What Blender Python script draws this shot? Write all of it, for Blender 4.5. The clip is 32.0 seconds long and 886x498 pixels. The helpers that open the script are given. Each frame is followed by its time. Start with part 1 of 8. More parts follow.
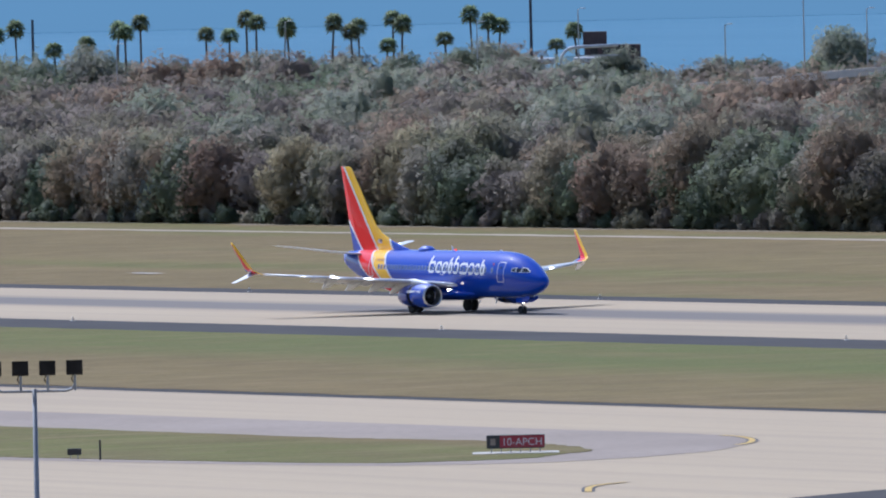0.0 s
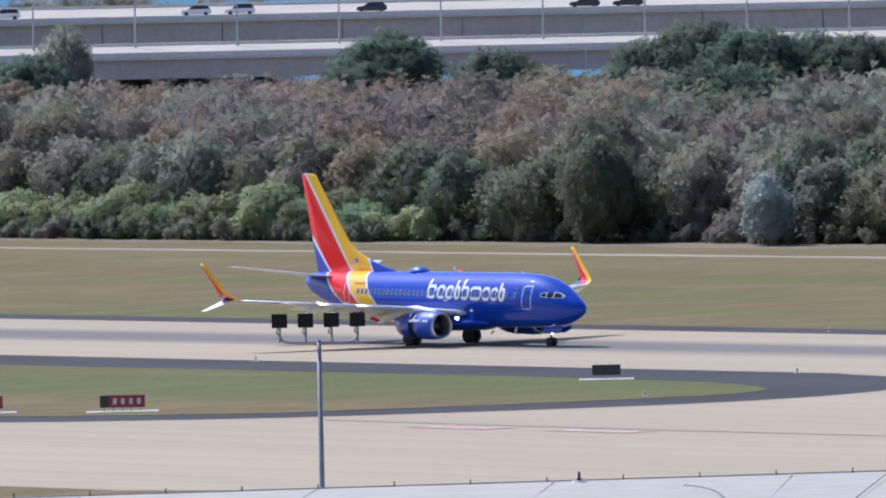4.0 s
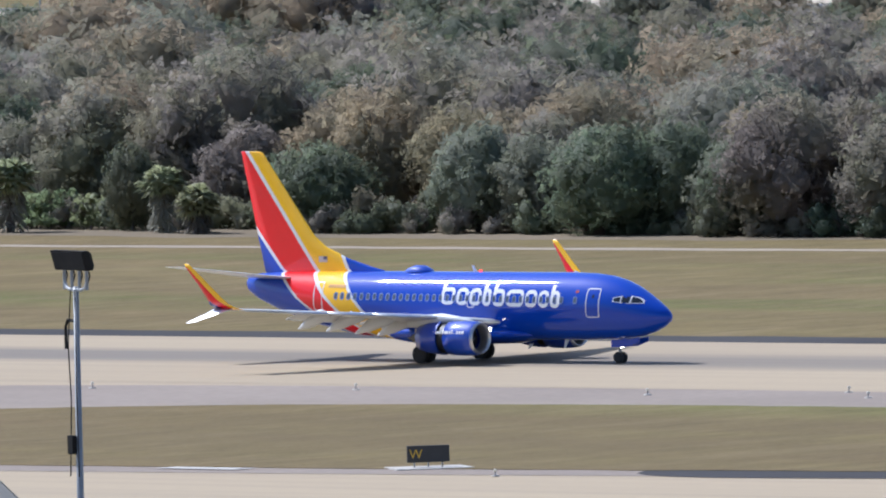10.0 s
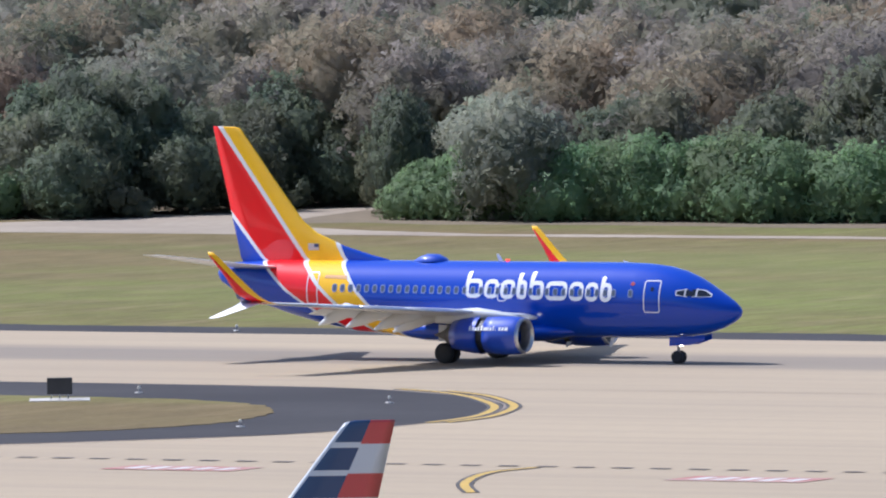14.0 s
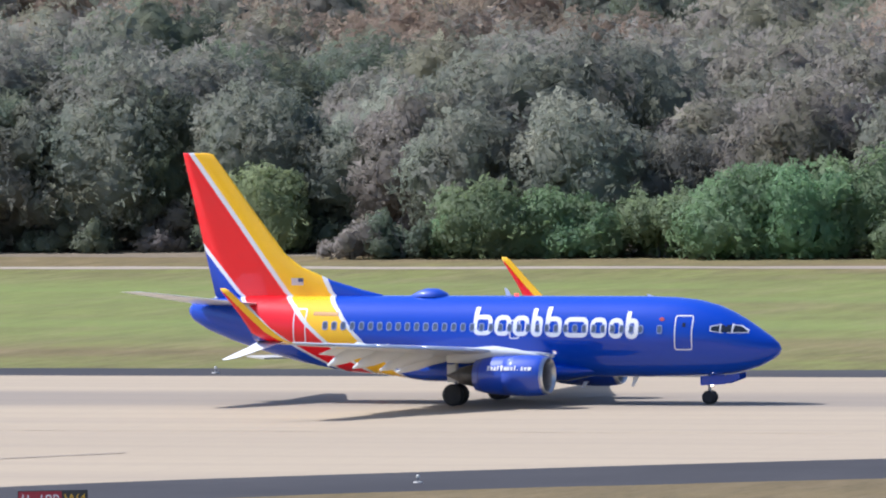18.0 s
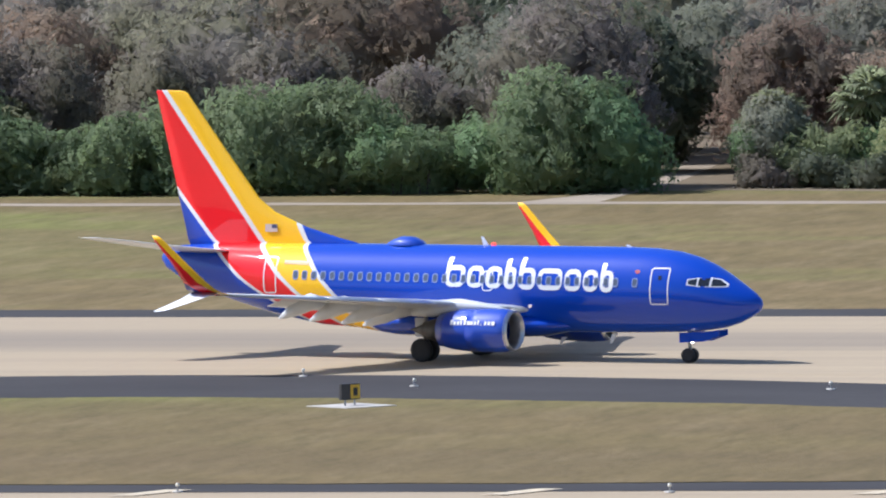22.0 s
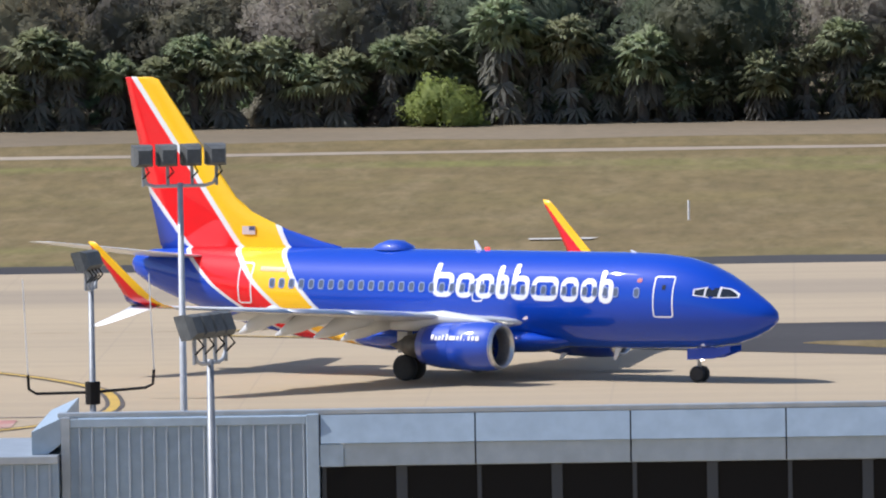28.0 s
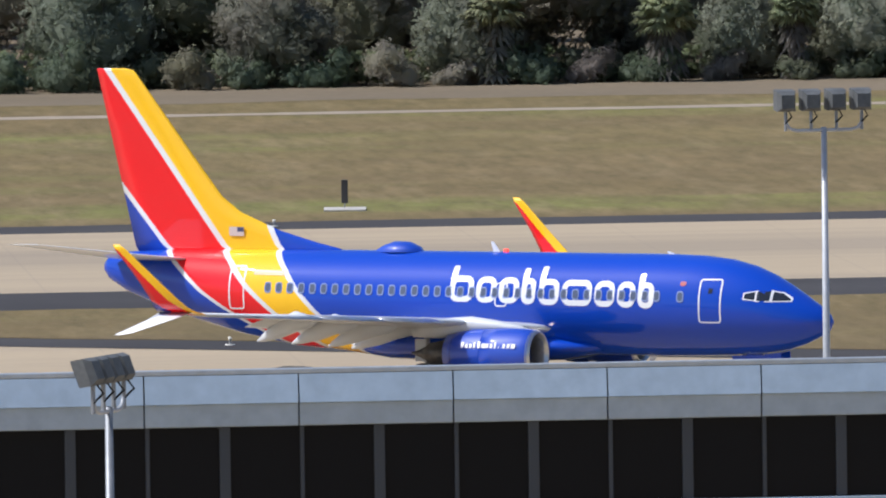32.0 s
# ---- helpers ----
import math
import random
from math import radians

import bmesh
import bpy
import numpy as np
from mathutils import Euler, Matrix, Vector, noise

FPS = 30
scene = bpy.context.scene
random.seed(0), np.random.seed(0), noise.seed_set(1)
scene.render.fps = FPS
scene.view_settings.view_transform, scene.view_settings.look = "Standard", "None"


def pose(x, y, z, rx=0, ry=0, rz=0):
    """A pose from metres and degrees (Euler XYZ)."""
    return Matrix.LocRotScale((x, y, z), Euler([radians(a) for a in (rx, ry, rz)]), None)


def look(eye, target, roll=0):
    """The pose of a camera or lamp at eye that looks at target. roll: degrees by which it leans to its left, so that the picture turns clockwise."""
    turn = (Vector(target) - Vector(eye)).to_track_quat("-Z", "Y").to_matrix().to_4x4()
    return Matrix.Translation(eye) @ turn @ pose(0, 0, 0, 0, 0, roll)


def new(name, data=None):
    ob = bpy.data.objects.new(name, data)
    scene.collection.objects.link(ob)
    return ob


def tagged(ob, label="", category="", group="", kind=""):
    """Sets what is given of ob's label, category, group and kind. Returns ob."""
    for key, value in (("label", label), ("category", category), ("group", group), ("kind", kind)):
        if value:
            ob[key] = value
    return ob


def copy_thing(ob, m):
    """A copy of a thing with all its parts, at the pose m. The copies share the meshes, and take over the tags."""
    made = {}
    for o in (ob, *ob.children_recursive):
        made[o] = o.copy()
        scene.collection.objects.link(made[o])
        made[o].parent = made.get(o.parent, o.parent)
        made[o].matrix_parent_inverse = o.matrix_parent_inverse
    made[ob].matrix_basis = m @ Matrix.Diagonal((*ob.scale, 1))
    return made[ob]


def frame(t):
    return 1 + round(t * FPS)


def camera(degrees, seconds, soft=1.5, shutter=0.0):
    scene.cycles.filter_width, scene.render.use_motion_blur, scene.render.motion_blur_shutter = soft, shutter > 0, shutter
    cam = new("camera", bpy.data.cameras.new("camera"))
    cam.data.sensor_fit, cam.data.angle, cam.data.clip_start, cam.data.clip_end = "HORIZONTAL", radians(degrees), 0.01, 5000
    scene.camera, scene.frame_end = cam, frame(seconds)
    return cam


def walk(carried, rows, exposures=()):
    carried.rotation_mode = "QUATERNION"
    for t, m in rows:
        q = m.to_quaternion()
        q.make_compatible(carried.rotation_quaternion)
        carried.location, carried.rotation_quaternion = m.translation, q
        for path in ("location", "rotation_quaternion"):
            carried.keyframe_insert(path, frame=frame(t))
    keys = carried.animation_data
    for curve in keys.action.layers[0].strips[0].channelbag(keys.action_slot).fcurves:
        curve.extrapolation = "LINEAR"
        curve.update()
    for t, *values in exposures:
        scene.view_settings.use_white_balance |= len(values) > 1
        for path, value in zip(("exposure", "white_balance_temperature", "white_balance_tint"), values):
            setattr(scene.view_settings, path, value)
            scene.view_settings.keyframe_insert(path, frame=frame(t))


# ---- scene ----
cam = camera(3.9295, 32.0, soft=2.05)
EYE = (0.0, 0.0, 33.417)


def aim(turn, drop, lean):
    """The camera on its spot: degrees to the right of +y, degrees down, degrees of lean."""
    a, d = radians(turn), radians(drop)
    way = Vector((math.sin(a) * math.cos(d), math.cos(a) * math.cos(d), -math.sin(d)))
    return look(EYE, Vector(EYE) + way * 100.0, -lean)


walk(cam, [(t, aim(p, d, r)) for t, p, d, r in (
    (0.0, -57.1725, 1.4183, 1.322),
    (0.5, -56.3710, 1.4294, 1.230),
    (1.0, -55.5763, 1.4354, 1.232),
    (1.5, -54.7539, 1.4518, 1.223),
    (2.0, -53.9187, 1.4949, 1.176),
    (2.5, -53.0758, 1.5323, 1.131),
    (3.0, -52.1759, 1.5347, 1.107),
    (3.5, -51.2860, 1.5390, 1.204),
    (4.0, -50.4044, 1.5727, 1.263),
    (4.5, -49.4906, 1.6177, 1.238),
    (5.0, -48.6093, 1.6663, 1.229),
    (5.5, -47.7309, 1.7202, 1.219),
    (6.0, -46.8257, 1.7812, 1.210),
    (6.5, -45.8639, 1.8511, 1.201),
    (7.0, -44.8159, 1.9317, 1.305),
    (7.5, -43.6646, 1.9834, 1.136),
    (8.0, -42.5255, 1.9816, 1.186),
    (8.5, -41.4217, 1.9408, 1.124),
    (9.0, -40.3610, 1.9218, 1.151),
    (9.5, -39.3362, 1.9320, 1.162),
    (10.0, -38.1869, 1.9639, 1.246),
    (10.5, -36.9703, 2.0195, 1.055),
    (11.0, -35.8117, 2.0749, 1.063),
    (11.5, -34.7156, 2.0956, 0.938),
    (12.0, -33.6422, 2.0930, 1.036),
    (12.5, -32.5660, 2.1213, 0.993),
    (13.0, -31.4772, 2.1608, 0.910),
    (13.5, -30.3548, 2.2014, 0.817),
    (14.0, -29.2161, 2.2392, 0.760),
    (14.5, -28.0763, 2.2745, 0.702),
    (15.0, -26.9505, 2.3074, 0.644),
    (15.5, -25.8541, 2.3381, 0.587),
    (16.0, -24.8022, 2.3670, 0.638),
    (16.5, -23.7690, 2.3588, 0.726),
    (17.0, -22.7067, 2.3154, 0.808),
    (17.5, -21.5969, 2.2677, 0.905),
    (18.0, -20.5206, 2.2513, 0.916),
    (18.5, -19.4699, 2.2868, 0.856),
    (19.0, -18.3938, 2.3657, 0.786),
    (19.5, -17.2866, 2.4695, 0.777),
    (20.0, -16.1952, 2.5522, 0.725),
    (20.5, -15.1731, 2.5797, 0.743),
    (21.0, -14.1791, 2.6008, 0.797),
    (21.5, -13.2095, 2.6463, 0.795),
    (22.0, -12.2513, 2.6376, 0.704),
    (22.5, -11.3096, 2.6145, 0.584),
    (23.0, -10.3293, 2.6615, 0.551),
    (23.5, -9.3360, 2.7198, 0.367),
    (24.0, -8.3531, 2.7388, 0.270),
    (24.5, -7.4092, 2.7535, 0.407),
    (25.0, -6.5103, 2.7645, 0.448),
    (25.5, -5.6470, 2.7769, 0.489),
    (26.0, -4.8101, 2.7960, 0.530),
    (26.5, -3.9905, 2.8273, 0.571),
    (27.0, -3.1790, 2.8759, 0.733),
    (27.5, -2.4107, 2.8946, 0.841),
    (28.0, -1.5571, 2.9215, 0.939),
    (28.5, -0.6191, 2.9745, 0.967),
    (29.0, 0.2420, 2.9682, 0.901),
    (29.5, 0.9659, 2.9707, 0.819),
    (30.0, 1.6698, 3.0316, 0.889),
    (30.5, 2.4279, 3.0698, 0.795),
    (31.0, 3.1847, 3.0714, 0.796),
    (31.5, 3.9333, 3.0808, 0.874),
    (32.0, 4.7458, 3.0969, 0.803),
)], exposures=((0.0, -0.05, 5200.0, 16.0), (1.0, 0.08, 5210.0, 16.5), (4.5, 0.04, 5290.0, 17.5), (7.0, -0.02, 5410.0, 15.5), (8.5, 0.12, 5400.0, 14.5), (10.0, 0.12, 5400.0, 14.0), (11.0, -0.02, 5400.0, 12.5), (12.0, 0.15, 5410.0, 16.0), (13.0, 0.18, 5440.0, 17.5), (17.5, 0.29, 5440.0, 17.0), (20.0, 0.38, 5510.0, 15.5), (21.0, 0.34, 5540.0, 15.0), (23.0, 0.11, 5590.0, 14.0), (30.0, 0.07, 5780.0, 14.0), (31.0, -0.42, 5750.0, 14.0), (31.4, -0.36, 5750.0, 14.0), (32.0, -0.04, 5750.0, 14.0)))

# ---- light ----
SUN = Vector((-0.618, -0.06, 0.784)).normalized()
world = bpy.data.worlds.new("sky")
scene.world = world
world.use_nodes = True
wn = world.node_tree.nodes
sky = wn.new("ShaderNodeTexSky")
sky.sky_type = "NISHITA"
sky.sun_disc = False
sky.sun_elevation = math.asin(SUN.z)
sky.sun_rotation = math.atan2(SUN.x, SUN.y)
sky.air_density, sky.dust_density, sky.ozone_density = 1.0, 1.4, 1.2
wn["Background"].inputs["Strength"].default_value = 0.112
world.node_tree.links.new(sky.outputs["Color"], wn["Background"].inputs["Color"])
sun_data = bpy.data.lights.new("sun", "SUN")
sun_data.energy, sun_data.angle, sun_data.color = 4.75, radians(0.53), (1.0, 0.95, 0.865)
sun = new("sun", sun_data)
sun.matrix_basis = look(SUN * 100.0, (0, 0, 0))

# ---- helpers ----
def link_mesh(name, verts, faces, material, parent=None, smooth=False):
    me = bpy.data.meshes.new(name)
    me.from_pydata(verts, [], faces)
    me.update()
    if smooth:
        for p in me.polygons:
            p.use_smooth = True
    for m in material if isinstance(material, (list, tuple)) else [material]:
        me.materials.append(m)
    ob = new(name, me)
    ob.parent = parent
    return ob


def quads(name, corners, material, normals=None, sprays=None):
    """A mesh of loose faces from an array (n, corners, 3), with a shading direction for each corner if given. sprays: 1 for each face that is a loose spray of leaves."""
    n, c = len(corners), corners.shape[1]
    if normals is not None:
        turned = np.einsum("ij,ij->i", np.cross(corners[:, 1] - corners[:, 0], corners[:, 2] - corners[:, 0]), normals.mean(1)) < 0
        corners, normals = corners.copy(), normals.copy()
        corners[turned], normals[turned] = corners[turned][:, ::-1], normals[turned][:, ::-1]
    me = bpy.data.meshes.new(name)
    me.vertices.add(n * c)
    me.vertices.foreach_set("co", np.asarray(corners, np.float32).ravel())
    me.loops.add(n * c)
    me.loops.foreach_set("vertex_index", np.arange(n * c, dtype=np.int32))
    me.polygons.add(n)
    me.polygons.foreach_set("loop_start", np.arange(0, n * c, c, dtype=np.int32))
    me.materials.append(material)
    me.update(calc_edges=True)
    if sprays is not None:
        me.attributes.new("spray", "FLOAT", "FACE").data.foreach_set("value", np.asarray(sprays, np.float32))
    if normals is not None:
        me.normals_split_custom_set_from_vertices(np.asarray(normals, np.float32).reshape(-1, 3))
    return me


def part(name, bm, material, parent=None, label="", smooth=False):
    me = bpy.data.meshes.new(name)
    bmesh.ops.recalc_face_normals(bm, faces=bm.faces)
    bm.to_mesh(me)
    bm.free()
    if smooth:
        for p in me.polygons:
            p.use_smooth = True
    for m in material if isinstance(material, (list, tuple)) else [material]:
        me.materials.append(m)
    ob = new(name, me)
    ob.parent = parent
    if label:
        tagged(ob, label)
    return ob


def empty(name, m, label, category, group=""):
    ob = new(name)
    ob.matrix_basis = m
    return tagged(ob, label, category, group)


def box(bm, x0, x1, y0, y1, z0, z1, bevel=0.0):
    r = bmesh.ops.create_cube(bm, size=1.0)
    bmesh.ops.scale(bm, vec=(x1 - x0, y1 - y0, z1 - z0), verts=r["verts"])
    bmesh.ops.translate(bm, vec=((x0 + x1) / 2, (y0 + y1) / 2, (z0 + z1) / 2), verts=r["verts"])
    if bevel:
        es = list({e for v in r["verts"] for e in v.link_edges})
        bmesh.ops.bevel(bm, geom=es, offset=bevel, segments=2, affect="EDGES", profile=0.5)
    return bm


def tube(bm, pts, radii, sides=10, cap=True):
    """A round bar along points with a radius at each."""
    rings = []
    pts = [Vector(p) for p in pts]
    for i, p in enumerate(pts):
        d = (pts[min(i + 1, len(pts) - 1)] - pts[max(i - 1, 0)]).normalized()
        a = d.cross(Vector((0, 0, 1)))
        a = a.normalized() if a.length > 0.05 else d.cross(Vector((0, 1, 0))).normalized()
        b = d.cross(a)
        r = radii[i] if isinstance(radii, (list, tuple)) else radii
        rings.append([bm.verts.new(p + (a * math.cos(2 * math.pi * k / sides) + b * math.sin(2 * math.pi * k / sides)) * r) for k in range(sides)])
    for q, s in zip(rings, rings[1:]):
        for k in range(sides):
            bm.faces.new((q[k], q[(k + 1) % sides], s[(k + 1) % sides], s[k]))
    if cap:
        bm.faces.new(rings[0][::-1])
        bm.faces.new(rings[-1])
    return bm


def loft(bm, rings, caps=True, closed=True):
    rows = [[bm.verts.new(p) for p in r] for r in rings]
    n = len(rows[0])
    for q, s in zip(rows, rows[1:]):
        for k in range(n if closed else n - 1):
            bm.faces.new((q[k], q[(k + 1) % n], s[(k + 1) % n], s[k]))
    if caps:
        bm.faces.new(rows[0][::-1])
        bm.faces.new(rows[-1])
    return bm


# ---- materials ----
def nodes(name):
    m = bpy.data.materials.new(name)
    m.use_nodes = True
    nt = m.node_tree
    return m, nt, nt.nodes["Principled BSDF"]


def mixcol(nt, fac, a, b, mode="MIX"):
    n = nt.nodes.new("ShaderNodeMix")
    n.data_type, n.blend_type = "RGBA", mode
    for socket, v in ((n.inputs[0], fac), (n.inputs[6], a), (n.inputs[7], b)):
        if hasattr(v, "is_output"):
            nt.links.new(v, socket)
        elif isinstance(v, (int, float)):
            socket.default_value = v
        else:
            socket.default_value = (*v, 1.0)
    return n.outputs[2]


def math_node(nt, op, a, b=None):
    n = nt.nodes.new("ShaderNodeMath")
    n.operation = op
    for socket, v in zip(n.inputs, (a, b)):
        if v is None:
            continue
        if hasattr(v, "is_output"):
            nt.links.new(v, socket)
        else:
            socket.default_value = v
    return n.outputs[0]


def noise_of(nt, scale, detail=4.0, coords=None, stretch=None, rough=0.55):
    if coords is None:
        g = nt.nodes.new("ShaderNodeNewGeometry")
        coords = g.outputs["Position"]
    if stretch:
        mp = nt.nodes.new("ShaderNodeMapping")
        mp.inputs["Scale"].default_value = stretch
        nt.links.new(coords, mp.inputs["Vector"])
        coords = mp.outputs["Vector"]
    n = nt.nodes.new("ShaderNodeTexNoise")
    n.inputs["Scale"].default_value, n.inputs["Detail"].default_value, n.inputs["Roughness"].default_value = scale, detail, rough
    nt.links.new(coords, n.inputs["Vector"])
    return n.outputs["Fac"]


def ramp(nt, fac, stops):
    r = nt.nodes.new("ShaderNodeValToRGB")
    nt.links.new(fac, r.inputs["Fac"])
    el = r.color_ramp.elements
    while len(el) < len(stops):
        el.new(0.5)
    for e, (p, c) in zip(el, stops):
        e.position = p
        e.color = (c, c, c, 1) if isinstance(c, (int, float)) else (*c, 1)
    return r.outputs["Color"]


def bump(nt, bsdf, height, strength, distance=0.02):
    b = nt.nodes.new("ShaderNodeBump")
    b.inputs["Strength"].default_value, b.inputs["Distance"].default_value = strength, distance
    nt.links.new(height, b.inputs["Height"])
    nt.links.new(b.outputs["Normal"], bsdf.inputs["Normal"])


def surface(name, col, col2=None, scale=2.0, fine=20.0, rough=0.6, metal=0.0, relief=0.0, obj=False, amount=1.0, spec=0.5):
    """A surface whose colour wanders between two tones at two scales."""
    m, nt, b = nodes(name)
    col2 = col2 or tuple(c * 0.75 for c in col)
    coords = None
    if obj:
        coords = nt.nodes.new("ShaderNodeTexCoord").outputs["Object"]
    big = ramp(nt, noise_of(nt, scale, 3, coords), [(0.35, 0.0), (0.65, amount)])
    small = ramp(nt, noise_of(nt, fine, 5, coords), [(0.3, 0.0), (0.7, 0.5 * amount)])
    c = mixcol(nt, big, col, col2)
    c = mixcol(nt, small, c, tuple(x * 0.7 for x in col2))
    nt.links.new(c, b.inputs["Base Color"])
    b.inputs["Roughness"].default_value, b.inputs["Metallic"].default_value = rough, metal
    b.inputs["Specular IOR Level"].default_value = spec
    if relief:
        bump(nt, b, noise_of(nt, fine, 4, coords), relief)
    return m


def paint(name, col, rough=0.3, coat=0.0, metal=0.0):
    m, nt, b = nodes(name)
    co = nt.nodes.new("ShaderNodeTexCoord").outputs["Object"]
    f = ramp(nt, noise_of(nt, 0.9, 4, co), [(0.35, 0.0), (0.75, 0.25)])
    nt.links.new(mixcol(nt, f, col, tuple(c * 0.82 for c in col)), b.inputs["Base Color"])
    b.inputs["Roughness"].default_value, b.inputs["Metallic"].default_value = rough, metal
    b.inputs["Coat Weight"].default_value, b.inputs["Coat Roughness"].default_value = coat, 0.06
    return m


def glow(name, col, strength):
    m, nt, b = nodes(name)
    b.inputs["Base Color"].default_value = (*col, 1)
    b.inputs["Emission Color"].default_value = (*col, 1)
    b.inputs["Emission Strength"].default_value = strength
    return m


def grass_material():
    m, nt, b = nodes("mown_grass")
    big = ramp(nt, noise_of(nt, 0.011, 4, stretch=(0.6, 1.6, 1)), [(0.36, 0.0), (0.62, 1.0)])
    bands = ramp(nt, noise_of(nt, 0.05, 3, stretch=(0.12, 1.0, 1)), [(0.35, 0.0), (0.65, 1.0)])
    spots = ramp(nt, noise_of(nt, 0.11, 5, rough=0.65), [(0.40, 0.0), (0.62, 1.0)])
    patches = ramp(nt, noise_of(nt, 0.25, 4, stretch=(1.0, 0.2, 1), rough=0.7), [(0.50, 0.0), (0.66, 1.0)])
    tufts = ramp(nt, noise_of(nt, 0.8, 5, stretch=(1.0, 0.16, 1), rough=0.75), [(0.42, 0.0), (0.66, 1.0)])
    fine = ramp(nt, noise_of(nt, 2.6, 6), [(0.3, 0.0), (0.7, 1.0)])
    sep = nt.nodes.new("ShaderNodeSeparateXYZ")
    nt.links.new(nt.nodes.new("ShaderNodeNewGeometry").outputs["Position"], sep.inputs[0])
    along = math_node(nt, "DIVIDE", math_node(nt, "ADD", sep.outputs[0], 1400.0), 1700.0)
    # watered, greener stretches of the field
    greener = ramp(nt, along, [(0.10, 0.3), (0.28, 0.25), (0.34, 0.7), (0.42, 0.55), (0.50, 0.2), (0.55, 0.3), (0.585, 0.95), (0.66, 1.0), (0.70, 0.5), (0.76, 0.15), (1.0, 0.1)])
    strip = math_node(nt, "MULTIPLY", ramp(nt, along, [(0.14, 0.0), (0.22, 1.0), (0.43, 1.0), (0.48, 0.0)]), ramp(nt, math_node(nt, "DIVIDE", sep.outputs[1], 1000.0), [(0.530, 0.0), (0.545, 1.0), (0.580, 1.0), (0.590, 0.0)]))
    greener = math_node(nt, "ADD", greener, math_node(nt, "MULTIPLY", strip, 0.45))
    lush = math_node(nt, "MULTIPLY", ramp(nt, math_node(nt, "ADD", noise_of(nt, 0.022, 5, stretch=(0.4, 1.5, 1)), math_node(nt, "MULTIPLY", math_node(nt, "SUBTRACT", greener, 0.5), 0.22)), [(0.47, 0.0), (0.60, 1.0)]), 0.85)
    c = mixcol(nt, big, (0.222, 0.160, 0.076), (0.200, 0.154, 0.064))
    c = mixcol(nt, math_node(nt, "MULTIPLY", bands, 0.6), c, (0.160, 0.116, 0.054))
    # mown strip beside the taxiway has dried out; the grass by the wood's bend is the freshest
    later = math_node(nt, "MULTIPLY", ramp(nt, along, [(0.46, 0.0), (0.52, 1.0)]), 26.0)
    dried = ramp(nt, math_node(nt, "DIVIDE", math_node(nt, "SUBTRACT", sep.outputs[1], later), 1000.0), [(0.466, 1.0), (0.476, 0.12), (0.526, 0.12), (0.544, 1.0)])
    fresh = mixcol(nt, ramp(nt, along, [(0.52, 0.0), (0.62, 1.0)]), (0.120, 0.142, 0.036), (0.190, 0.218, 0.052))
    c = mixcol(nt, math_node(nt, "MULTIPLY", lush, dried), c, fresh)
    c = mixcol(nt, math_node(nt, "MULTIPLY", spots, 0.5), c, (0.132, 0.098, 0.050))
    c = mixcol(nt, math_node(nt, "MULTIPLY", patches, 0.45), c, (0.285, 0.215, 0.115))
    c = mixcol(nt, math_node(nt, "MULTIPLY", tufts, 0.6), c, (0.080, 0.072, 0.030))
    # thick green growth in the wet strips, worn thatch on the turf by the exits
    wide = math_node(nt, "DIVIDE", sep.outputs[1], 1000.0)
    uneven = ramp(nt, noise_of(nt, 0.045, 5, stretch=(0.3, 1.4, 1), rough=0.7), [(0.36, 0.25), (0.62, 1.0)])
    c = mixcol(nt, math_node(nt, "MULTIPLY", math_node(nt, "MULTIPLY", strip, uneven), 0.72), c, (0.092, 0.118, 0.036))
    meadow = math_node(nt, "MULTIPLY", ramp(nt, along, [(0.56, 0.0), (0.60, 0.55), (0.64, 1.0), (0.69, 1.0), (0.73, 0.0)]), ramp(nt, wide, [(0.662, 0.0), (0.690, 1.0), (0.745, 1.0), (0.760, 0.0)]))
    c = mixcol(nt, math_node(nt, "MULTIPLY", math_node(nt, "MULTIPLY", meadow, uneven), 0.62), c, (0.185, 0.255, 0.060))
    thatch = math_node(nt, "MULTIPLY", ramp(nt, along, [(0.47, 0.0), (0.51, 1.0)]), ramp(nt, wide, [(0.500, 0.0), (0.516, 1.0), (0.552, 1.0), (0.572, 0.0)]))
    c = mixcol(nt, math_node(nt, "MULTIPLY", math_node(nt, "MULTIPLY", thatch, uneven), 0.55), c, (0.128, 0.094, 0.052))
    c = mixcol(nt, math_node(nt, "MULTIPLY", fine, 0.25), c, (0.29, 0.22, 0.115))
    nt.links.new(c, b.inputs["Base Color"])
    b.inputs["Roughness"].default_value = 0.95
    b.inputs["Specular IOR Level"].default_value = 0.1
    bump(nt, b, noise_of(nt, 1.1, 6, rough=0.65), 0.6, 0.2)
    return m


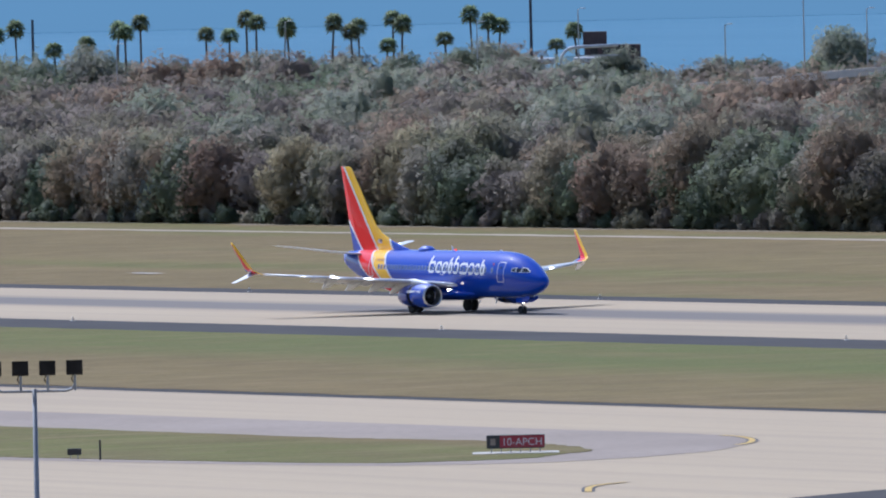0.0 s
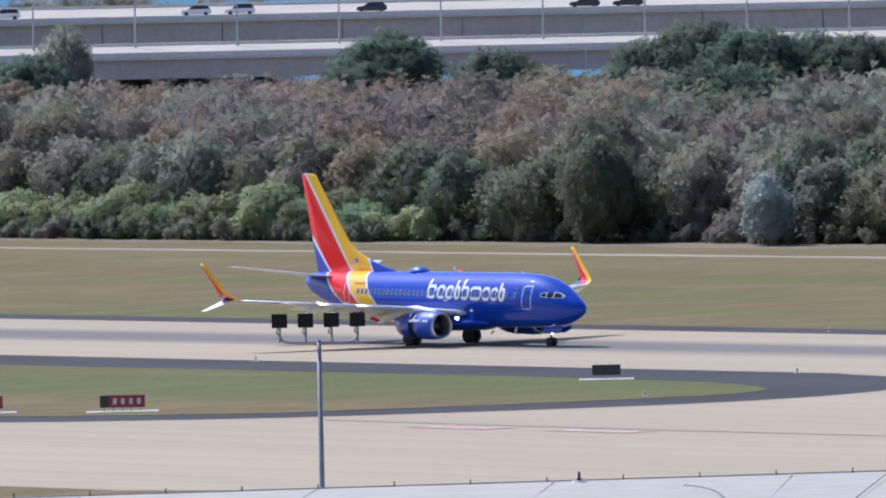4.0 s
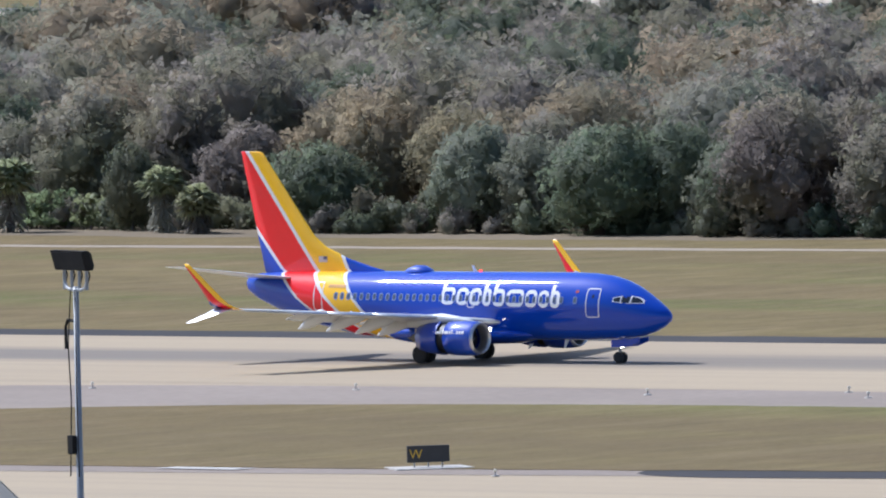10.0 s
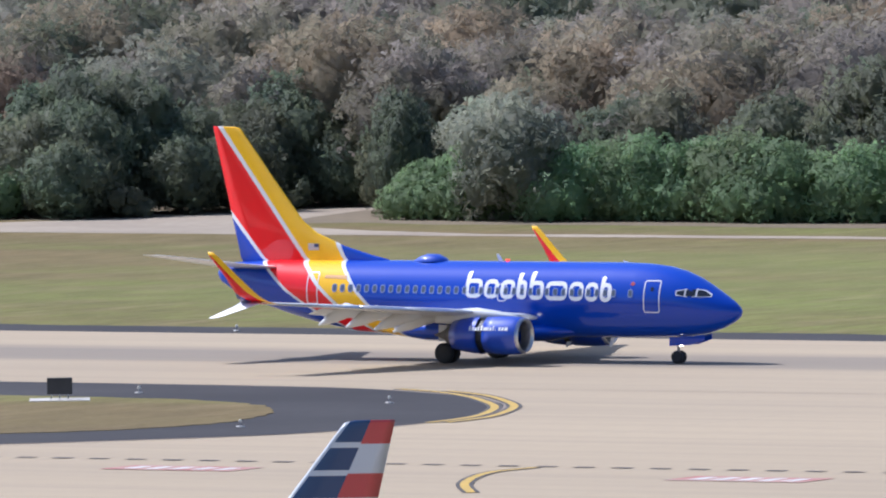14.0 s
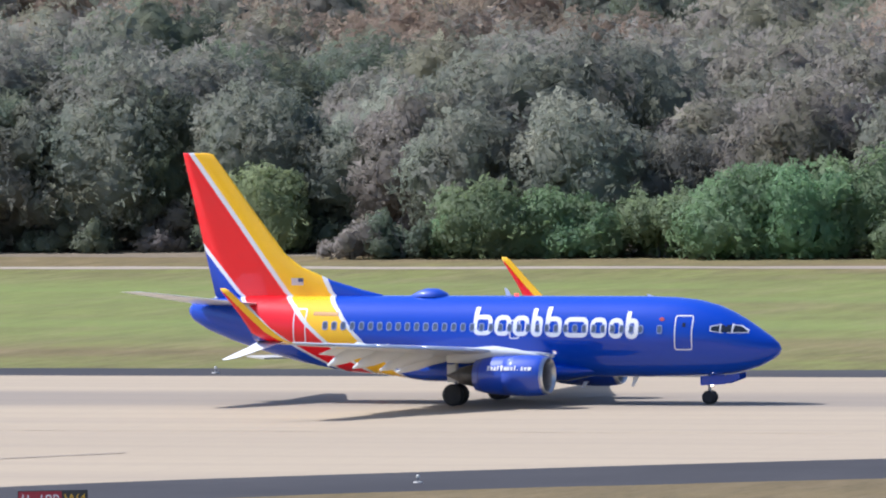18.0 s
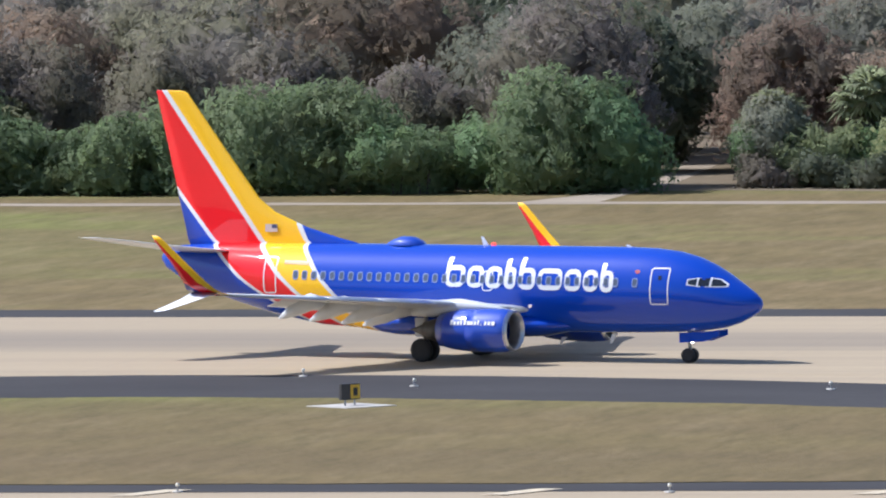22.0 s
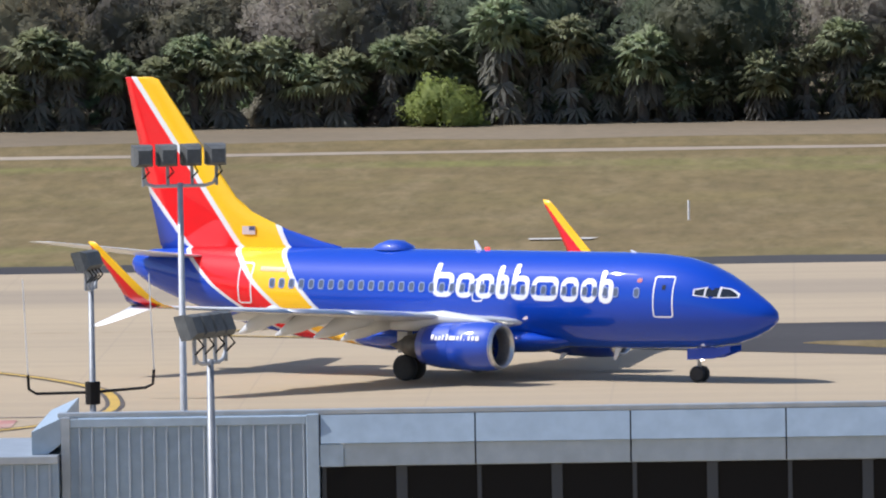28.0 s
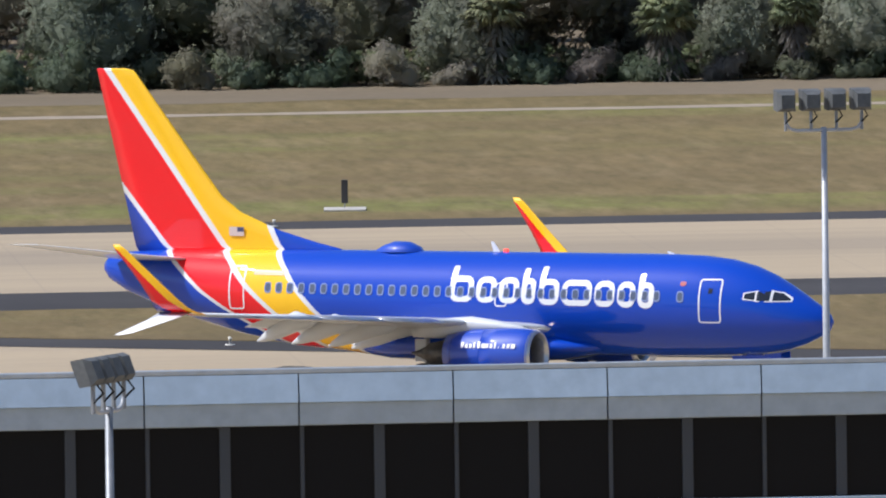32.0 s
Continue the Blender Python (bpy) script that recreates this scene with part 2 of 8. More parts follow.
def concrete_material(name, rubber):
    """Bleached concrete with slab joints; the runway has tyre rubber along its middle."""
    m, nt, b = nodes(name)
    pos = nt.nodes.new("ShaderNodeNewGeometry").outputs["Position"]
    big = ramp(nt, noise_of(nt, 0.03, 4, stretch=(0.25, 1.0, 1)), [(0.35, 0.0), (0.68, 1.0)])
    fine = ramp(nt, noise_of(nt, 0.9, 6), [(0.35, 0.0), (0.75, 1.0)])
    streak = ramp(nt, noise_of(nt, 0.35, 4, stretch=(0.03, 1.0, 1)), [(0.45, 0.0), (0.72, 1.0)])
    c = mixcol(nt, big, (0.438, 0.346, 0.222), (0.394, 0.312, 0.203))
    c = mixcol(nt, math_node(nt, "MULTIPLY", fine, 0.25), c, (0.338, 0.268, 0.186))
    c = mixcol(nt, math_node(nt, "MULTIPLY", streak, 0.35), c, (0.282, 0.230, 0.170))
    sep = nt.nodes.new("ShaderNodeSeparateXYZ")
    nt.links.new(pos, sep.inputs[0])
    joints = None
    for axis, step in ((0, 7.62), (1, 7.62)):
        w = math_node(nt, "ABSOLUTE", math_node(nt, "SUBTRACT", math_node(nt, "FRACT", math_node(nt, "DIVIDE", sep.outputs[axis], step)), 0.5))
        j = math_node(nt, "GREATER_THAN", w, 0.5 - 0.05 / step)
        joints = j if joints is None else math_node(nt, "MAXIMUM", joints, j)
    c = mixcol(nt, math_node(nt, "MULTIPLY", joints, 0.16), c, (0.22, 0.19, 0.16))
    if rubber:
        off = math_node(nt, "ADD", math_node(nt, "MULTIPLY", math_node(nt, "ABSOLUTE", math_node(nt, "SUBTRACT", sep.outputs[1], 613.5)), 0.1), math_node(nt, "MULTIPLY", streak, -0.18))
        wear = ramp(nt, off, [(0.35, 1.0), (0.95, 0.0)])
        fade = ramp(nt, math_node(nt, "DIVIDE", math_node(nt, "ADD", sep.outputs[0], 1400.0), 1600.0), [(0.0, 0.85), (0.45, 0.8), (0.62, 0.55), (0.85, 0.28), (1.0, 0.2)])
        c = mixcol(nt, math_node(nt, "MULTIPLY", wear, fade), c, (0.125, 0.115, 0.11))
    nt.links.new(c, b.inputs["Base Color"])
    b.inputs["Roughness"].default_value = 0.85
    b.inputs["Specular IOR Level"].default_value = 0.25
    bump(nt, b, noise_of(nt, 3.0, 5), 0.25, 0.03)
    return m


def leaf_material(name, col, col2, col3=None, back=0.56, rough=0.55, clump=0.9, leaf=3.2, gap=6.5):
    """Foliage: two tones mixed in clumps and leaves, with a waxy gloss; each tree has a slightly different tone."""
    m, nt, b = nodes(name)
    g = nt.nodes.new("ShaderNodeNewGeometry")
    o = nt.nodes.new("ShaderNodeObjectInfo")
    clumps = ramp(nt, noise_of(nt, clump, 4, rough=0.65), [(0.35, 0.0), (0.65, 0.7)])
    leaves = math_node(nt, "MULTIPLY", g.outputs["Random Per Island"], 0.18)
    c = mixcol(nt, math_node(nt, "ADD", clumps, leaves), col, col2)
    stand = noise_of(nt, 0.085, 1.0)
    if col3:
        c = mixcol(nt, ramp(nt, noise_of(nt, 0.13, 3, rough=0.6), [(0.42, 0.0), (0.60, 0.9)]), c, col3)
    hsv = nt.nodes.new("ShaderNodeHueSaturation")
    nt.links.new(c, hsv.inputs["Color"])
    nt.links.new(math_node(nt, "ADD", math_node(nt, "MULTIPLY", o.outputs["Random"], 0.05), 0.475), hsv.inputs["Hue"])
    tone = math_node(nt, "ADD", math_node(nt, "MULTIPLY", o.outputs["Random"], 0.26), math_node(nt, "MULTIPLY", stand, 0.7))
    nt.links.new(math_node(nt, "ADD", tone, 0.50), hsv.inputs["Value"])
    c = hsv.outputs["Color"]
    nt.links.new(c, b.inputs["Base Color"])
    b.inputs["Roughness"].default_value = rough
    b.inputs["Specular IOR Level"].default_value = 0.3 if rough < 0.7 else 0.1
    bump(nt, b, noise_of(nt, leaf, 5, rough=0.68), 0.6, 0.25)
    thin = nt.nodes.new("ShaderNodeBsdfTranslucent")
    nt.links.new(c, thin.inputs["Color"])
    mixer = nt.nodes.new("ShaderNodeMixShader")
    mixer.inputs[0].default_value = back
    nt.links.new(b.outputs[0], mixer.inputs[1])
    nt.links.new(thin.outputs[0], mixer.inputs[2])
    # gaps between the leaves of a spray
    at_spray = nt.nodes.new("ShaderNodeAttribute")
    at_spray.attribute_name = "spray"
    gaps = math_node(nt, "MULTIPLY", math_node(nt, "LESS_THAN", noise_of(nt, gap, 2.0, rough=0.6), 0.5), at_spray.outputs["Fac"])
    clear = nt.nodes.new("ShaderNodeBsdfTransparent")
    cut = nt.nodes.new("ShaderNodeMixShader")
    nt.links.new(gaps, cut.inputs[0])
    nt.links.new(mixer.outputs[0], cut.inputs[1])
    nt.links.new(clear.outputs[0], cut.inputs[2])
    nt.links.new(cut.outputs[0], nt.nodes["Material Output"].inputs["Surface"])
    return m


GRASS = grass_material()
CONCRETE = concrete_material("bleached_concrete", False)
RUNWAY = concrete_material("runway_concrete", True)
ASPHALT = surface("dark_asphalt", (0.053, 0.049, 0.048), (0.074, 0.069, 0.066), 0.06, 1.5, 0.9, relief=0.3, spec=0.15)
BROWN_ASPHALT = surface("weathered_asphalt", (0.33, 0.265, 0.205), (0.27, 0.215, 0.165), 0.05, 1.2, 0.9, relief=0.3)
PATH = surface("shell_track", (0.410, 0.336, 0.239), (0.319, 0.257, 0.182), 0.08, 1.0, 0.95)
DRY = surface("dry_verge", (0.23, 0.175, 0.105), (0.17, 0.13, 0.075), 0.03, 0.9, 0.95, relief=0.4)
YELLOW_LINE = surface("yellow_line_paint", (0.62, 0.40, 0.06), (0.50, 0.33, 0.07), 0.5, 4.0, 0.7)
BLACK_LINE = surface("black_line_border", (0.07, 0.06, 0.05), (0.12, 0.10, 0.08), 0.5, 4.0, 0.8)
WHITE_LINE = surface("white_line_paint", (0.72, 0.70, 0.64), (0.55, 0.52, 0.46), 0.5, 4.0, 0.7)
RED_PATCH = surface("worn_red_surface_paint", (0.42, 0.13, 0.11), (0.48, 0.32, 0.25), 0.4, 2.0, 0.8)
PAD = surface("sign_pad_concrete", (0.60, 0.56, 0.49), (0.50, 0.46, 0.40), 0.6, 4.0, 0.85)
BARK = surface("grey_bark", (0.17, 0.145, 0.12), (0.11, 0.095, 0.08), 0.8, 6.0, 0.9, relief=0.4)
PALE_STEEL = surface("pale_galvanised_steel", (0.56, 0.57, 0.58), (0.47, 0.48, 0.49), 0.8, 6.0, 0.5, metal=0.2, obj=True)
STEEL = surface("galvanised_steel", (0.34, 0.35, 0.36), (0.27, 0.28, 0.29), 0.8, 6.0, 0.5, metal=0.35, obj=True)
DARK_STEEL = surface("dark_lamp_housing", (0.016, 0.015, 0.014), (0.028, 0.026, 0.024), 1.5, 8.0, 0.8, obj=True, spec=0.12)
GREY_HOUSING = surface("grey_lamp_housing", (0.15, 0.155, 0.15), (0.10, 0.103, 0.10), 1.5, 8.0, 0.6, obj=True, spec=0.3)
LENS = paint("lamp_glass", (0.62, 0.64, 0.64), 0.15, 0.5)
PALE_BAR = surface("pale_shoulder_paint", (0.72, 0.60, 0.40), (0.60, 0.50, 0.34), 0.5, 4.0, 0.7)
RUBBER = surface("tyre_rubber", (0.022, 0.022, 0.023), (0.035, 0.034, 0.033), 2.0, 12.0, 0.75, obj=True)
BLACK = paint("black_panel", (0.02, 0.02, 0.022), 0.5)
SIGN_RED = paint("sign_red", (0.36, 0.030, 0.045), 0.45)
SIGN_BACK = surface("dark_sign_back", (0.035, 0.033, 0.032), (0.06, 0.055, 0.05), 1.0, 6.0, 0.6, obj=True)
SIGN_YELLOW = paint("sign_yellow", (0.68, 0.42, 0.03), 0.45)
SIGN_WHITE = paint("sign_white", (0.82, 0.80, 0.76), 0.5)
SIGN_INK = paint("faded_sign_lettering", (0.62, 0.58, 0.55), 0.5)


# ---- ground and pavements ----
def sheet(name, outline, z, material, label="", kind="structure", thick=0.0):
    """A flat piece of ground from its outline; with a thickness it has real edges."""
    bm = bmesh.new()
    top = [bm.verts.new((x, y, z)) for x, y in outline]
    bm.faces.new(top)
    if thick:
        low = [bm.verts.new((x, y, z - thick)) for x, y in outline]
        n = len(top)
        for k in range(n):
            bm.faces.new((top[k], low[k], low[(k + 1) % n], top[(k + 1) % n]))
    bm.normal_update()
    bmesh.ops.triangulate(bm, faces=[f for f in bm.faces if len(f.verts) > 4], ngon_method="EAR_CLIP")
    ob = part(name, bm, material)
    return tagged(ob, label, "", "", kind)


def rounded(points, steps=8):
    """A closed outline drawn smoothly through a few corners."""
    out, n = [], len(points)
    for i in range(n):
        p = [np.array(points[(i + k - 1) % n], float) for k in range(4)]
        for s in range(steps):
            u = s / steps
            q = 0.5 * (2 * p[1] + (p[2] - p[0]) * u + (2 * p[0] - 5 * p[1] + 4 * p[2] - p[3]) * u * u + (3 * p[1] - p[0] - 3 * p[2] + p[3]) * u ** 3)
            out.append((q[0], q[1]))
    return out


def soft(points, steps=7, cut=0.42):
    """A closed outline with its corners rounded off."""
    out, n = [], len(points)
    for i in range(n):
        a, b, c = (np.array(points[(i + k - 1) % n], float) for k in range(3))
        p, q = b + (a - b) * cut, b + (c - b) * cut
        for s in range(steps + 1):
            u = s / steps
            r = (1 - u) ** 2 * p + 2 * u * (1 - u) * b + u * u * q
            out.append((r[0], r[1]))
    return out


def ragged(points, step, amount, seed=3):
    """An outline cut into short lengths whose corners wander, as turf grows over an edge."""
    rnd = random.Random(seed)
    out, n = [], len(points)
    for i in range(n):
        a, b = np.array(points[i], float), np.array(points[(i + 1) % n], float)
        m = max(1, int(np.linalg.norm(b - a) / step))
        for k in range(m):
            p = a + (b - a) * k / m
            out.append((p[0] + rnd.uniform(-1, 1) * amount, p[1] + rnd.uniform(-1, 1) * amount))
    return out


def rect(x0, x1, y0, y1):
    return [(x0, y0), (x1, y0), (x1, y1), (x0, y1)]


tagged(sheet("ground", rect(-4800, 4800, -2500, 4800), 0.0, GRASS), "brown and green mown airfield grass", "", "", "structure")
sheet("runway_shoulder_far", ragged(rect(-1500, 400, 634.0, 643.2), 5.0, 0.45), 0.010, ASPHALT, "dark asphalt shoulder along the runway")
sheet("taxiway", rect(-1500, 400, 452.5, 588.0), 0.014, CONCRETE, "bleached concrete taxiway and exits")
sheet("taxiway_spur", rect(-1500, -604, 300, 452.6), 0.012, CONCRETE, "bleached concrete taxiway spur")
sheet("apron", rect(-560, 260, -60, 452.6), 0.012, CONCRETE, "bleached concrete apron")
sheet("runway", rect(-1500, 400, 584.4, 635.7), 0.022, RUNWAY, "bleached concrete runway with dark tyre marks")
sheet("track_spur", [(-162.5, 768), (-157.2, 768), (-157.6, 781), (-157.8, 796), (-159.6, 815), (-162.5, 840), (-165.5, 840), (-161.6, 815), (-159.6, 796), (-159.7, 781)], 0.016, PATH, "pale shell track into the wood")
sheet("track_spur", [(-486, 768), (-424, 768), (-438, 773), (-446, 777.5), (-451.3, 783.1), (-455, 795), (-457.4, 806), (-457, 832), (-460, 832), (-461, 811.7), (-464.6, 798.8), (-468.8, 787.5), (-476, 777)], 0.016, PATH, "pale shell track into the wood")
sheet("perimeter_track", ragged(rect(-1500, 400, 765.7, 769.3), 6.0, 0.5), 0.012, PATH, "pale shell perimeter track")
sheet("wood_verge", ragged(rect(-1500, 400, 784.5, 1500.0), 9.0, 2.2), 0.010, DRY, "dry brown earth under the trees")

# islands of grass between the runway and the taxiway: dark asphalt shoulder, then turf
ISLANDS = (
    ("a", rounded([(-1500, 584.3), (-1000, 584.3), (-700, 584.3), (-662, 583.2), (-647, 576), (-639.3, 567), (-635.3, 555), (-636, 543.5), (-641, 530), (-650, 516), (-668, 505), (-720, 497.5), (-900, 494), (-1500, 490)], 6),
     rounded([(-1500, 570.8), (-1000, 570.8), (-720, 571.5), (-670, 570.8), (-652, 566.3), (-644.5, 558), (-645, 546.4), (-648.5, 534), (-655, 521.5), (-676, 509), (-712, 500.5), (-900, 497), (-1500, 494)], 6), ASPHALT),
    ("b", soft([(-546, 518), (-530, 539), (-519.6, 552.4), (-507, 567), (-480, 584.3), (-345, 584.3), (-331, 583.4), (-321.5, 577.6), (-315.2, 570.8), (-311.9, 563.5), (-310.4, 553.5), (-311.6, 542.5), (-322.5, 529.6), (-337, 522), (-352, 514), (-430, 501.5), (-480, 502)]),
     soft([(-496, 532), (-470, 556), (-445, 568), (-370, 571), (-336, 571.5), (-327, 566.4), (-322.5, 559.5), (-320.3, 550), (-323, 542), (-334, 533.5), (-352, 519.5), (-425, 506.5), (-470, 508)]), None),
    ("c", soft([(-229, 514), (-228, 538), (-190, 565), (-150, 584.3), (-120, 584), (-80, 566), (-46, 540), (-44, 528), (-54, 514), (-90, 503.5), (-150, 500.5), (-195, 505)]),
     soft([(-217, 514), (-214, 530), (-185, 549), (-150, 566), (-122, 566), (-80, 551), (-52, 533), (-56, 521), (-90, 508.5), (-150, 505), (-195, 509)]), ASPHALT),
    ("d", soft([(-26, 584.6), (150, 584.6), (400, 584.6), (400, 520), (120, 498), (70, 520), (20, 549), (-18, 572)]),
     soft([(-2, 571.5), (150, 570), (380, 570), (380, 530), (120, 508), (70, 527), (30, 549.5), (4, 563)]), ASPHALT),
)
for code, outer, inner, mat_ in ISLANDS:
    sheet("island_shoulder", outer, 0.030, mat_ or BROWN_ASPHALT, "asphalt shoulder round the grass")
    sheet("island_turf", ragged(inner, 2.5, 0.3), 0.060, GRASS, "mown brown and green turf", thick=0.05)
sheet("island_shoulder", soft([(-1500, 455), (-741, 470.5), (-719, 470.8), (-701, 472), (-688, 468.5), (-677, 457), (-673.5, 449), (-673, 440), (-681, 431), (-780, 412), (-1500, 380)], cut=0.3), 0.030, BROWN_ASPHALT, "weathered brown asphalt shoulder")
sheet("island_turf", ragged(soft([(-1500, 440), (-740, 454.5), (-716.5, 455.6), (-706, 458), (-693, 456.6), (-685, 453), (-678.5, 444), (-683, 433), (-780, 416), (-1500, 386)], cut=0.3), 3.0, 0.3), 0.060, GRASS, "mown green turf", thick=0.05)
sheet("island_shoulder", soft([(-392, 506), (-388, 545), (-372.5, 566), (-372.0, 573.5), (-375.2, 584.2), (-371, 584.2), (-345, 583.9), (-331.2, 583.1), (-321.7, 577.3), (-315.5, 570.5), (-312.2, 563.3), (-310.7, 553.5), (-311.9, 542.7), (-322.7, 529.9), (-337.2, 522.4), (-352, 514.5)], cut=0.3), 0.036, ASPHALT, "dark asphalt shoulder round the grass")
sheet("old_asphalt", soft([(-616, 419), (-620.5, 429), (-622.5, 436), (-619, 440.5), (-611.5, 440), (-602, 436.5), (-592, 430), (-588, 418), (-600, 406)], cut=0.35), 0.034, ASPHALT, "dark asphalt patch")
sheet("apron_verge", soft([(-598, 440), (-570, 455), (-520, 470), (-430, 470), (-430, 380), (-600, 380)], cut=0.3), 0.058, GRASS, "mown turf beside the apron", thick=0.05)


# ---- the airliner ----
def livery(name, schemes, rough=0.5):
    """Paint in slanting bands. Each band starts at a line x(z) in the airliner's own metres: (colour, line width, [(z, x), ...])."""
    m, nt, b = nodes(name)
    co = nt.nodes.new("ShaderNodeTexCoord").outputs["Object"]
    sep = nt.nodes.new("ShaderNodeSeparateXYZ")
    nt.links.new(co, sep.inputs[0])
    base, bands = schemes
    c = None
    fz = math_node(nt, "DIVIDE", sep.outputs[2], 13.0)
    for colour, width, pts in bands:
        x = math_node(nt, "SUBTRACT", math_node(nt, "MULTIPLY", ramp(nt, fz, [(z / 13.0, (x + 20.0) / 40.0) for z, x in pts]), 40.0), 20.0)
        d = math_node(nt, "SUBTRACT", sep.outputs[0], x)
        c = mixcol(nt, math_node(nt, "GREATER_THAN", d, 0.0), c if c is not None else base, colour)
        if width:
            c = mixcol(nt, math_node(nt, "LESS_THAN", math_node(nt, "ABSOLUTE", d), width), c, (0.80, 0.80, 0.80))
    if c is None:
        c = mixcol(nt, 0.0, base, base)
    dirt = ramp(nt, noise_of(nt, 0.7, 5, co, stretch=(0.25, 1, 1)), [(0.4, 0.0), (0.75, 0.10)])
    c = mixcol(nt, dirt, c, mixcol(nt, 0.5, c, (0.12, 0.11, 0.11)))
    nt.links.new(c, b.inputs["Base Color"])
    b.inputs["Roughness"].default_value = rough
    b.inputs["Specular IOR Level"].default_value = 0.08
    b.inputs["Coat Weight"].default_value, b.inputs["Coat Roughness"].default_value = 1.0, 0.025
    bump(nt, b, noise_of(nt, 1.5, 3, co), 0.08, 0.03)
    return m


BLUE, RED, GOLD = (0.005, 0.056, 0.46), (0.84, 0.006, 0.010), (1.0, 0.56, 0.004)
JET_PAINT = livery("blue_red_gold_paint", (BLUE, (
    (RED, 0.13, [(1.3, -6.6), (3.21, -9.97), (3.75, -10.84), (4.58, -11.85), (5.5, -13.06), (7.78, -14.94), (12.9, -19.2)]),
    (GOLD, 0.15, [(1.3, -5.2), (3.12, -7.64), (3.98, -8.67), (4.91, -9.57), (5.5, -10.38), (9.0, -12.95), (12.9, -15.85)]),
    (BLUE, 0.13, [(1.3, -3.4), (3.05, -5.54), (3.93, -6.39), (4.67, -7.0), (5.55, -7.95), (6.33, -8.35), (12.9, -8.6)]))))
WINGLET_PAINT = livery("winglet_paint", ((0.05, 0.05, 0.30), (
    (RED, 0.0, [(3.9, -4.0), (4.4, -4.75), (6.6, -7.6)]),
    (GOLD, 0.0, [(3.9, -3.25), (4.42, -4.0), (5.3, -4.92), (6.35, -5.95), (6.6, -6.6)]))), 0.3)
JET_GREY = paint("wing_grey_paint", (0.62, 0.63, 0.63), 0.4, 0.3)
TAIL_PALE = paint("tailplane_pale_grey_paint", (0.80, 0.80, 0.79), 0.35, 0.4)
JET_WHITE = paint("white_marking", (0.86, 0.86, 0.86), 0.35, 0.3)
JET_BLUE = paint("nacelle_blue_paint", BLUE, 0.5, 1.0)
BARE = surface("polished_aluminium", (0.72, 0.72, 0.71), (0.60, 0.60, 0.60), 2.0, 9.0, 0.28, metal=0.9, obj=True)
HOT = surface("burnt_metal", (0.13, 0.12, 0.11), (0.08, 0.075, 0.07), 2.0, 9.0, 0.45, metal=0.7, obj=True)
FAN = surface("fan_dark", (0.035, 0.035, 0.037), (0.06, 0.06, 0.06), 3.0, 14.0, 0.4, metal=0.5, obj=True)
PANE = paint("dark_cabin_glass", (0.022, 0.026, 0.035), 0.08, 0.6)
CABIN_PANE = paint("grey_cabin_pane", (0.10, 0.12, 0.17), 0.12, 0.5)
FLAG_Y = 0.152
RIM = paint("window_rim", (0.24, 0.30, 0.52), 0.35)
STRUT = surface("gear_strut", (0.55, 0.56, 0.56), (0.40, 0.41, 0.41), 2.0, 10.0, 0.4, metal=0.4, obj=True)
LAMP_ON = glow("lit_lamp", (1.0, 0.86, 0.62), 14.0)
RED_LAMP = glow("red_beacon", (1.0, 0.08, 0.05), 1.2)

# stations along the body: x, centre height, half width, half height
BODY = [(16.5, 2.77, 0.03, 0.03), (16.35, 2.78, 0.33, 0.30), (16.0, 2.80, 0.62, 0.58), (15.4, 2.85, 0.95, 0.93), (14.7, 2.96, 1.22, 1.27), (14.0, 3.10, 1.44, 1.52),
        (13.2, 3.22, 1.62, 1.74), (12.2, 3.32, 1.77, 1.90), (11.0, 3.37, 1.85, 1.99), (9.5, 3.38, 1.88, 2.03), (2.0, 3.38, 1.88, 2.03), (-4.5, 3.38, 1.88, 2.03),
        (-7.0, 3.46, 1.82, 1.94), (-9.5, 3.68, 1.62, 1.71), (-11.5, 3.93, 1.32, 1.44), (-13.3, 4.18, 0.96, 1.14), (-14.8, 4.42, 0.58, 0.80), (-15.6, 4.56, 0.30, 0.48), (-15.85, 4.60, 0.12, 0.2)]


def body_at(x):
    for a, b in zip(BODY, BODY[1:]):
        if b[0] <= x <= a[0]:
            u = (a[0] - x) / (a[0] - b[0])
            return tuple(p + (q - p) * u for p, q in zip(a[1:], b[1:]))
    return BODY[-1][1:]


def on_body(x, z, side, proud=0.012):
    c, w, h = body_at(x)
    s = max(-0.999, min(0.999, (z - c) / h))
    return (x, side * (w * math.sqrt(1 - s * s) + proud), z)


def skin(bm, outline, side, proud=0.012, steps=6):
    """A patch that lies on the body: outline gives for each x the lower and upper height."""
    rows = []
    for x, z0, z1 in outline:
        rows.append([bm.verts.new(on_body(x, z0 + (z1 - z0) * k / steps, side, proud)) for k in range(steps + 1)])
    for q, s in zip(rows, rows[1:]):
        for k in range(steps):
            bm.faces.new((q[k], s[k], s[k + 1], q[k + 1]))
    return bm


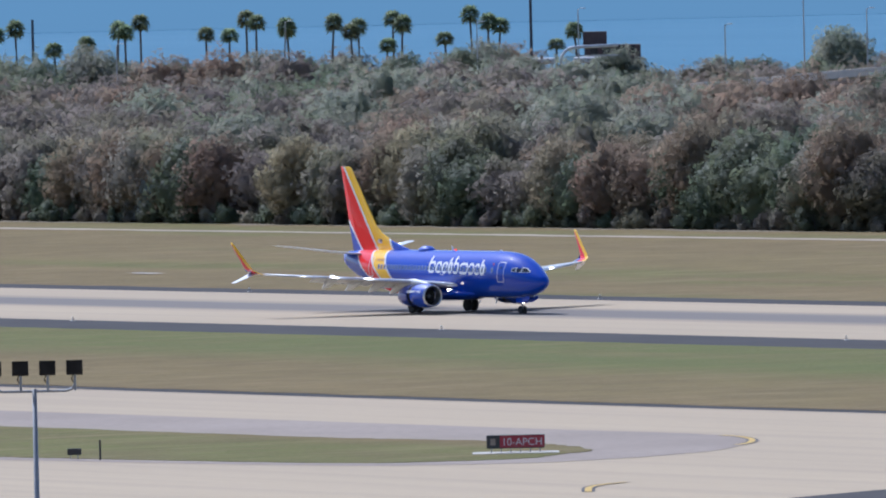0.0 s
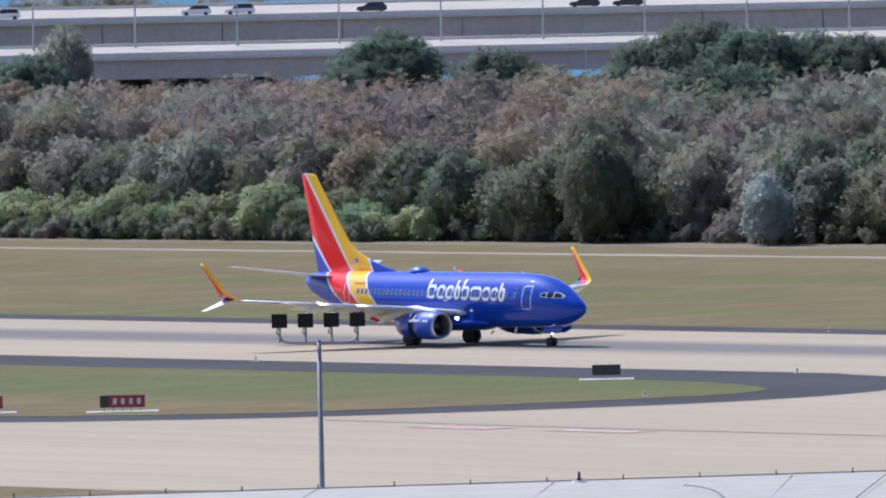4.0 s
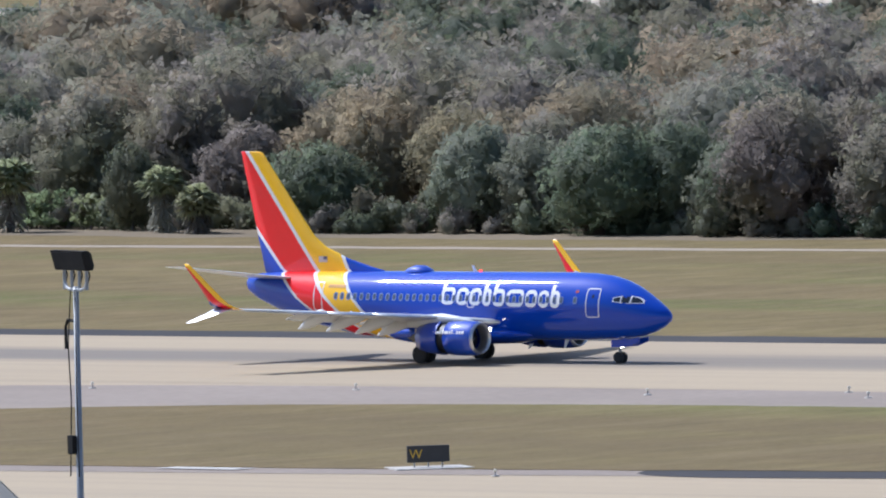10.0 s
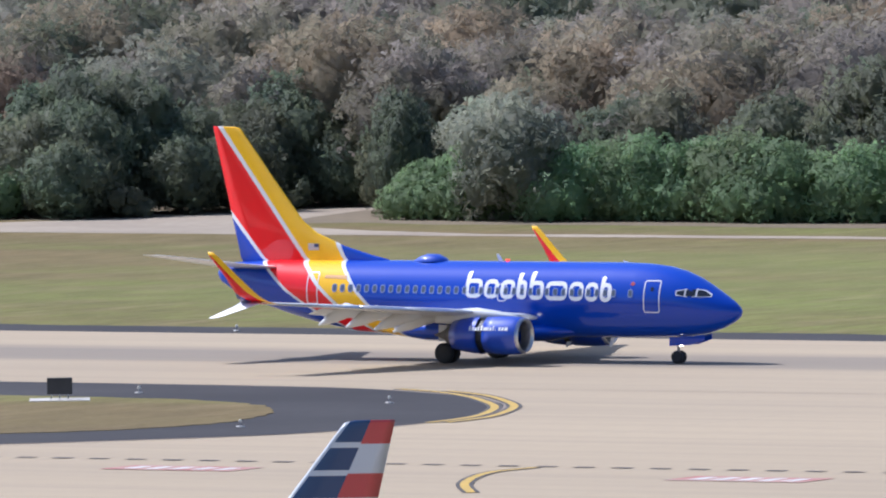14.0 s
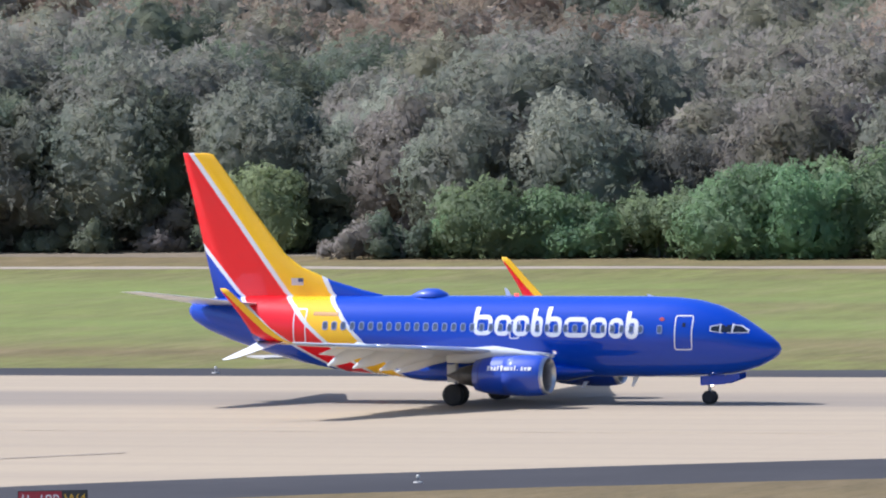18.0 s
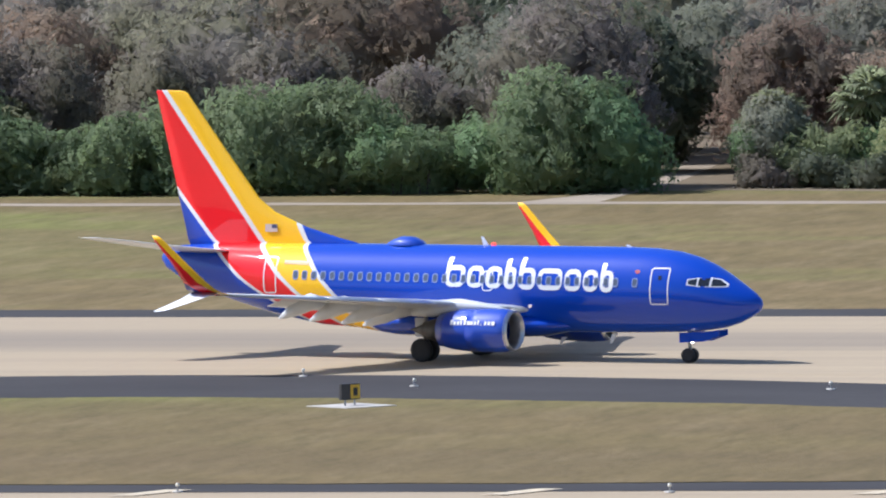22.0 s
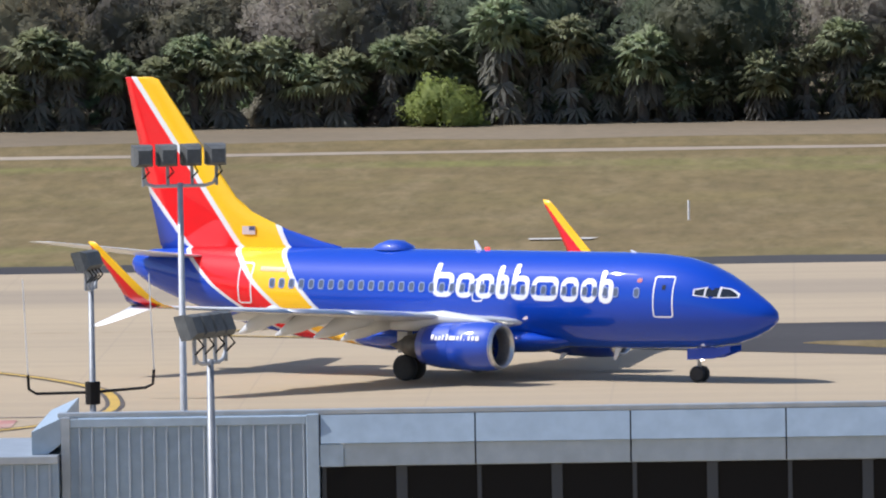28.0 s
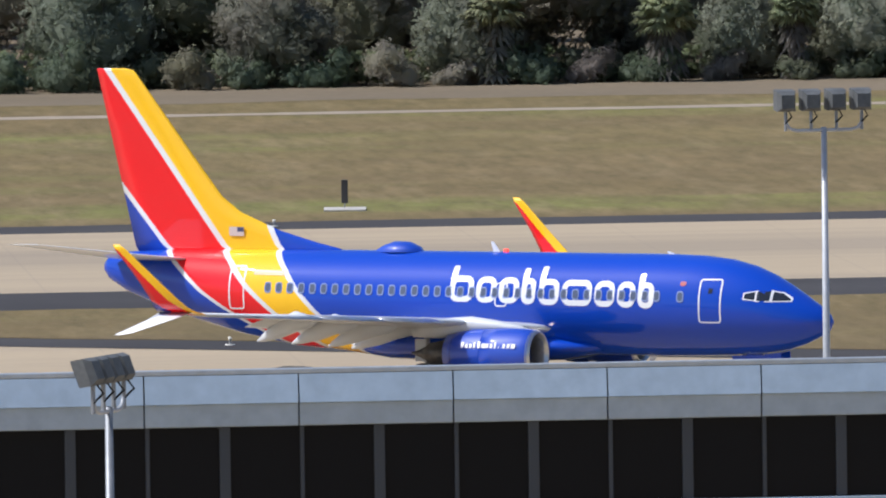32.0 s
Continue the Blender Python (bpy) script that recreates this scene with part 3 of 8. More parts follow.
def frame_skin(bm, x0, x1, z0, z1, w, side, corner=0.14):
    """A rounded outline on the body, as round a door."""
    r = min(corner, (x1 - x0) * 0.45)
    ring = []
    for cx, cz, a0 in ((x1 - r, z1 - r, 0), (x0 + r, z1 - r, 90), (x0 + r, z0 + r, 180), (x1 - r, z0 + r, 270)):
        for k in range(5):
            a = radians(a0 + 22.5 * k)
            ring.append((cx, cz, math.cos(a), math.sin(a)))
    pts = []
    n = len(ring)
    for i in range(n):
        a, b = ring[i], ring[(i + 1) % n]
        steps = 5 if i % 5 == 4 else 1
        for s in range(steps):
            u = s / steps
            pts.append(tuple(p + (q - p) * u for p, q in zip(a, b)))
    n = len(pts)
    out = [bm.verts.new(on_body(cx + dx * r, cz + dz * r, side, 0.015)) for cx, cz, dx, dz in pts]
    inn = [bm.verts.new(on_body(cx + dx * (r - w), cz + dz * (r - w), side, 0.015)) for cx, cz, dx, dz in pts]
    for k in range(n):
        bm.faces.new((out[k], out[(k + 1) % n], inn[(k + 1) % n], inn[k]))
    return bm


def foil(le, chord, thick, y, z, droop=0.0, n=9):
    """One wing section, leading edge at le (x), lying along -x."""
    up, low = [], []
    for k in range(n):
        u = (k / (n - 1)) ** 1.6
        t = thick * chord * 2.6 * (0.2969 * math.sqrt(u) - 0.126 * u - 0.3516 * u * u + 0.2843 * u ** 3 - 0.1015 * u ** 4)
        up.append((le - chord * u, y, z + t * 1.1 - droop * u * chord))
        low.append((le - chord * u, y, z - t * 0.9 - droop * u * chord))
    return up + low[-2:0:-1]


def upright_foil(le, chord, thick, z):
    return [(p[0], p[2], z) for p in foil(le, chord, thick, 0.0, 0.0)]


def build_jet(name, paint_mat, fin_mat, label, trim=True):
    jet = empty(name, pose(0, 0, 0), label, "airliner")
    bm = bmesh.new()
    sides = 40
    rings = []
    xs = []
    for a, b in zip(BODY, BODY[1:]):
        steps = max(1, int((a[0] - b[0]) / 0.5))
        xs += [a[0] + (b[0] - a[0]) * k / steps for k in range(steps)]
    xs.append(BODY[-1][0])
    for x in xs:
        c, w, h = body_at(x)
        rings.append([(x, w * math.cos(2 * math.pi * k / sides), c + h * math.sin(2 * math.pi * k / sides)) for k in range(sides)])
    part("fuselage", loft(bm, rings), paint_mat, jet, smooth=True)
    # belly fairing
    bm = bmesh.new()
    rings = []
    for x, w, h in ((7.4, 0.5, 0.10), (6.4, 1.35, 0.34), (5.0, 1.85, 0.60), (1.0, 2.05, 0.72), (-2.5, 1.95, 0.66), (-4.6, 1.3, 0.38), (-5.8, 0.5, 0.1)):
        rings.append([(x, w * math.cos(2 * math.pi * k / 20), 1.72 + h * math.sin(2 * math.pi * k / 20)) for k in range(20)])
    part("belly_fairing", loft(bm, rings), paint_mat, jet, smooth=True)
    # fin with its dorsal fillet
    bm = bmesh.new()
    rings = []
    for z, le, te in ((5.05, -4.6, -14.2), (5.45, -5.2, -14.45), (5.67, -6.18, -14.5), (6.15, -7.91, -14.61), (6.33, -8.35, -14.65), (6.87, -9.65, -14.78), (7.52, -10.51, -14.93), (10.02, -12.45, -15.51), (12.3, -14.2, -16.04), (12.56, -14.42, -16.1), (12.64, -14.75, -16.1)):
        rings.append(upright_foil(le, le - te, 0.085 if z > 7 else 0.085 * 5.0 / (le - te), z))
    part("fin", loft(bm, rings), fin_mat, jet, smooth=True)
    for side in (-1, 1):
        # tailplane
        bm = bmesh.new()
        loft(bm, [foil(-11.5, 3.7, 0.09, side * 0.5, 4.95), foil(-12.3, 3.1, 0.09, side * 1.9, 5.13), foil(-15.2, 1.3, 0.08, side * 6.95, 5.86), foil(-15.6, 0.9, 0.04, side * 7.12, 5.88)])
        part("tailplane", bm, TAIL_PALE, jet, smooth=True)
        # wing: inner part, outer part
        bm = bmesh.new()
        loft(bm, [foil(5.6, 7.9, 0.12, side * 1.2, 2.40, 0.02), foil(4.6, 6.9, 0.13, side * 1.95, 2.52, 0.02), foil(2.6, 5.2, 0.135, side * 5.6, 2.93, 0.02), foil(-0.4, 3.2, 0.15, side * 11.3, 3.38, 0.0), foil(-2.75, 1.75, 0.14, side * 16.6, 3.80, 0.0)])
        part("wing", bm, JET_GREY, jet, smooth=True)
        # slats along the leading edge
        for y0, y1 in ((6.3, 8.8), (8.9, 11.4), (11.5, 14.0), (14.1, 16.4)):
            bm = bmesh.new()
            rows = []
            for y in (y0, y1):
                le = 2.6 - (y - 5.6) * 0.5265
                z = 2.98 + (y - 5.6) * 0.076
                rows.append(foil(le + 0.32, 0.62, 0.2, side * y, z - 0.10, -0.28, 6))
            part("slat", loft(bm, rows), BARE, jet, smooth=True)
        # winglet with its lower blade
        bm = bmesh.new()
        loft(bm, [foil(-2.75, 1.75, 0.10, side * 16.6, 3.80), foil(-2.95, 1.72, 0.09, side * 17.0, 3.92)] + [
            [(px, side * (yy + (pz - 0.0) * math.sin(lean)), zz + pz * math.cos(lean)) for px, py, pz in foil(le, ch, 0.08, 0.0, 0.0)]
            for yy, zz, le, ch, lean in ((17.32, 4.10, -3.15, 1.55, 0.6), (17.5, 4.42, -3.5, 1.22, 1.15), (17.66, 5.3, -4.45, 0.82, 1.35), (17.86, 6.35, -5.55, 0.50, 1.38), (17.9, 6.58, -5.85, 0.30, 1.38))])
        part("winglet", bm, WINGLET_PAINT if trim else JET_GREY, jet, smooth=True)
        bm = bmesh.new()
        loft(bm, [[(px, side * (yy - pz * 0.6), zz + pz * 0.8) for px, py, pz in foil(le, ch, 0.09, 0.0, 0.0)] for yy, zz, le, ch in ((17.05, 3.92, -3.1, 1.45), (17.4, 3.62, -3.9, 1.05), (17.85, 3.12, -5.4, 0.6), (17.92, 3.05, -5.85, 0.28))])
        part("lower_winglet", bm, JET_WHITE, jet, smooth=True)
        # drooped flaps
        for y0, y1 in ((2.1, 5.5), (5.8, 11.4)):
            bm = bmesh.new()
            rows = []
            for y in (y0, y1):
                u = (y - 5.6) / 5.7
                te = (-2.6 if y <= 5.7 else -2.6 - u * 1.0)
                z = 3.00 + (y - 5.6) * 0.081 if y > 5.6 else 2.55 + (y - 1.95) * 0.123
                rows.append(foil(te + 0.75, 1.15 if y < 8 else 0.9, 0.12, side * y, z - 0.16, 0.36, 7))
            part("flap", loft(bm, rows), JET_GREY, jet, smooth=True)
        # canoe fairings under the flaps
        for y, ln in ((3.7, 3.0), (5.9, 3.0), (7.9, 2.9), (10.0, 2.6)):
            z = 2.66 + (y - 1.95) * 0.105
            bm = bmesh.new()
            rows = []
            for u, r in ((0.0, 0.03), (0.12, 0.17), (0.35, 0.27), (0.6, 0.26), (0.85, 0.14), (1.0, 0.03)):
                x = (0.1 if y < 5 else 0.0 - (y - 6.4) * 0.36) - u * ln
                drop = 0.36 + max(0.0, u - 0.4) * 1.3
                r *= 1.4
                rows.append([(x, side * y + r * 0.72 * math.cos(2 * math.pi * k / 10), z - drop + r * 1.15 * math.sin(2 * math.pi * k / 10)) for k in range(10)])
            part("flap_fairing", loft(bm, rows), JET_GREY, jet, smooth=True)
        # engine
        cy, cz = side * 4.83, 1.62
        prof = [(5.92, 0.90), (5.80, 0.985), (5.45, 1.05), (4.9, 1.085), (4.3, 1.08), (3.75, 1.055)]

        def ring(x, r, flat=0.06):
            return [(x, cy + r * math.cos(2 * math.pi * k / 36), cz + r * math.sin(2 * math.pi * k / 36) * (1.0 - (flat if math.sin(2 * math.pi * k / 36) < 0 else 0.0))) for k in range(36)]

        nac = part("engine", loft(bmesh.new(), [ring(x, r) for x, r in prof] + [ring(3.75, 0.96), ring(5.3, 0.86)], caps=False), JET_BLUE if trim else JET_GREY, jet, smooth=True)
        part("intake_lip", loft(bmesh.new(), [ring(5.75, 1.0), ring(5.90, 0.945), ring(5.93, 0.90), ring(5.90, 0.855), ring(5.72, 0.80), ring(5.2, 0.775)], caps=False), BARE, nac, smooth=True)
        bm = bmesh.new()
        loft(bm, [ring(4.95, 0.79), ring(4.94, 0.02)], caps=False)
        part("fan", bm, FAN, nac)
        for k in range(24):
            bm = bmesh.new()
            a = 2 * math.pi * k / 24
            p = [(4.98 + dx, cy + r * math.cos(a + da), cz + r * math.sin(a + da)) for r, da, dx in ((0.24, -0.05, 0.0), (0.76, 0.02, 0.0), (0.76, 0.12, 0.14), (0.24, 0.16, 0.14))]
            bm.faces.new([bm.verts.new(q) for q in p])
            part("fan_blade", bm, HOT, nac)
        part("spinner", loft(bmesh.new(), [ring(5.0, 0.25, 0), ring(5.25, 0.16, 0), ring(5.4, 0.02, 0)]), GREY_HOUSING, nac, smooth=True)
        part("cascade_ring", loft(bmesh.new(), [ring(3.8, 0.93), ring(2.4, 0.90)], caps=False), BLACK, nac, smooth=True)
        part("core_nozzle", loft(bmesh.new(), [ring(3.0, 0.62, 0), ring(1.75, 0.55, 0), ring(1.1, 0.40, 0), ring(1.1, 0.34, 0), ring(0.6, 0.12, 0), ring(0.3, 0.02, 0)]), HOT, nac, smooth=True)
        slv = part("reverser_sleeve", loft(bmesh.new(), [ring(3.74, 1.055), ring(3.2, 1.02), ring(2.6, 0.94), ring(2.05, 0.82), ring(2.05, 0.78), ring(2.7, 0.86), ring(3.74, 0.96)], caps=False), JET_BLUE if trim else JET_GREY, nac, smooth=True)
        bm = bmesh.new()
        loft(bm, [[(x, cy + w * math.cos(2 * math.pi * k / 12), z + h * math.sin(2 * math.pi * k / 12)) for k in range(12)] for x, w, z, h in ((5.55, 0.04, 2.62, 0.03), (5.1, 0.16, 2.68, 0.10), (4.2, 0.26, 2.74, 0.22), (3.0, 0.28, 2.78, 0.34), (1.6, 0.26, 2.62, 0.40), (0.4, 0.12, 2.45, 0.2))])
        part("pylon", bm, JET_GREY, nac, smooth=True)
        if trim:
            # painted name on the cowl: plain bars
            for k, (w, h) in enumerate(((0.13, 0.26), (0.13, 0.18), (0.13, 0.18), (0.09, 0.24), (0.13, 0.26), (0.18, 0.18), (0.13, 0.18), (0.12, 0.18), (0.08, 0.24), (0.05, 0.06), (0.12, 0.18), (0.13, 0.18), (0.19, 0.18))):
                bm = bmesh.new()
                x = 2.95 + k * 0.185
                a0 = radians(17)
                rows = []
                for xx in (x, x + w):
                    rr = 1.075 if xx > 3.75 else 1.0 + (xx - 2.6) * 0.05
                    rows.append([bm.verts.new((xx, cy + side * (rr + 0.02) * math.cos(a0 + q * h / 1.05), cz + (rr + 0.02) * math.sin(a0 + q * h / 1.05))) for q in (0, 0.5, 1.0)])
                for q in range(2):
                    bm.faces.new((rows[0][q], rows[1][q], rows[1][q + 1], rows[0][q + 1]))
                part("cowl_marking", bm, JET_WHITE, nac)
        # main gear
        gear = part("main_gear", tube(tube(bmesh.new(), [(0.0, side * 2.86, 0.56), (0.05, side * 2.86, 2.2)], 0.11), [(0.0, side * 2.86, 1.1), (0.1, side * 1.2, 1.9)], 0.06), STRUT, jet, smooth=True)
        for y in (2.52, 3.2):
            wheel(gear, 0.0, side * y, 0.56, 0.56, 0.36)
        bm = bmesh.new()
        box(bm, -0.22, 0.26, side * 3.42 - 0.02, side * 3.42 + 0.02, 1.2, 2.1, 0.01)
        part("gear_door", bm, JET_GREY, gear)
    # nose gear
    gear = part("nose_gear", tube(tube(bmesh.new(), [(12.62, 0, 0.34), (12.6, 0, 1.6)], 0.085), [(12.6, 0, 0.9), (13.5, 0, 1.45)], 0.045), STRUT, jet, smooth=True)
    for y in (-0.2, 0.2):
        wheel(gear, 12.62, y, 0.345, 0.345, 0.2)
    for y in (-0.42, 0.42):
        bm = bmesh.new()
        rows = [[(x, y, z0), (x, y * 1.1, z0), (x, y * 1.1, z1), (x, y, z1)] for x, z0, z1 in ((12.3, 0.95, 1.42), (13.6, 1.02, 1.46), (14.4, 1.3, 1.58))]
        part("nose_gear_door", loft(bm, rows), paint_mat, jet)
    part("taxi_lamp", box(bmesh.new(), 12.72, 12.78, -0.09, 0.09, 0.92, 1.06, 0.02), LAMP_ON, gear)
    return jet


def wheel(gear, x, y, z, r, w):
    bm = bmesh.new()
    rows = []
    for u, q in ((-0.5, 0.62), (-0.5, 0.86), (-0.38, 0.97), (0.0, 1.0), (0.38, 0.97), (0.5, 0.86), (0.5, 0.62)):
        rows.append([(x + q * r * math.cos(2 * math.pi * k / 24), y + u * w, z + q * r * math.sin(2 * math.pi * k / 24)) for k in range(24)])
    t = part("wheel", loft(bm, rows), RUBBER, gear, smooth=True)
    bm = bmesh.new()
    rows = []
    for u, q in ((-0.42, 0.05), (-0.30, 0.35), (-0.44, 0.60), (0.44, 0.60), (0.30, 0.35), (0.42, 0.05)):
        rows.append([(x + q * r * math.cos(2 * math.pi * k / 16), y + u * w, z + q * r * math.sin(2 * math.pi * k / 16)) for k in range(16)])
    part("rim", loft(bm, rows), GREY_HOUSING, t, smooth=True)


jet = build_jet("airliner", JET_PAINT, JET_PAINT, "blue airliner with red and gold tail bands rolling on concrete")
SLEEVES = [o for o in jet.children_recursive if o.name.startswith("reverser_sleeve")]


def jet_details():
    # cabin windows: one pane mesh and one rim mesh, shared
    def oval(bm, w, h, d):
        pts = [(abs(math.cos(a)) ** 0.6 * math.copysign(w, math.cos(a)), abs(math.sin(a)) ** 0.6 * math.copysign(h, math.sin(a))) for a in (2 * math.pi * k / 16 for k in range(16))]
        top = [bm.verts.new((x * 0.92, -d, z * 0.94)) for x, z in pts]
        low = [bm.verts.new((x, 0.03, z)) for x, z in pts]
        bm.faces.new(top)
        for k in range(16):
            bm.faces.new((top[k], low[k], low[(k + 1) % 16], top[(k + 1) % 16]))
        return bm

    rim_me = part("window_rim", oval(bmesh.new(), 0.165, 0.235, 0.012), RIM, jet)
    pane_me = part("pane", oval(bmesh.new(), 0.118, 0.18, 0.018), CABIN_PANE, rim_me)
    first = True
    for side in (-1, 1):
        for k in range(37):
            x = -7.62 + k * 0.508
            if 9.95 < x < 10.3:
                continue
            px, py, pz = on_body(x, 3.96 - k * 0.004, side, 0.0)
            m = pose(px, py, pz, 0, 0, 0 if side < 0 else 180)
            lean = math.degrees(math.asin(max(-1, min(1, (pz - body_at(x)[0]) / body_at(x)[2]))))
            m = m @ pose(0, 0, 0, -lean)
            if first:
                rim_me.matrix_basis = m
                first = False
            else:
                copy_thing(rim_me, m)
    for side in (-1, 1):
        for x0, x1, z0, z1, nm in ((11.45, 12.40, 2.78, 4.52, "cabin_door"), (-9.45, -8.72, 3.05, 4.80, "cabin_door"), (2.55, 3.1, 3.32, 4.28, "emergency_exit")):
            part(nm, frame_skin(bmesh.new(), x0, x1, z0, z1, 0.06, side), JET_WHITE, jet, "door edged in white")
        part("door_window", skin(bmesh.new(), [(11.85, 3.95, 4.15), (12.02, 3.95, 4.15)], side, 0.016, 2), PANE, jet)
        # cockpit glass: two side panes and the front
        for cells in (((13.32, 3.76, 3.94), (13.72, 3.70, 4.02)), ((13.80, 3.68, 4.02), (14.28, 3.66, 4.03)), ((14.38, 3.66, 4.01), (14.72, 3.66, 3.94), (15.02, 3.66, 3.72))):
            part("cockpit_pane", skin(bmesh.new(), list(cells), side, 0.02, 4), PANE, jet, "dark cockpit glass")
            part("cockpit_frame", skin(bmesh.new(), [(c[0] + (0.06 if c is cells[-1] else (-0.06 if c is cells[0] else 0)), c[1] - 0.045, c[2] + 0.045) for c in cells], side, 0.012, 4), JET_WHITE, jet)
        # the marking along the side: plain white rings and strokes
        rings = ((0.55, 1.05, 3.5, 4.9), (1.72, 0.88, 3.48, 4.52), (2.72, 0.88, 3.46, 4.5), (3.72, 0.62, 3.44, 4.84), (4.48, 0.9, 3.42, 4.92), (5.5, 1.32, 3.40, 4.44), (6.94, 0.88, 3.38, 4.42), (7.94, 0.78, 3.36, 4.40), (8.84, 0.70, 3.34, 4.70))
        for x, w, z0, z1 in rings:
            top = min(z1, z0 + 1.02)
            mark = part("name_marking", frame_skin(bmesh.new(), x, x + w, z0, top, 0.23, side, 0.34), JET_WHITE, jet, "white painted ring")
            if z1 > top + 0.05:
                part("name_stroke", skin(bmesh.new(), [(x, top - 0.3, z1 - 0.04), (x + 0.05, top - 0.3, z1), (x + 0.2, top - 0.3, z1), (x + 0.25, top - 0.3, z1 - 0.04)], side, 0.018, 4), JET_WHITE, mark)
        part("registration_bar", skin(bmesh.new(), [(-8.35, 4.45, 4.64), (-6.95, 4.43, 4.62)], side, 0.014, 2), paint("faded_marking", (0.55, 0.26, 0.03), 0.4), jet)
        flag = part("flag_marking", box(bmesh.new(), -10.12, -9.46, side * FLAG_Y - 0.008, side * FLAG_Y + 0.008, 5.92, 6.28), paint("flag_pale", (0.62, 0.52, 0.50), 0.35), jet)
        part("flag_corner", box(bmesh.new(), -9.76, -9.47, side * (FLAG_Y + 0.006) - 0.007, side * (FLAG_Y + 0.006) + 0.007, 6.09, 6.27), paint("flag_blue", (0.06, 0.07, 0.16), 0.35), flag)
        part("landing_lamp", box(bmesh.new(), 4.55, 4.65, side * 2.35 - 0.14, side * 2.35 + 0.14, 1.98, 2.16, 0.03), LAMP_ON, jet, "lit landing lamp")
        part("heart_marking", skin(bmesh.new(), [(10.62, 4.28, 4.38), (10.75, 4.22, 4.42), (10.88, 4.28, 4.38)], side, 0.014, 2), SIGN_RED, jet)
        part("turnoff_lamp", box(bmesh.new(), 4.66, 4.72, side * 4.83 - 0.1, side * 4.83 + 0.1, 2.56, 2.66, 0.02), LAMP_ON, jet)
    bm = bmesh.new()
    rows = []
    for x, w, h in ((-1.5, 0.06, 0.03), (-1.65, 0.4, 0.2), (-2.1, 0.62, 0.4), (-2.7, 0.62, 0.42), (-3.2, 0.45, 0.26), (-3.6, 0.08, 0.04)):
        rows.append([(x, w * math.cos(math.pi * k / 12), 5.36 + h * math.sin(math.pi * k / 12)) for k in range(13)])
    part("antenna_dome", loft(bm, rows, closed=False, caps=False), JET_BLUE, jet, smooth=True)
    for x, h, z, s in ((1.75, 0.42, 5.38, 1), (9.5, 0.12, 5.38, 1), (8.6, 0.5, 1.35, -1), (5.9, 0.3, 1.1, -1)):
        bm = bmesh.new()
        loft(bm, [[(x + 0.2, -0.02, z), (x + 0.2, 0.02, z), (x - 0.1, 0.02, z), (x - 0.1, -0.02, z)], [(x - 0.1, -0.012, z + s * h), (x - 0.1, 0.012, z + s * h), (x - 0.22, 0.012, z + s * h), (x - 0.22, -0.012, z + s * h)]])
        part("blade_antenna", bm, JET_WHITE, jet)
    part("beacon", box(bmesh.new(), 2.1, 2.3, -0.08, 0.08, 5.38, 5.52, 0.03), RED_LAMP, jet)


jet_details()


# ---- trees and shrubs ----
rng = np.random.default_rng(7)
# foliage tones are paler than real leaves, with distance haze put into them
BARE_TWIG = leaf_material("bare_twigs_hazy_grey_brown", (0.375, 0.332, 0.276), (0.258, 0.230, 0.194), (0.275, 0.262, 0.168), back=0.56, rough=0.8)
RUST_LEAF = leaf_material("rusty_leaves", (0.420, 0.325, 0.215), (0.305, 0.248, 0.175), (0.300, 0.265, 0.180), back=0.56, rough=0.75)
OAK_LEAF = leaf_material("dark_green_leaves", (0.128, 0.166, 0.104), (0.190, 0.222, 0.138), (0.205, 0.212, 0.130), rough=0.5)
OLIVE_LEAF = leaf_material("olive_leaves", (0.296, 0.313, 0.214), (0.209, 0.232, 0.171), (0.321, 0.305, 0.229), rough=0.55)
HEDGE_LEAF = leaf_material("fresh_green_leaves", (0.188, 0.288, 0.135), (0.305, 0.405, 0.195), (0.235, 0.300, 0.150), rough=0.5)
LIME_LEAF = leaf_material("yellow_green_leaves", (0.385, 0.465, 0.130), (0.275, 0.355, 0.095), rough=0.5)
PINE_LEAF = leaf_material("blue_green_needles", (0.112, 0.155, 0.100), (0.160, 0.200, 0.124), rough=0.6)
FROND = leaf_material("palm_fronds", (0.216, 0.272, 0.140), (0.373, 0.420, 0.228), rough=0.42)
PALM_FROND = leaf_material("grey_green_palm_fronds", (0.320, 0.372, 0.190), (0.500, 0.500, 0.300), rough=0.4)
DEAD_FROND = leaf_material("dead_palm_fronds", (0.307, 0.288, 0.240), (0.215, 0.206, 0.171), rough=0.85)
GREY_LEAF = leaf_material("grey_green_leaves", (0.300, 0.325, 0.160), (0.410, 0.435, 0.215), rough=0.6)
PALE_LEAF = leaf_material("pale_blossom_leaves", (0.533, 0.583, 0.552), (0.320, 0.366, 0.301), rough=0.6)


def unit(v):
    return v / np.maximum(np.linalg.norm(v, axis=-1, keepdims=True), 1e-6)


def leaf_quads(centre, normal, size, aspect):
    """Loose leaves, each one small three-cornered blade."""
    n = len(centre)
    a = unit(np.cross(normal, rng.normal(size=(n, 3))))
    b = np.cross(normal, a)
    w = (size * (0.7 + 0.8 * rng.random(n)))[:, None]
    h = w * (aspect * 2.0 * (0.7 + 0.6 * rng.random(n)))[:, None]
    return np.stack([centre - a * w - b * h * 0.5, centre + a * w - b * h * 0.3, centre + a * w * (rng.random((n, 1)) - 0.5) + b * h * 0.8], 1)


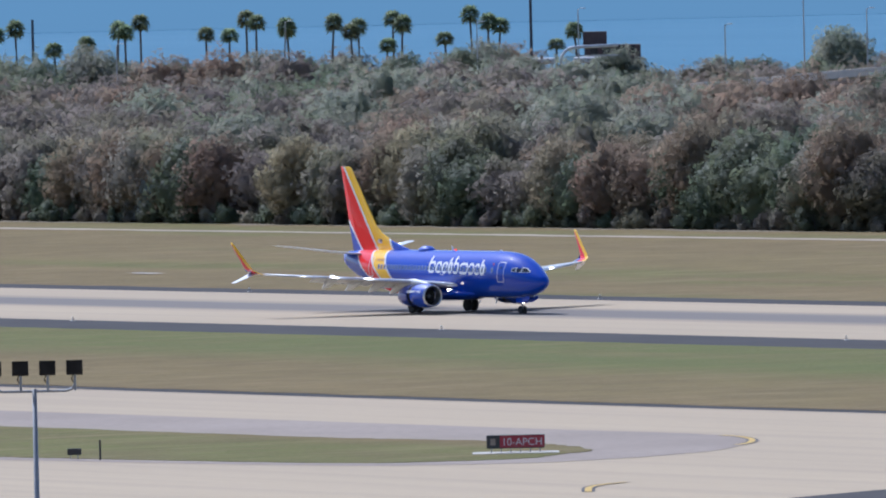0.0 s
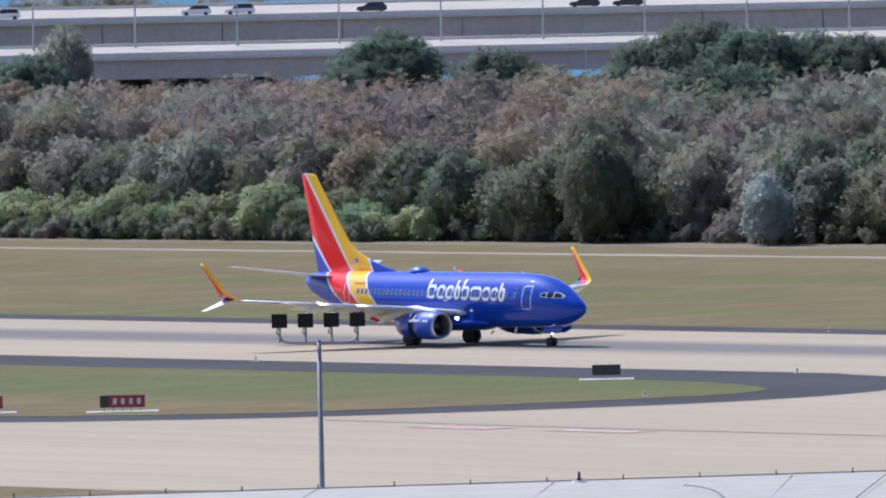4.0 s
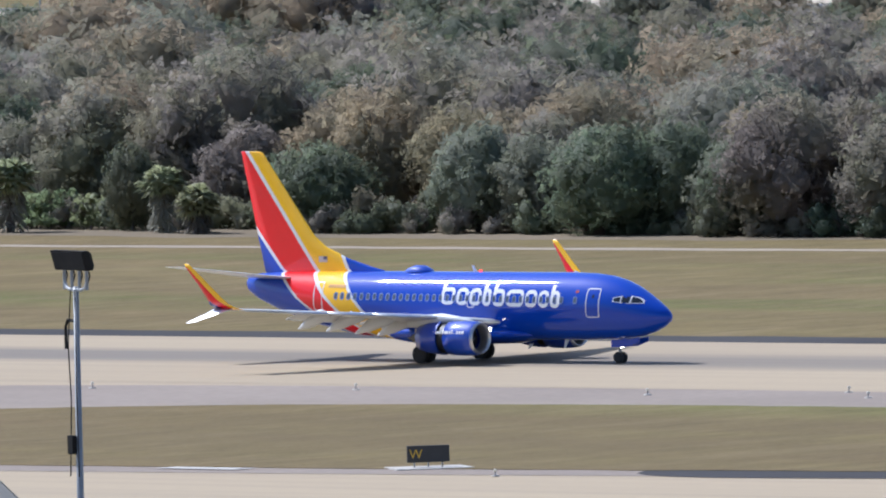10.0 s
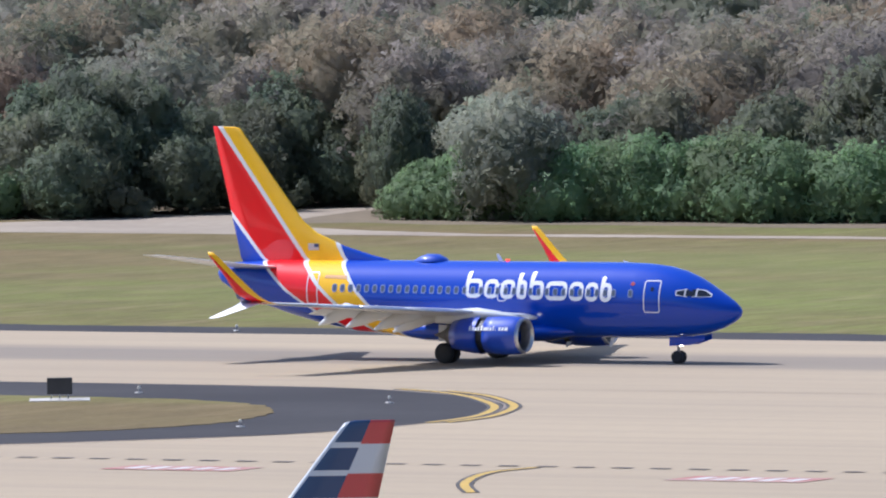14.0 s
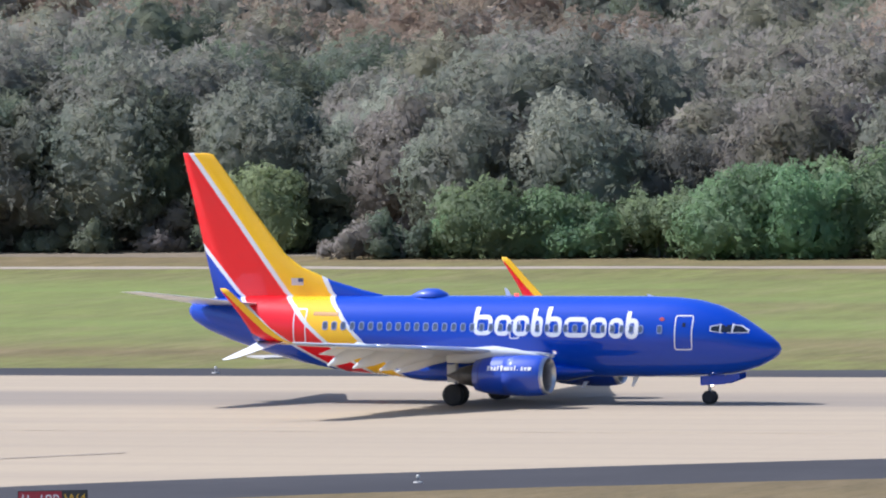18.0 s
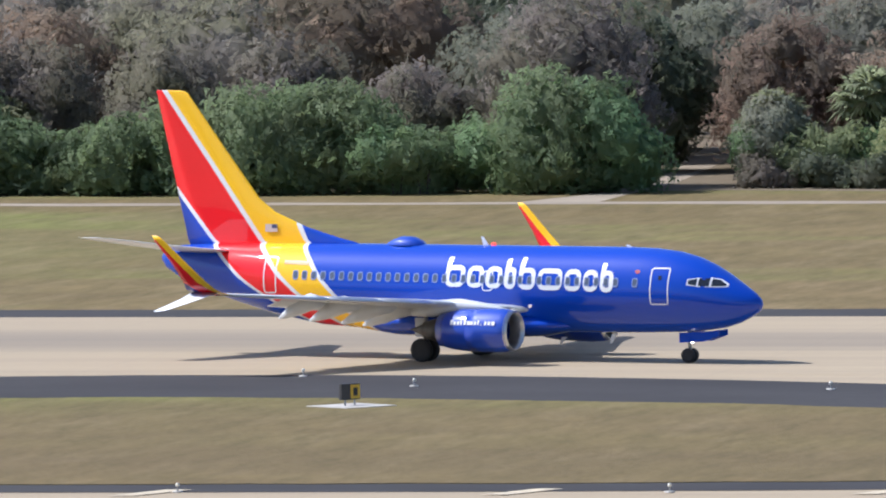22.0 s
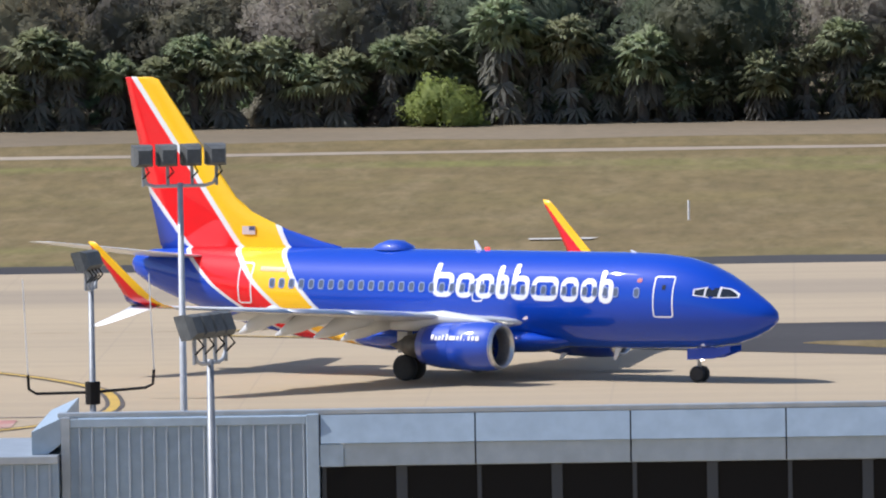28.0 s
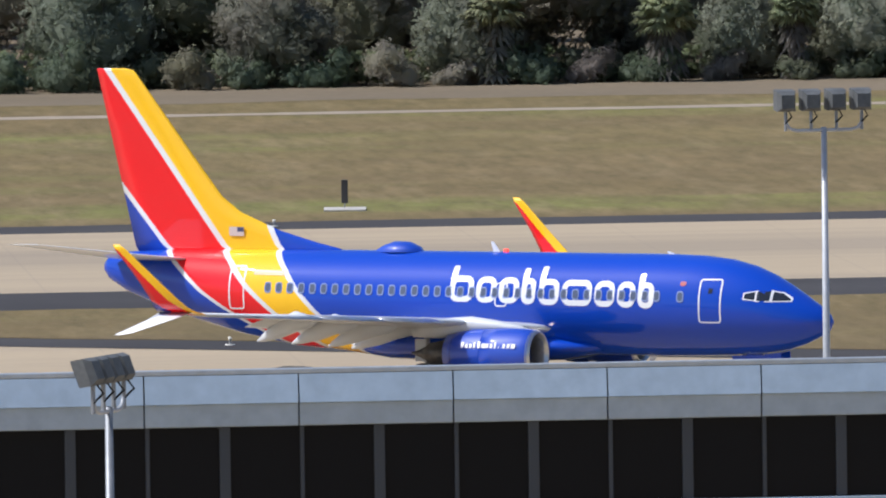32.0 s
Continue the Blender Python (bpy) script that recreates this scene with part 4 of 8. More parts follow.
def lobes_of(width, low, high, count=17, big=1.0):
    """The billows of a crown, from its top to its skirt: centre and radius of each."""
    cz = low + (high - low) * 0.42
    turn = rng.random() * 6.28
    core = min(width * 0.33, (high - low) * 0.40)
    out = [(np.array([0.0, 0.0, cz]), core)]
    for k in range(count):
        u = 1.0 - (k + 0.35) / count * (1.6 if low > 0 else 1.95)
        a = turn + 2.39996 * k + rng.normal() * 0.25
        r = width * big * (0.135 + 0.095 * rng.random())
        ring = math.sqrt(max(0.0, 1 - u * u)) * (width / 2 - r * 0.8) * (0.86 + 0.2 * rng.random())
        rise = (high - cz - r * 0.85) * (0.86 + 0.16 * rng.random()) if u > 0 else cz - low - r * 0.7
        out.append((np.array([ring * math.cos(a), ring * math.sin(a), max(cz + u * rise, r * 0.5)]), r))
    return out


def waves_of(scales):
    """Ripples that make a crown's surface uneven: wave vectors, phases, heights."""
    k, ph, am = [], [], []
    for length, height, count in scales:
        k.append(unit(rng.normal(size=(count, 3))) * (2 * math.pi / length) * (0.8 + 0.5 * rng.random((count, 1))))
        ph.append(rng.random(count) * 6.28)
        am.append(np.full(count, height))
    return np.concatenate(k), np.concatenate(ph), np.concatenate(am)


def ripple(p, d, waves):
    """Height of the ripples at p, and the outward direction d tilted by them."""
    k, ph, am = waves
    arg = p @ k.T + ph
    g = (am * np.cos(arg)) @ k
    g = g - d * np.sum(g * d, axis=-1, keepdims=True)
    return (am * np.sin(arg)).sum(-1), unit(d - 0.85 * g)


def cloud(lobes, n, size, aspect=0.6, out=0.6, shell=0.35, squash=0.9, grain=(8, 4), fill=0.74, twigs=0.0, thin=0.3, scales=((3.4, 0.15, 7), (1.5, 0.075, 9), (0.7, 0.03, 8))):
    """A crown: uneven soft billows of dense growth, covered with loose leaves and, where it is bare, thin shoots."""
    sq = np.array([1, 1, squash])
    waves = waves_of(scales)
    cs, rs = np.array([c for c, _ in lobes]), np.array([r for _, r in lobes])
    mid = (cs * rs[:, None]).sum(0) / rs.sum() - np.array([0, 0, 1.0])
    across, rise = grain
    e = np.linspace(-1.0, math.pi / 2 - 0.12, rise + 1)[:, None]
    faces, ways = [], []
    for k, (c, r) in enumerate(lobes):
        t = rng.random() * 6.28 + 2 * math.pi * (np.arange(across)[None] + 0.5 * (np.arange(rise + 1)[:, None] % 2)) / across
        d = np.stack([np.cos(t) * np.cos(e), np.sin(t) * np.cos(e), np.sin(e) + 0 * t], -1)
        d = unit(d + rng.normal(size=d.shape) * 0.07)
        f, nrm = ripple(c + d * r * sq, d, waves)
        p = c + d * ((r + f * 0.8) * fill)[..., None] * sq
        p[..., 2] = np.maximum(p[..., 2], 0.03)
        nrm = unit(nrm + 0.9 * unit(p - mid) + rng.normal(size=p.shape) * 0.25)
        i, q = np.meshgrid(np.arange(rise), np.arange(across), indexing="ij")
        z = (q + 1) % across
        odd = (i % 2 == 1)[..., None]
        for one, two, three in (((i, q), (i, z), (i + 1, np.where(odd[..., 0], z, q))), ((np.where(odd[..., 0], i, i), np.where(odd[..., 0], q, z)), (i + 1, z), (i + 1, q))):
            faces.append(np.stack([p[one], p[two], p[three]], 2).reshape(-1, 3, 3))
            ways.append(np.stack([nrm[one], nrm[two], nrm[three]], 2).reshape(-1, 3, 3))
        top = p[rise].mean(0) + np.array([0, 0, r * 0.06])
        ring = np.arange(across)
        faces.append(np.stack([p[rise], p[rise][(ring + 1) % across], np.repeat(top[None], across, 0)], 1))
        ways.append(np.stack([nrm[rise], nrm[rise][(ring + 1) % across], np.repeat(np.array([[0, 0, 1.0]]), across, 0)], 1))
    faces, ways = np.concatenate(faces), np.concatenate(ways)
    own = np.repeat(np.arange(len(lobes)), across * (rise * 2 + 1))
    far = np.linalg.norm((faces.mean(1)[:, None] - cs[None]) / sq, axis=2) / (rs[None] * fill)
    far[np.arange(len(own)), own] = 9.0
    keep = far.min(1) > 0.86
    faces, ways = faces[keep], ways[keep]
    m = n * 3
    pick = rng.choice(len(lobes), m, p=rs ** 2 / (rs ** 2).sum())
    d = unit(rng.normal(size=(m, 3)) + np.array([0, 0, 0.3]))
    c, r = cs[pick], rs[pick]
    f, nrm = ripple(c + d * r[:, None] * sq, d, waves)
    p = c + d * ((r + f) * (1.16 - shell * rng.random(m)))[:, None] * sq
    gap = np.linalg.norm((p[:, None] - cs[None]) / sq, axis=2) / rs[None]
    gap[np.arange(m), pick] = 9.0
    keep = np.nonzero((p[:, 2] > 0.05) & (gap.min(1) > 0.84))[0][:n]
    p, d, nrm = p[keep], d[keep], nrm[keep]
    m = len(keep)
    leaves = leaf_quads(p, unit(nrm * out + rng.normal(size=(m, 3)) * (1 - out) * 0.6), np.full(m, size), np.full(m, aspect))
    if twigs:
        # thin shoots that point outwards and up
        way = unit(d * 0.7 + np.array([0, 0, 0.5]) + rng.normal(size=(m, 3)) * 0.5)
        side = unit(np.cross(way, rng.normal(size=(m, 3)))) * (0.05 * (0.7 + 0.6 * rng.random(m)))[:, None]
        long = (size * 2.6 * (0.5 + 0.9 * rng.random(m)))[:, None]
        shoots = np.stack([p - side - way * long * 0.5, p + side - way * long * 0.4, p + way * long * 0.5], 1)
        leaves = np.where((rng.random(m) < twigs)[:, None, None], shoots, leaves)
    soft_way = unit(nrm + 0.9 * unit(p - mid) + rng.normal(size=(m, 3)) * 0.32)
    return np.concatenate([leaves, faces]), np.concatenate([np.repeat(soft_way[:, None], 3, 1), ways]), np.repeat([1.0, 0.0], [m, len(faces)])


def limbs(bm, height, spread, count, r0):
    top = height * 0.55
    tube(bm, [(0, 0, -0.1), (0.1, 0.05, top * 0.5), (0.05, 0.2, top)], [r0, r0 * 0.75, r0 * 0.5], 7)
    for k in range(count):
        a = 2 * math.pi * k / count + rng.random()
        z0 = top * (0.35 + 0.6 * rng.random())
        e = spread * (0.5 + 0.5 * rng.random())
        z1 = z0 + (height - z0) * (0.45 + 0.45 * rng.random())
        mid = (0.5 * e * math.cos(a + 0.2), 0.5 * e * math.sin(a + 0.2), z0 + (z1 - z0) * 0.45)
        tip = (e * math.cos(a), e * math.sin(a), z1)
        tube(bm, [(0.05, 0.1, z0), mid, tip], [r0 * 0.45, r0 * 0.3, r0 * 0.1], 5, False)
        for q in range(2):
            b = a + rng.normal() * 0.7
            tube(bm, [mid, (mid[0] + e * 0.5 * math.cos(b), mid[1] + e * 0.5 * math.sin(b), mid[2] + 0.3 * height * rng.random() + 0.6)], [r0 * 0.2, r0 * 0.06], 4, False)
    return bm


def tree_kind(name, leaf, width, height, n, size, low=0.0, label="", bare=0.0, count=17, squash=0.95, big=1.35):
    """A tree: trunk with limbs, and a crown of billows covered with leaves or shoots."""
    t = empty(name, pose(0, -900, -400), label, "tree")
    part("trunk", limbs(bmesh.new(), height * 0.9, width * 0.40, 8, 0.16 + height * 0.012), BARK, t)
    faces, ways, loose = cloud(lobes_of(width, height * low, height, count, big), n, size, squash=squash, twigs=bare, fill=0.60 if bare else 0.66, shell=0.60)
    ob = new("crown", quads("crown", faces, leaf, ways, loose))
    ob.parent = t
    return t


def shrub_kind(name, leaf, width, height, count, n, size, label, aspect=0.6, shell=0.45):
    """A shrub: several stems and a mass of leaves down to the ground."""
    t = empty(name, pose(0, -900, -400), label, "shrub")
    lobes = []
    for k in range(count):
        r = height * (0.24 + 0.12 * rng.random())
        u = rng.random() if k % 2 else 0.0
        side = (k + 0.5) / count - 0.5 + rng.normal() * 0.04
        lobes.append((np.array([side * (width - r), (rng.random() - 0.5) * 1.8 - (0.6 if u < 0.3 else 0), r * 0.8 + (height - 1.85 * r) * u]), r))
    for k in range(4):
        bm = bmesh.new()
        a = 1.57 * k + rng.random()
        tube(bm, [(0.25 * math.cos(a), 0.2 * math.sin(a), -0.1), (0.5 * math.cos(a), 0.4 * math.sin(a), height * 0.35), (width * 0.25 * math.cos(a), 0.9 * math.sin(a), height * 0.75)], [0.07, 0.055, 0.02], 5)
        part("stem", bm, BARK, t)
    faces, ways, loose = cloud(lobes, n, size, aspect, 0.7, shell, 1.0, (8, 4), 0.70, 0.3 if leaf is BARE_TWIG else 0.0)
    ob = new("foliage", quads("foliage", faces, leaf, ways, loose))
    ob.parent = t
    return t


def fan_frond(base, direction, length, leaflets, droop, width, reach=0.62):
    """A fan leaf: a stalk and leaflets that spread from its end."""
    d = unit(np.array(direction, float))
    side = unit(np.cross(d, [0, 0, 1.0]) + 1e-4)
    up = np.cross(side, d)
    hub = np.array(base) + d * length * 0.45 + np.array([0, 0, -droop * length * 0.12])
    out = [np.stack([base - side * 0.025, base + side * 0.025, hub + side * 0.02, hub - side * 0.02])]
    for k in range(leaflets):
        a = (k / (leaflets - 1) - 0.5) * 3.7
        way = d * math.cos(a) + side * math.sin(a) + up * (0.15 - 0.25 * abs(math.sin(a)))
        way = unit(way)
        ln = length * reach * (0.75 + 0.25 * math.cos(a))
        tip = hub + way * ln + np.array([0, 0, -droop * ln * (0.35 + 0.3 * rng.random())])
        mid = hub + way * ln * 0.55
        q = unit(np.cross(way, up + rng.normal(size=3) * 0.3)) * width
        out.append(np.stack([hub - q * 0.3, mid - q, tip, mid + q]))
    return out


def palm_kind(height, fronds, label, skirt=60, leaf=1.5, name="cabbage_palm"):
    t = empty(name, pose(0, -900, -400), label, "palm")
    lean = rng.normal() * 0.25
    bm = bmesh.new()
    zs = np.linspace(0, height, 9)
    tube(bm, [(lean * (z / height) ** 2, 0, z - 0.1) for z in zs], [0.24 - 0.05 * (z / height) + (0.05 if k % 2 else 0) for k, z in enumerate(zs)], 8)
    part("trunk", bm, BARK, t)
    top = np.array([lean, 0, height - 0.15])
    out = []
    for k in range(fronds):
        a = k * 2.4 + rng.random() * 0.5
        el = -0.7 + 2.1 * (k + 0.5) / fronds
        d = (math.cos(a) * math.cos(el), math.sin(a) * math.cos(el), math.sin(el))
        out += fan_frond(top, d, leaf * (0.85 + 0.35 * rng.random()), 15, 0.5 + 0.5 * rng.random(), 0.10, 0.42)
    out = np.array(out)
    head, ways, _ = cloud([(top + np.array([0, 0, 0.05]), leaf * 0.6)], 10, 0.1, squash=0.85, grain=(9, 5), fill=0.8, scales=((1.2, 0.10, 6),))
    out = np.concatenate([out, head[:, [0, 1, 2, 2]]])
    ways = np.concatenate([unit(unit(out[:-len(head)] - top + np.array([0, 0, 0.5])) + rng.normal(size=(len(out) - len(head), 1, 3)) * 0.3), ways[:, [0, 1, 2, 2]]])
    ob = new("crown", quads("crown", out, PALM_FROND, ways))
    ob.parent = t
    if skirt:
        out = []
        for k in range(skirt // 7):
            sink = (height - 1.2) * rng.random() ** 2.2
            a = rng.random() * 6.28
            d = (math.cos(a) * 0.55, math.sin(a) * 0.55, -0.85)
            out += fan_frond(top - np.array([0, 0, 0.2 + sink]), d, leaf * 0.95, 8, 0.5, 0.11, 0.55)
        ob = new("dead_fronds", quads("dead_fronds", np.array(out), DEAD_FROND))
        ob.parent = t
        tagged(ob, "dull grey-brown drooping dead fronds")
    return t


BARES = [tree_kind("bare_tree", BARE_TWIG, w, h, 2700, 0.36, 0.0, "leafless grey-brown tree at the wood's edge", 0.2, c) for w, h, c in ((9.5, 10.5, 14), (8.5, 9.2, 12), (11.0, 11.5, 16), (8.0, 8.2, 11))]
RUSTS = [tree_kind("rusty_tree", RUST_LEAF, w, h, 2700, 0.36, 0.0, "tree with thin rusty brown leaves", 0.25, 13) for w, h in ((9.0, 10.0), (10.0, 11.0))]
OAKS = [tree_kind("oak_tree", OAK_LEAF, w, h, 2600, 0.36, 0.0, "dense dark green evergreen oak", 0.0, 14) for w, h in ((9.5, 8.6), (8.5, 9.8), (10.5, 10.0))]
OLIVES = [tree_kind("olive_green_tree", OLIVE_LEAF, w, h, 2600, 0.36, 0.0, "dull olive green tree at the wood's edge", 0.0, 13) for w, h in ((9.5, 9.6), (8.5, 8.4), (10.5, 11.0))]
PINES = [tree_kind("pine_tree", PINE_LEAF, w, h, 2800, 0.42, 0.30, "tall blue-green tree with a spreading crown", 0.0, 24, big=0.95) for w, h in ((13.5, 15.0), (12.5, 13.5))]
HEDGES = [shrub_kind("green_shrub", HEDGE_LEAF, w, h, c, 2000, 0.29, "dense fresh green shrub along the wood's edge") for w, h, c in ((8.0, 5.6, 12), (7.0, 6.4, 11), (8.0, 7.0, 12), (6.0, 4.6, 10))]
LIMES = [shrub_kind("yellow_green_shrub", LIME_LEAF, 4.2, 3.4, 8, 1500, 0.15, "bright yellow-green round shrub")]
GREYS = [shrub_kind("grey_green_shrub", GREY_LEAF, w, h, c, 2000, 0.28, "soft grey-green shrub of uneven height") for w, h, c in ((8.0, 5.0, 12), (6.5, 6.2, 11), (7.0, 3.8, 11))]
BLOSSOMS = [tree_kind("blossoming_tree", PALE_LEAF, 6.4, 7.4, 2000, 0.19, 0.0, "pale blossoming round tree above the hedge")]
DUNS = [shrub_kind("brown_shrub", BARE_TWIG, 5.5, 3.6, 9, 1000, 0.25, "leafless grey-brown shrub by the verge", 0.45, 0.5), shrub_kind("dark_shrub", OAK_LEAF, 6.0, 3.8, 10, 1000, 0.26, "low dark green leafy shrub")]
PALMS = [palm_kind(h, f, "cabbage palm with drooping fan leaves", s, l) for h, f, s, l in ((4.7, 60, 200, 2.2), (3.9, 56, 200, 2.2), (5.5, 60, 200, 2.1), (3.1, 48, 160, 2.2))]


def palmetto_kind():
    out = []
    for k in range(150):
        p = np.array([(rng.random() - 0.5) * 6.5, (rng.random() - 0.5) * 3.0, 0.05 + 2.9 * rng.random() ** 1.5])
        a = rng.random() * 6.28
        out += fan_frond(p, (math.cos(a) * 0.7, math.sin(a) * 0.7, 0.75), 1.0, 10, 0.25, 0.10)
    t = empty("saw_palmetto", pose(0, -900, -400), "clump of green saw palmetto with stiff fans", "shrub")
    out = np.array(out)
    ob = new("foliage", quads("foliage", out, FROND, unit(unit(out - np.array([0, 1.0, -0.5])) + rng.normal(size=(len(out), 1, 3)) * 0.2)))
    ob.parent = t
    for k in range(5):
        a = (k - 2) * 1.2
        part("stem", tube(bmesh.new(), [(a, 0.4 * rng.normal(), -0.05), (a + 0.3, 0.2, 0.5), (a + 0.5, 0.0, 1.3)], [0.11, 0.1, 0.06], 6), BARK, t)
    return t


PALMETTOS = [palmetto_kind(), palmetto_kind()]
SEEDS = BARES + RUSTS + OAKS + OLIVES + PINES + HEDGES + LIMES + GREYS + BLOSSOMS + DUNS + PALMS + PALMETTOS
USED = {}


def plant(kinds, x, y, scale=1.0, group=""):
    k = kinds[int(rng.integers(len(kinds)))]
    m = pose(x, y, 0.0, 0, 0, float(rng.random() * 360 if k not in HEDGES + GREYS + PALMETTOS else rng.normal() * 12 + (180 if rng.random() < 0.5 else 0)))
    s = scale * (0.88 + 0.26 * rng.random())
    c = k if k.name not in USED else copy_thing(k, m)
    USED[k.name] = True
    broad = 1.12 if k in PALMS else 1.0
    c.matrix_basis = m @ Matrix.Diagonal((s * broad, s * broad, s * (0.93 + 0.14 * rng.random()) * (0.9 if k in PALMS else 1.0), 1))
    if group:
        tagged(c, group=group)
    return c


# the wood's edge: stretches along the airfield, with what grows there (front line, then the line behind)
EDGE = (
    (-1345, -1130, BARES + RUSTS + OAKS, BARES + RUSTS + BARES, 0.95, 787),
    (-1130, -1095, BARES + OAKS, BARES + RUSTS, 0.9, 787),
    (-1095, -962, GREYS + GREYS + HEDGES[3:], BARES + OLIVES + RUSTS + OAKS, 0.86, 789),
    (-962, -935, OAKS + HEDGES[:1], BARES + RUSTS + OAKS, 0.9, 793),
    (-935, -880, BARES + OAKS + DUNS + OLIVES[:2], BARES + RUSTS + OAKS, 0.85, 795),
    (-880, -806, PALMETTOS, BARES + BARES + RUSTS, 0.9, 795),
    (-806, -722, BARES + DUNS[:1] + OLIVES[:2], BARES + BARES + OLIVES, 0.9, 796),
    (-722, -640, PALMETTOS + DUNS, BARES + BARES + RUSTS, 0.85, 796),
    (-640, -596, OAKS[:1] + OLIVES[:2] + DUNS, BARES + RUSTS, 0.9, 792),
    (-596, -548, BARES + DUNS + OLIVES[:1] + OAKS[:1], RUSTS + BARES + OLIVES + OAKS, 0.9, 789),
    (-548, -500, DUNS[1:] + OLIVES[1:2] + PALMETTOS, BARES + OAKS + OLIVES + RUSTS, 0.85, 790),
    (-500, -468, HEDGES[3:] + OAKS[:1] + DUNS[1:], BARES + OAKS + RUSTS, 0.9, 787),
    (-468, -452, OAKS + DUNS[1:], BARES + OAKS, 0.9, 818),
    (-446, -440, HEDGES[1:3], OAKS + OLIVES, 0.8, 789),
    (-440, -396, HEDGES + OLIVES[:1], BARES + OAKS, 0.85, 788),
    (-396, -368, DUNS[:1] + DUNS + PALMETTOS[:1], BARES + BARES + OAKS, 0.9, 792),
    (-368, -345, PALMETTOS, BARES + OLIVES, 1.25, 792),
    (-345, -300, OLIVES + OLIVES + DUNS[:1], OLIVES + BARES, 0.98, 790),
    (-300, -294, DUNS, OLIVES + BARES, 0.9, 780),
    (-294, -280, HEDGES, OLIVES + OAKS + BARES, 0.72, 778),
    (-280, -262, HEDGES, OLIVES + OAKS + BARES, 0.92, 778),
    (-262, -160, HEDGES, BARES + BARES + OLIVES, 1.02, 778),
    (-152, -136, GREYS + HEDGES[3:], BARES + RUSTS, 0.85, 787),
    (-136, -70, RUSTS + BARES + DUNS + OLIVES[1:2], RUSTS + OLIVES + BARES + OAKS[:1], 0.86, 787),
    (-70, 10, DUNS[1:] + PALMETTOS, BARES + OLIVES, 0.62, 808),
    (10, 125, OLIVES + DUNS + PALMETTOS, BARES + OLIVES, 0.72, 803),
)
for x0, x1, front, second, size, y0 in EDGE:
    x = x0 + 2.0
    while x < x1:
        plant(front, x + rng.normal() * 0.6, y0 + 3.0 + rng.random() * 2.5, size, "wood's edge")
        x += (3.0 if front == HEDGES else 3.7 if front[0] in HEDGES + GREYS + PALMETTOS + DUNS else 5.6) * size * (0.85 + 0.3 * rng.random())
    x = x0 + 1.5
    while x < x1 and front[0] not in HEDGES + PALMETTOS:
        plant(DUNS, x, y0 + 0.6 + rng.random() * 1.2, 0.5 + 0.3 * rng.random(), "wood's edge")
        x += 3.6 * (0.8 + 0.5 * rng.random())
    x = x0 + 1.0
    while x < x1:
        plant(second, x + rng.normal() * 0.8, y0 + 9.5 + rng.random() * 4.0, 1.0, "wood's edge")
        x += 8.2 * (0.85 + 0.3 * rng.random())
# low growth that closes the foot of the leafless stretches
for x0, x1, y in ((-396, -345, 798.0), (-150, -70, 795.5), (-590, -550, 797.0), (-930, -885, 803.0)):
    x = x0
    while x < x1:
        plant(DUNS, x, y + rng.random() * 1.5, 1.1, "wood's edge")
        x += 4.6 * (0.85 + 0.3 * rng.random())
# palms that stand out along the edge
for x, y, s in ((-913, 794, 1.1), (-939, 795, 1.2), (-817, 792, 1.15), (-780, 793, 1.2), (-768, 797, 1.0), (-719, 795, 1.0), (-712, 794, 1.05), (-681, 791, 1.2), (-667, 792, 1.1), (-652, 793, 1.1), (-647, 791, 1.1),
                (-547, 791, 1.15), (-539, 792, 1.0), (-522, 790, 1.05), (-515, 790, 1.1), (-510, 790, 1.15), (-497, 792, 1.0), (-493, 794, 1.05), (-486, 793, 1.0), (-478, 793, 1.2), (-374, 796, 1.0),
                (-228, 787, 1.5), (-224, 786, 1.25), (-226, 790, 1.2), (-199, 787, 1.25), (-211, 788, 1.3), (-151, 793, 1.1), (-145, 794, 1.25), (-63, 803, 1.0), (70, 804, 0.95), (81, 804, 1.1), (89, 805, 0.85), (18, 806, 1.2), (14, 808, 1.1)):
    plant(PALMS, x, y, s, "edge palms")
x = -59.0
while x < 11.0:
    plant(PALMS, x, 805.5 + rng.random() * 2.0, 0.84 + 0.30 * rng.random(), "row of palms")
    x += 1.9 + rng.random() * 1.1
plant(LIMES, -21.7, 803.5, 0.95)
for x, y, s in ((-164.2, 784.5, 0.72), (-162.6, 786.5, 0.5)):
    plant(HEDGES[3:], x, y, s, "wood's edge")
# dark growth along the track that leads into the wood
for x, y in ((-471.5, 788.5), (-469.3, 793.0), (-467.6, 798.0), (-466.2, 803.0), (-464.8, 808.0), (-463.4, 813.0), (-461.0, 834.0), (-458.5, 836.0), (-455.5, 834.0)):
    plant(DUNS[1:] + OAKS[:1], x, y, 0.62 if y < 820 else 1.0, "wood's edge")
    plant(OAKS, x - 3.0, y + 7.0, 0.9, "wood's edge")
plant(BLOSSOMS, -1069.0, 799.8, 1.0)
for k in SEEDS:
    if k.name not in USED:
        k.matrix_basis = pose(-1000.0 + 7.0 * len(USED), 830, 0)
        USED[k.name] = True

# trees that stand out in the wood: kinds, place, height, width
def feature(kinds, x, y, high, wide):
    t = plant(kinds, x, y, 1.0, "wood's edge")
    box_ = [v.co for c in t.children if c.name.startswith(("crown", "foliage")) for v in c.data.vertices]
    top, out = max(c.z for c in box_), 2 * max(abs(c.x) for c in box_)
    t.matrix_basis = pose(x, y, 0.0, 0, 0, float(rng.random() * 360)) @ Matrix.Diagonal((wide / out, wide / out, high / top, 1))
    return t


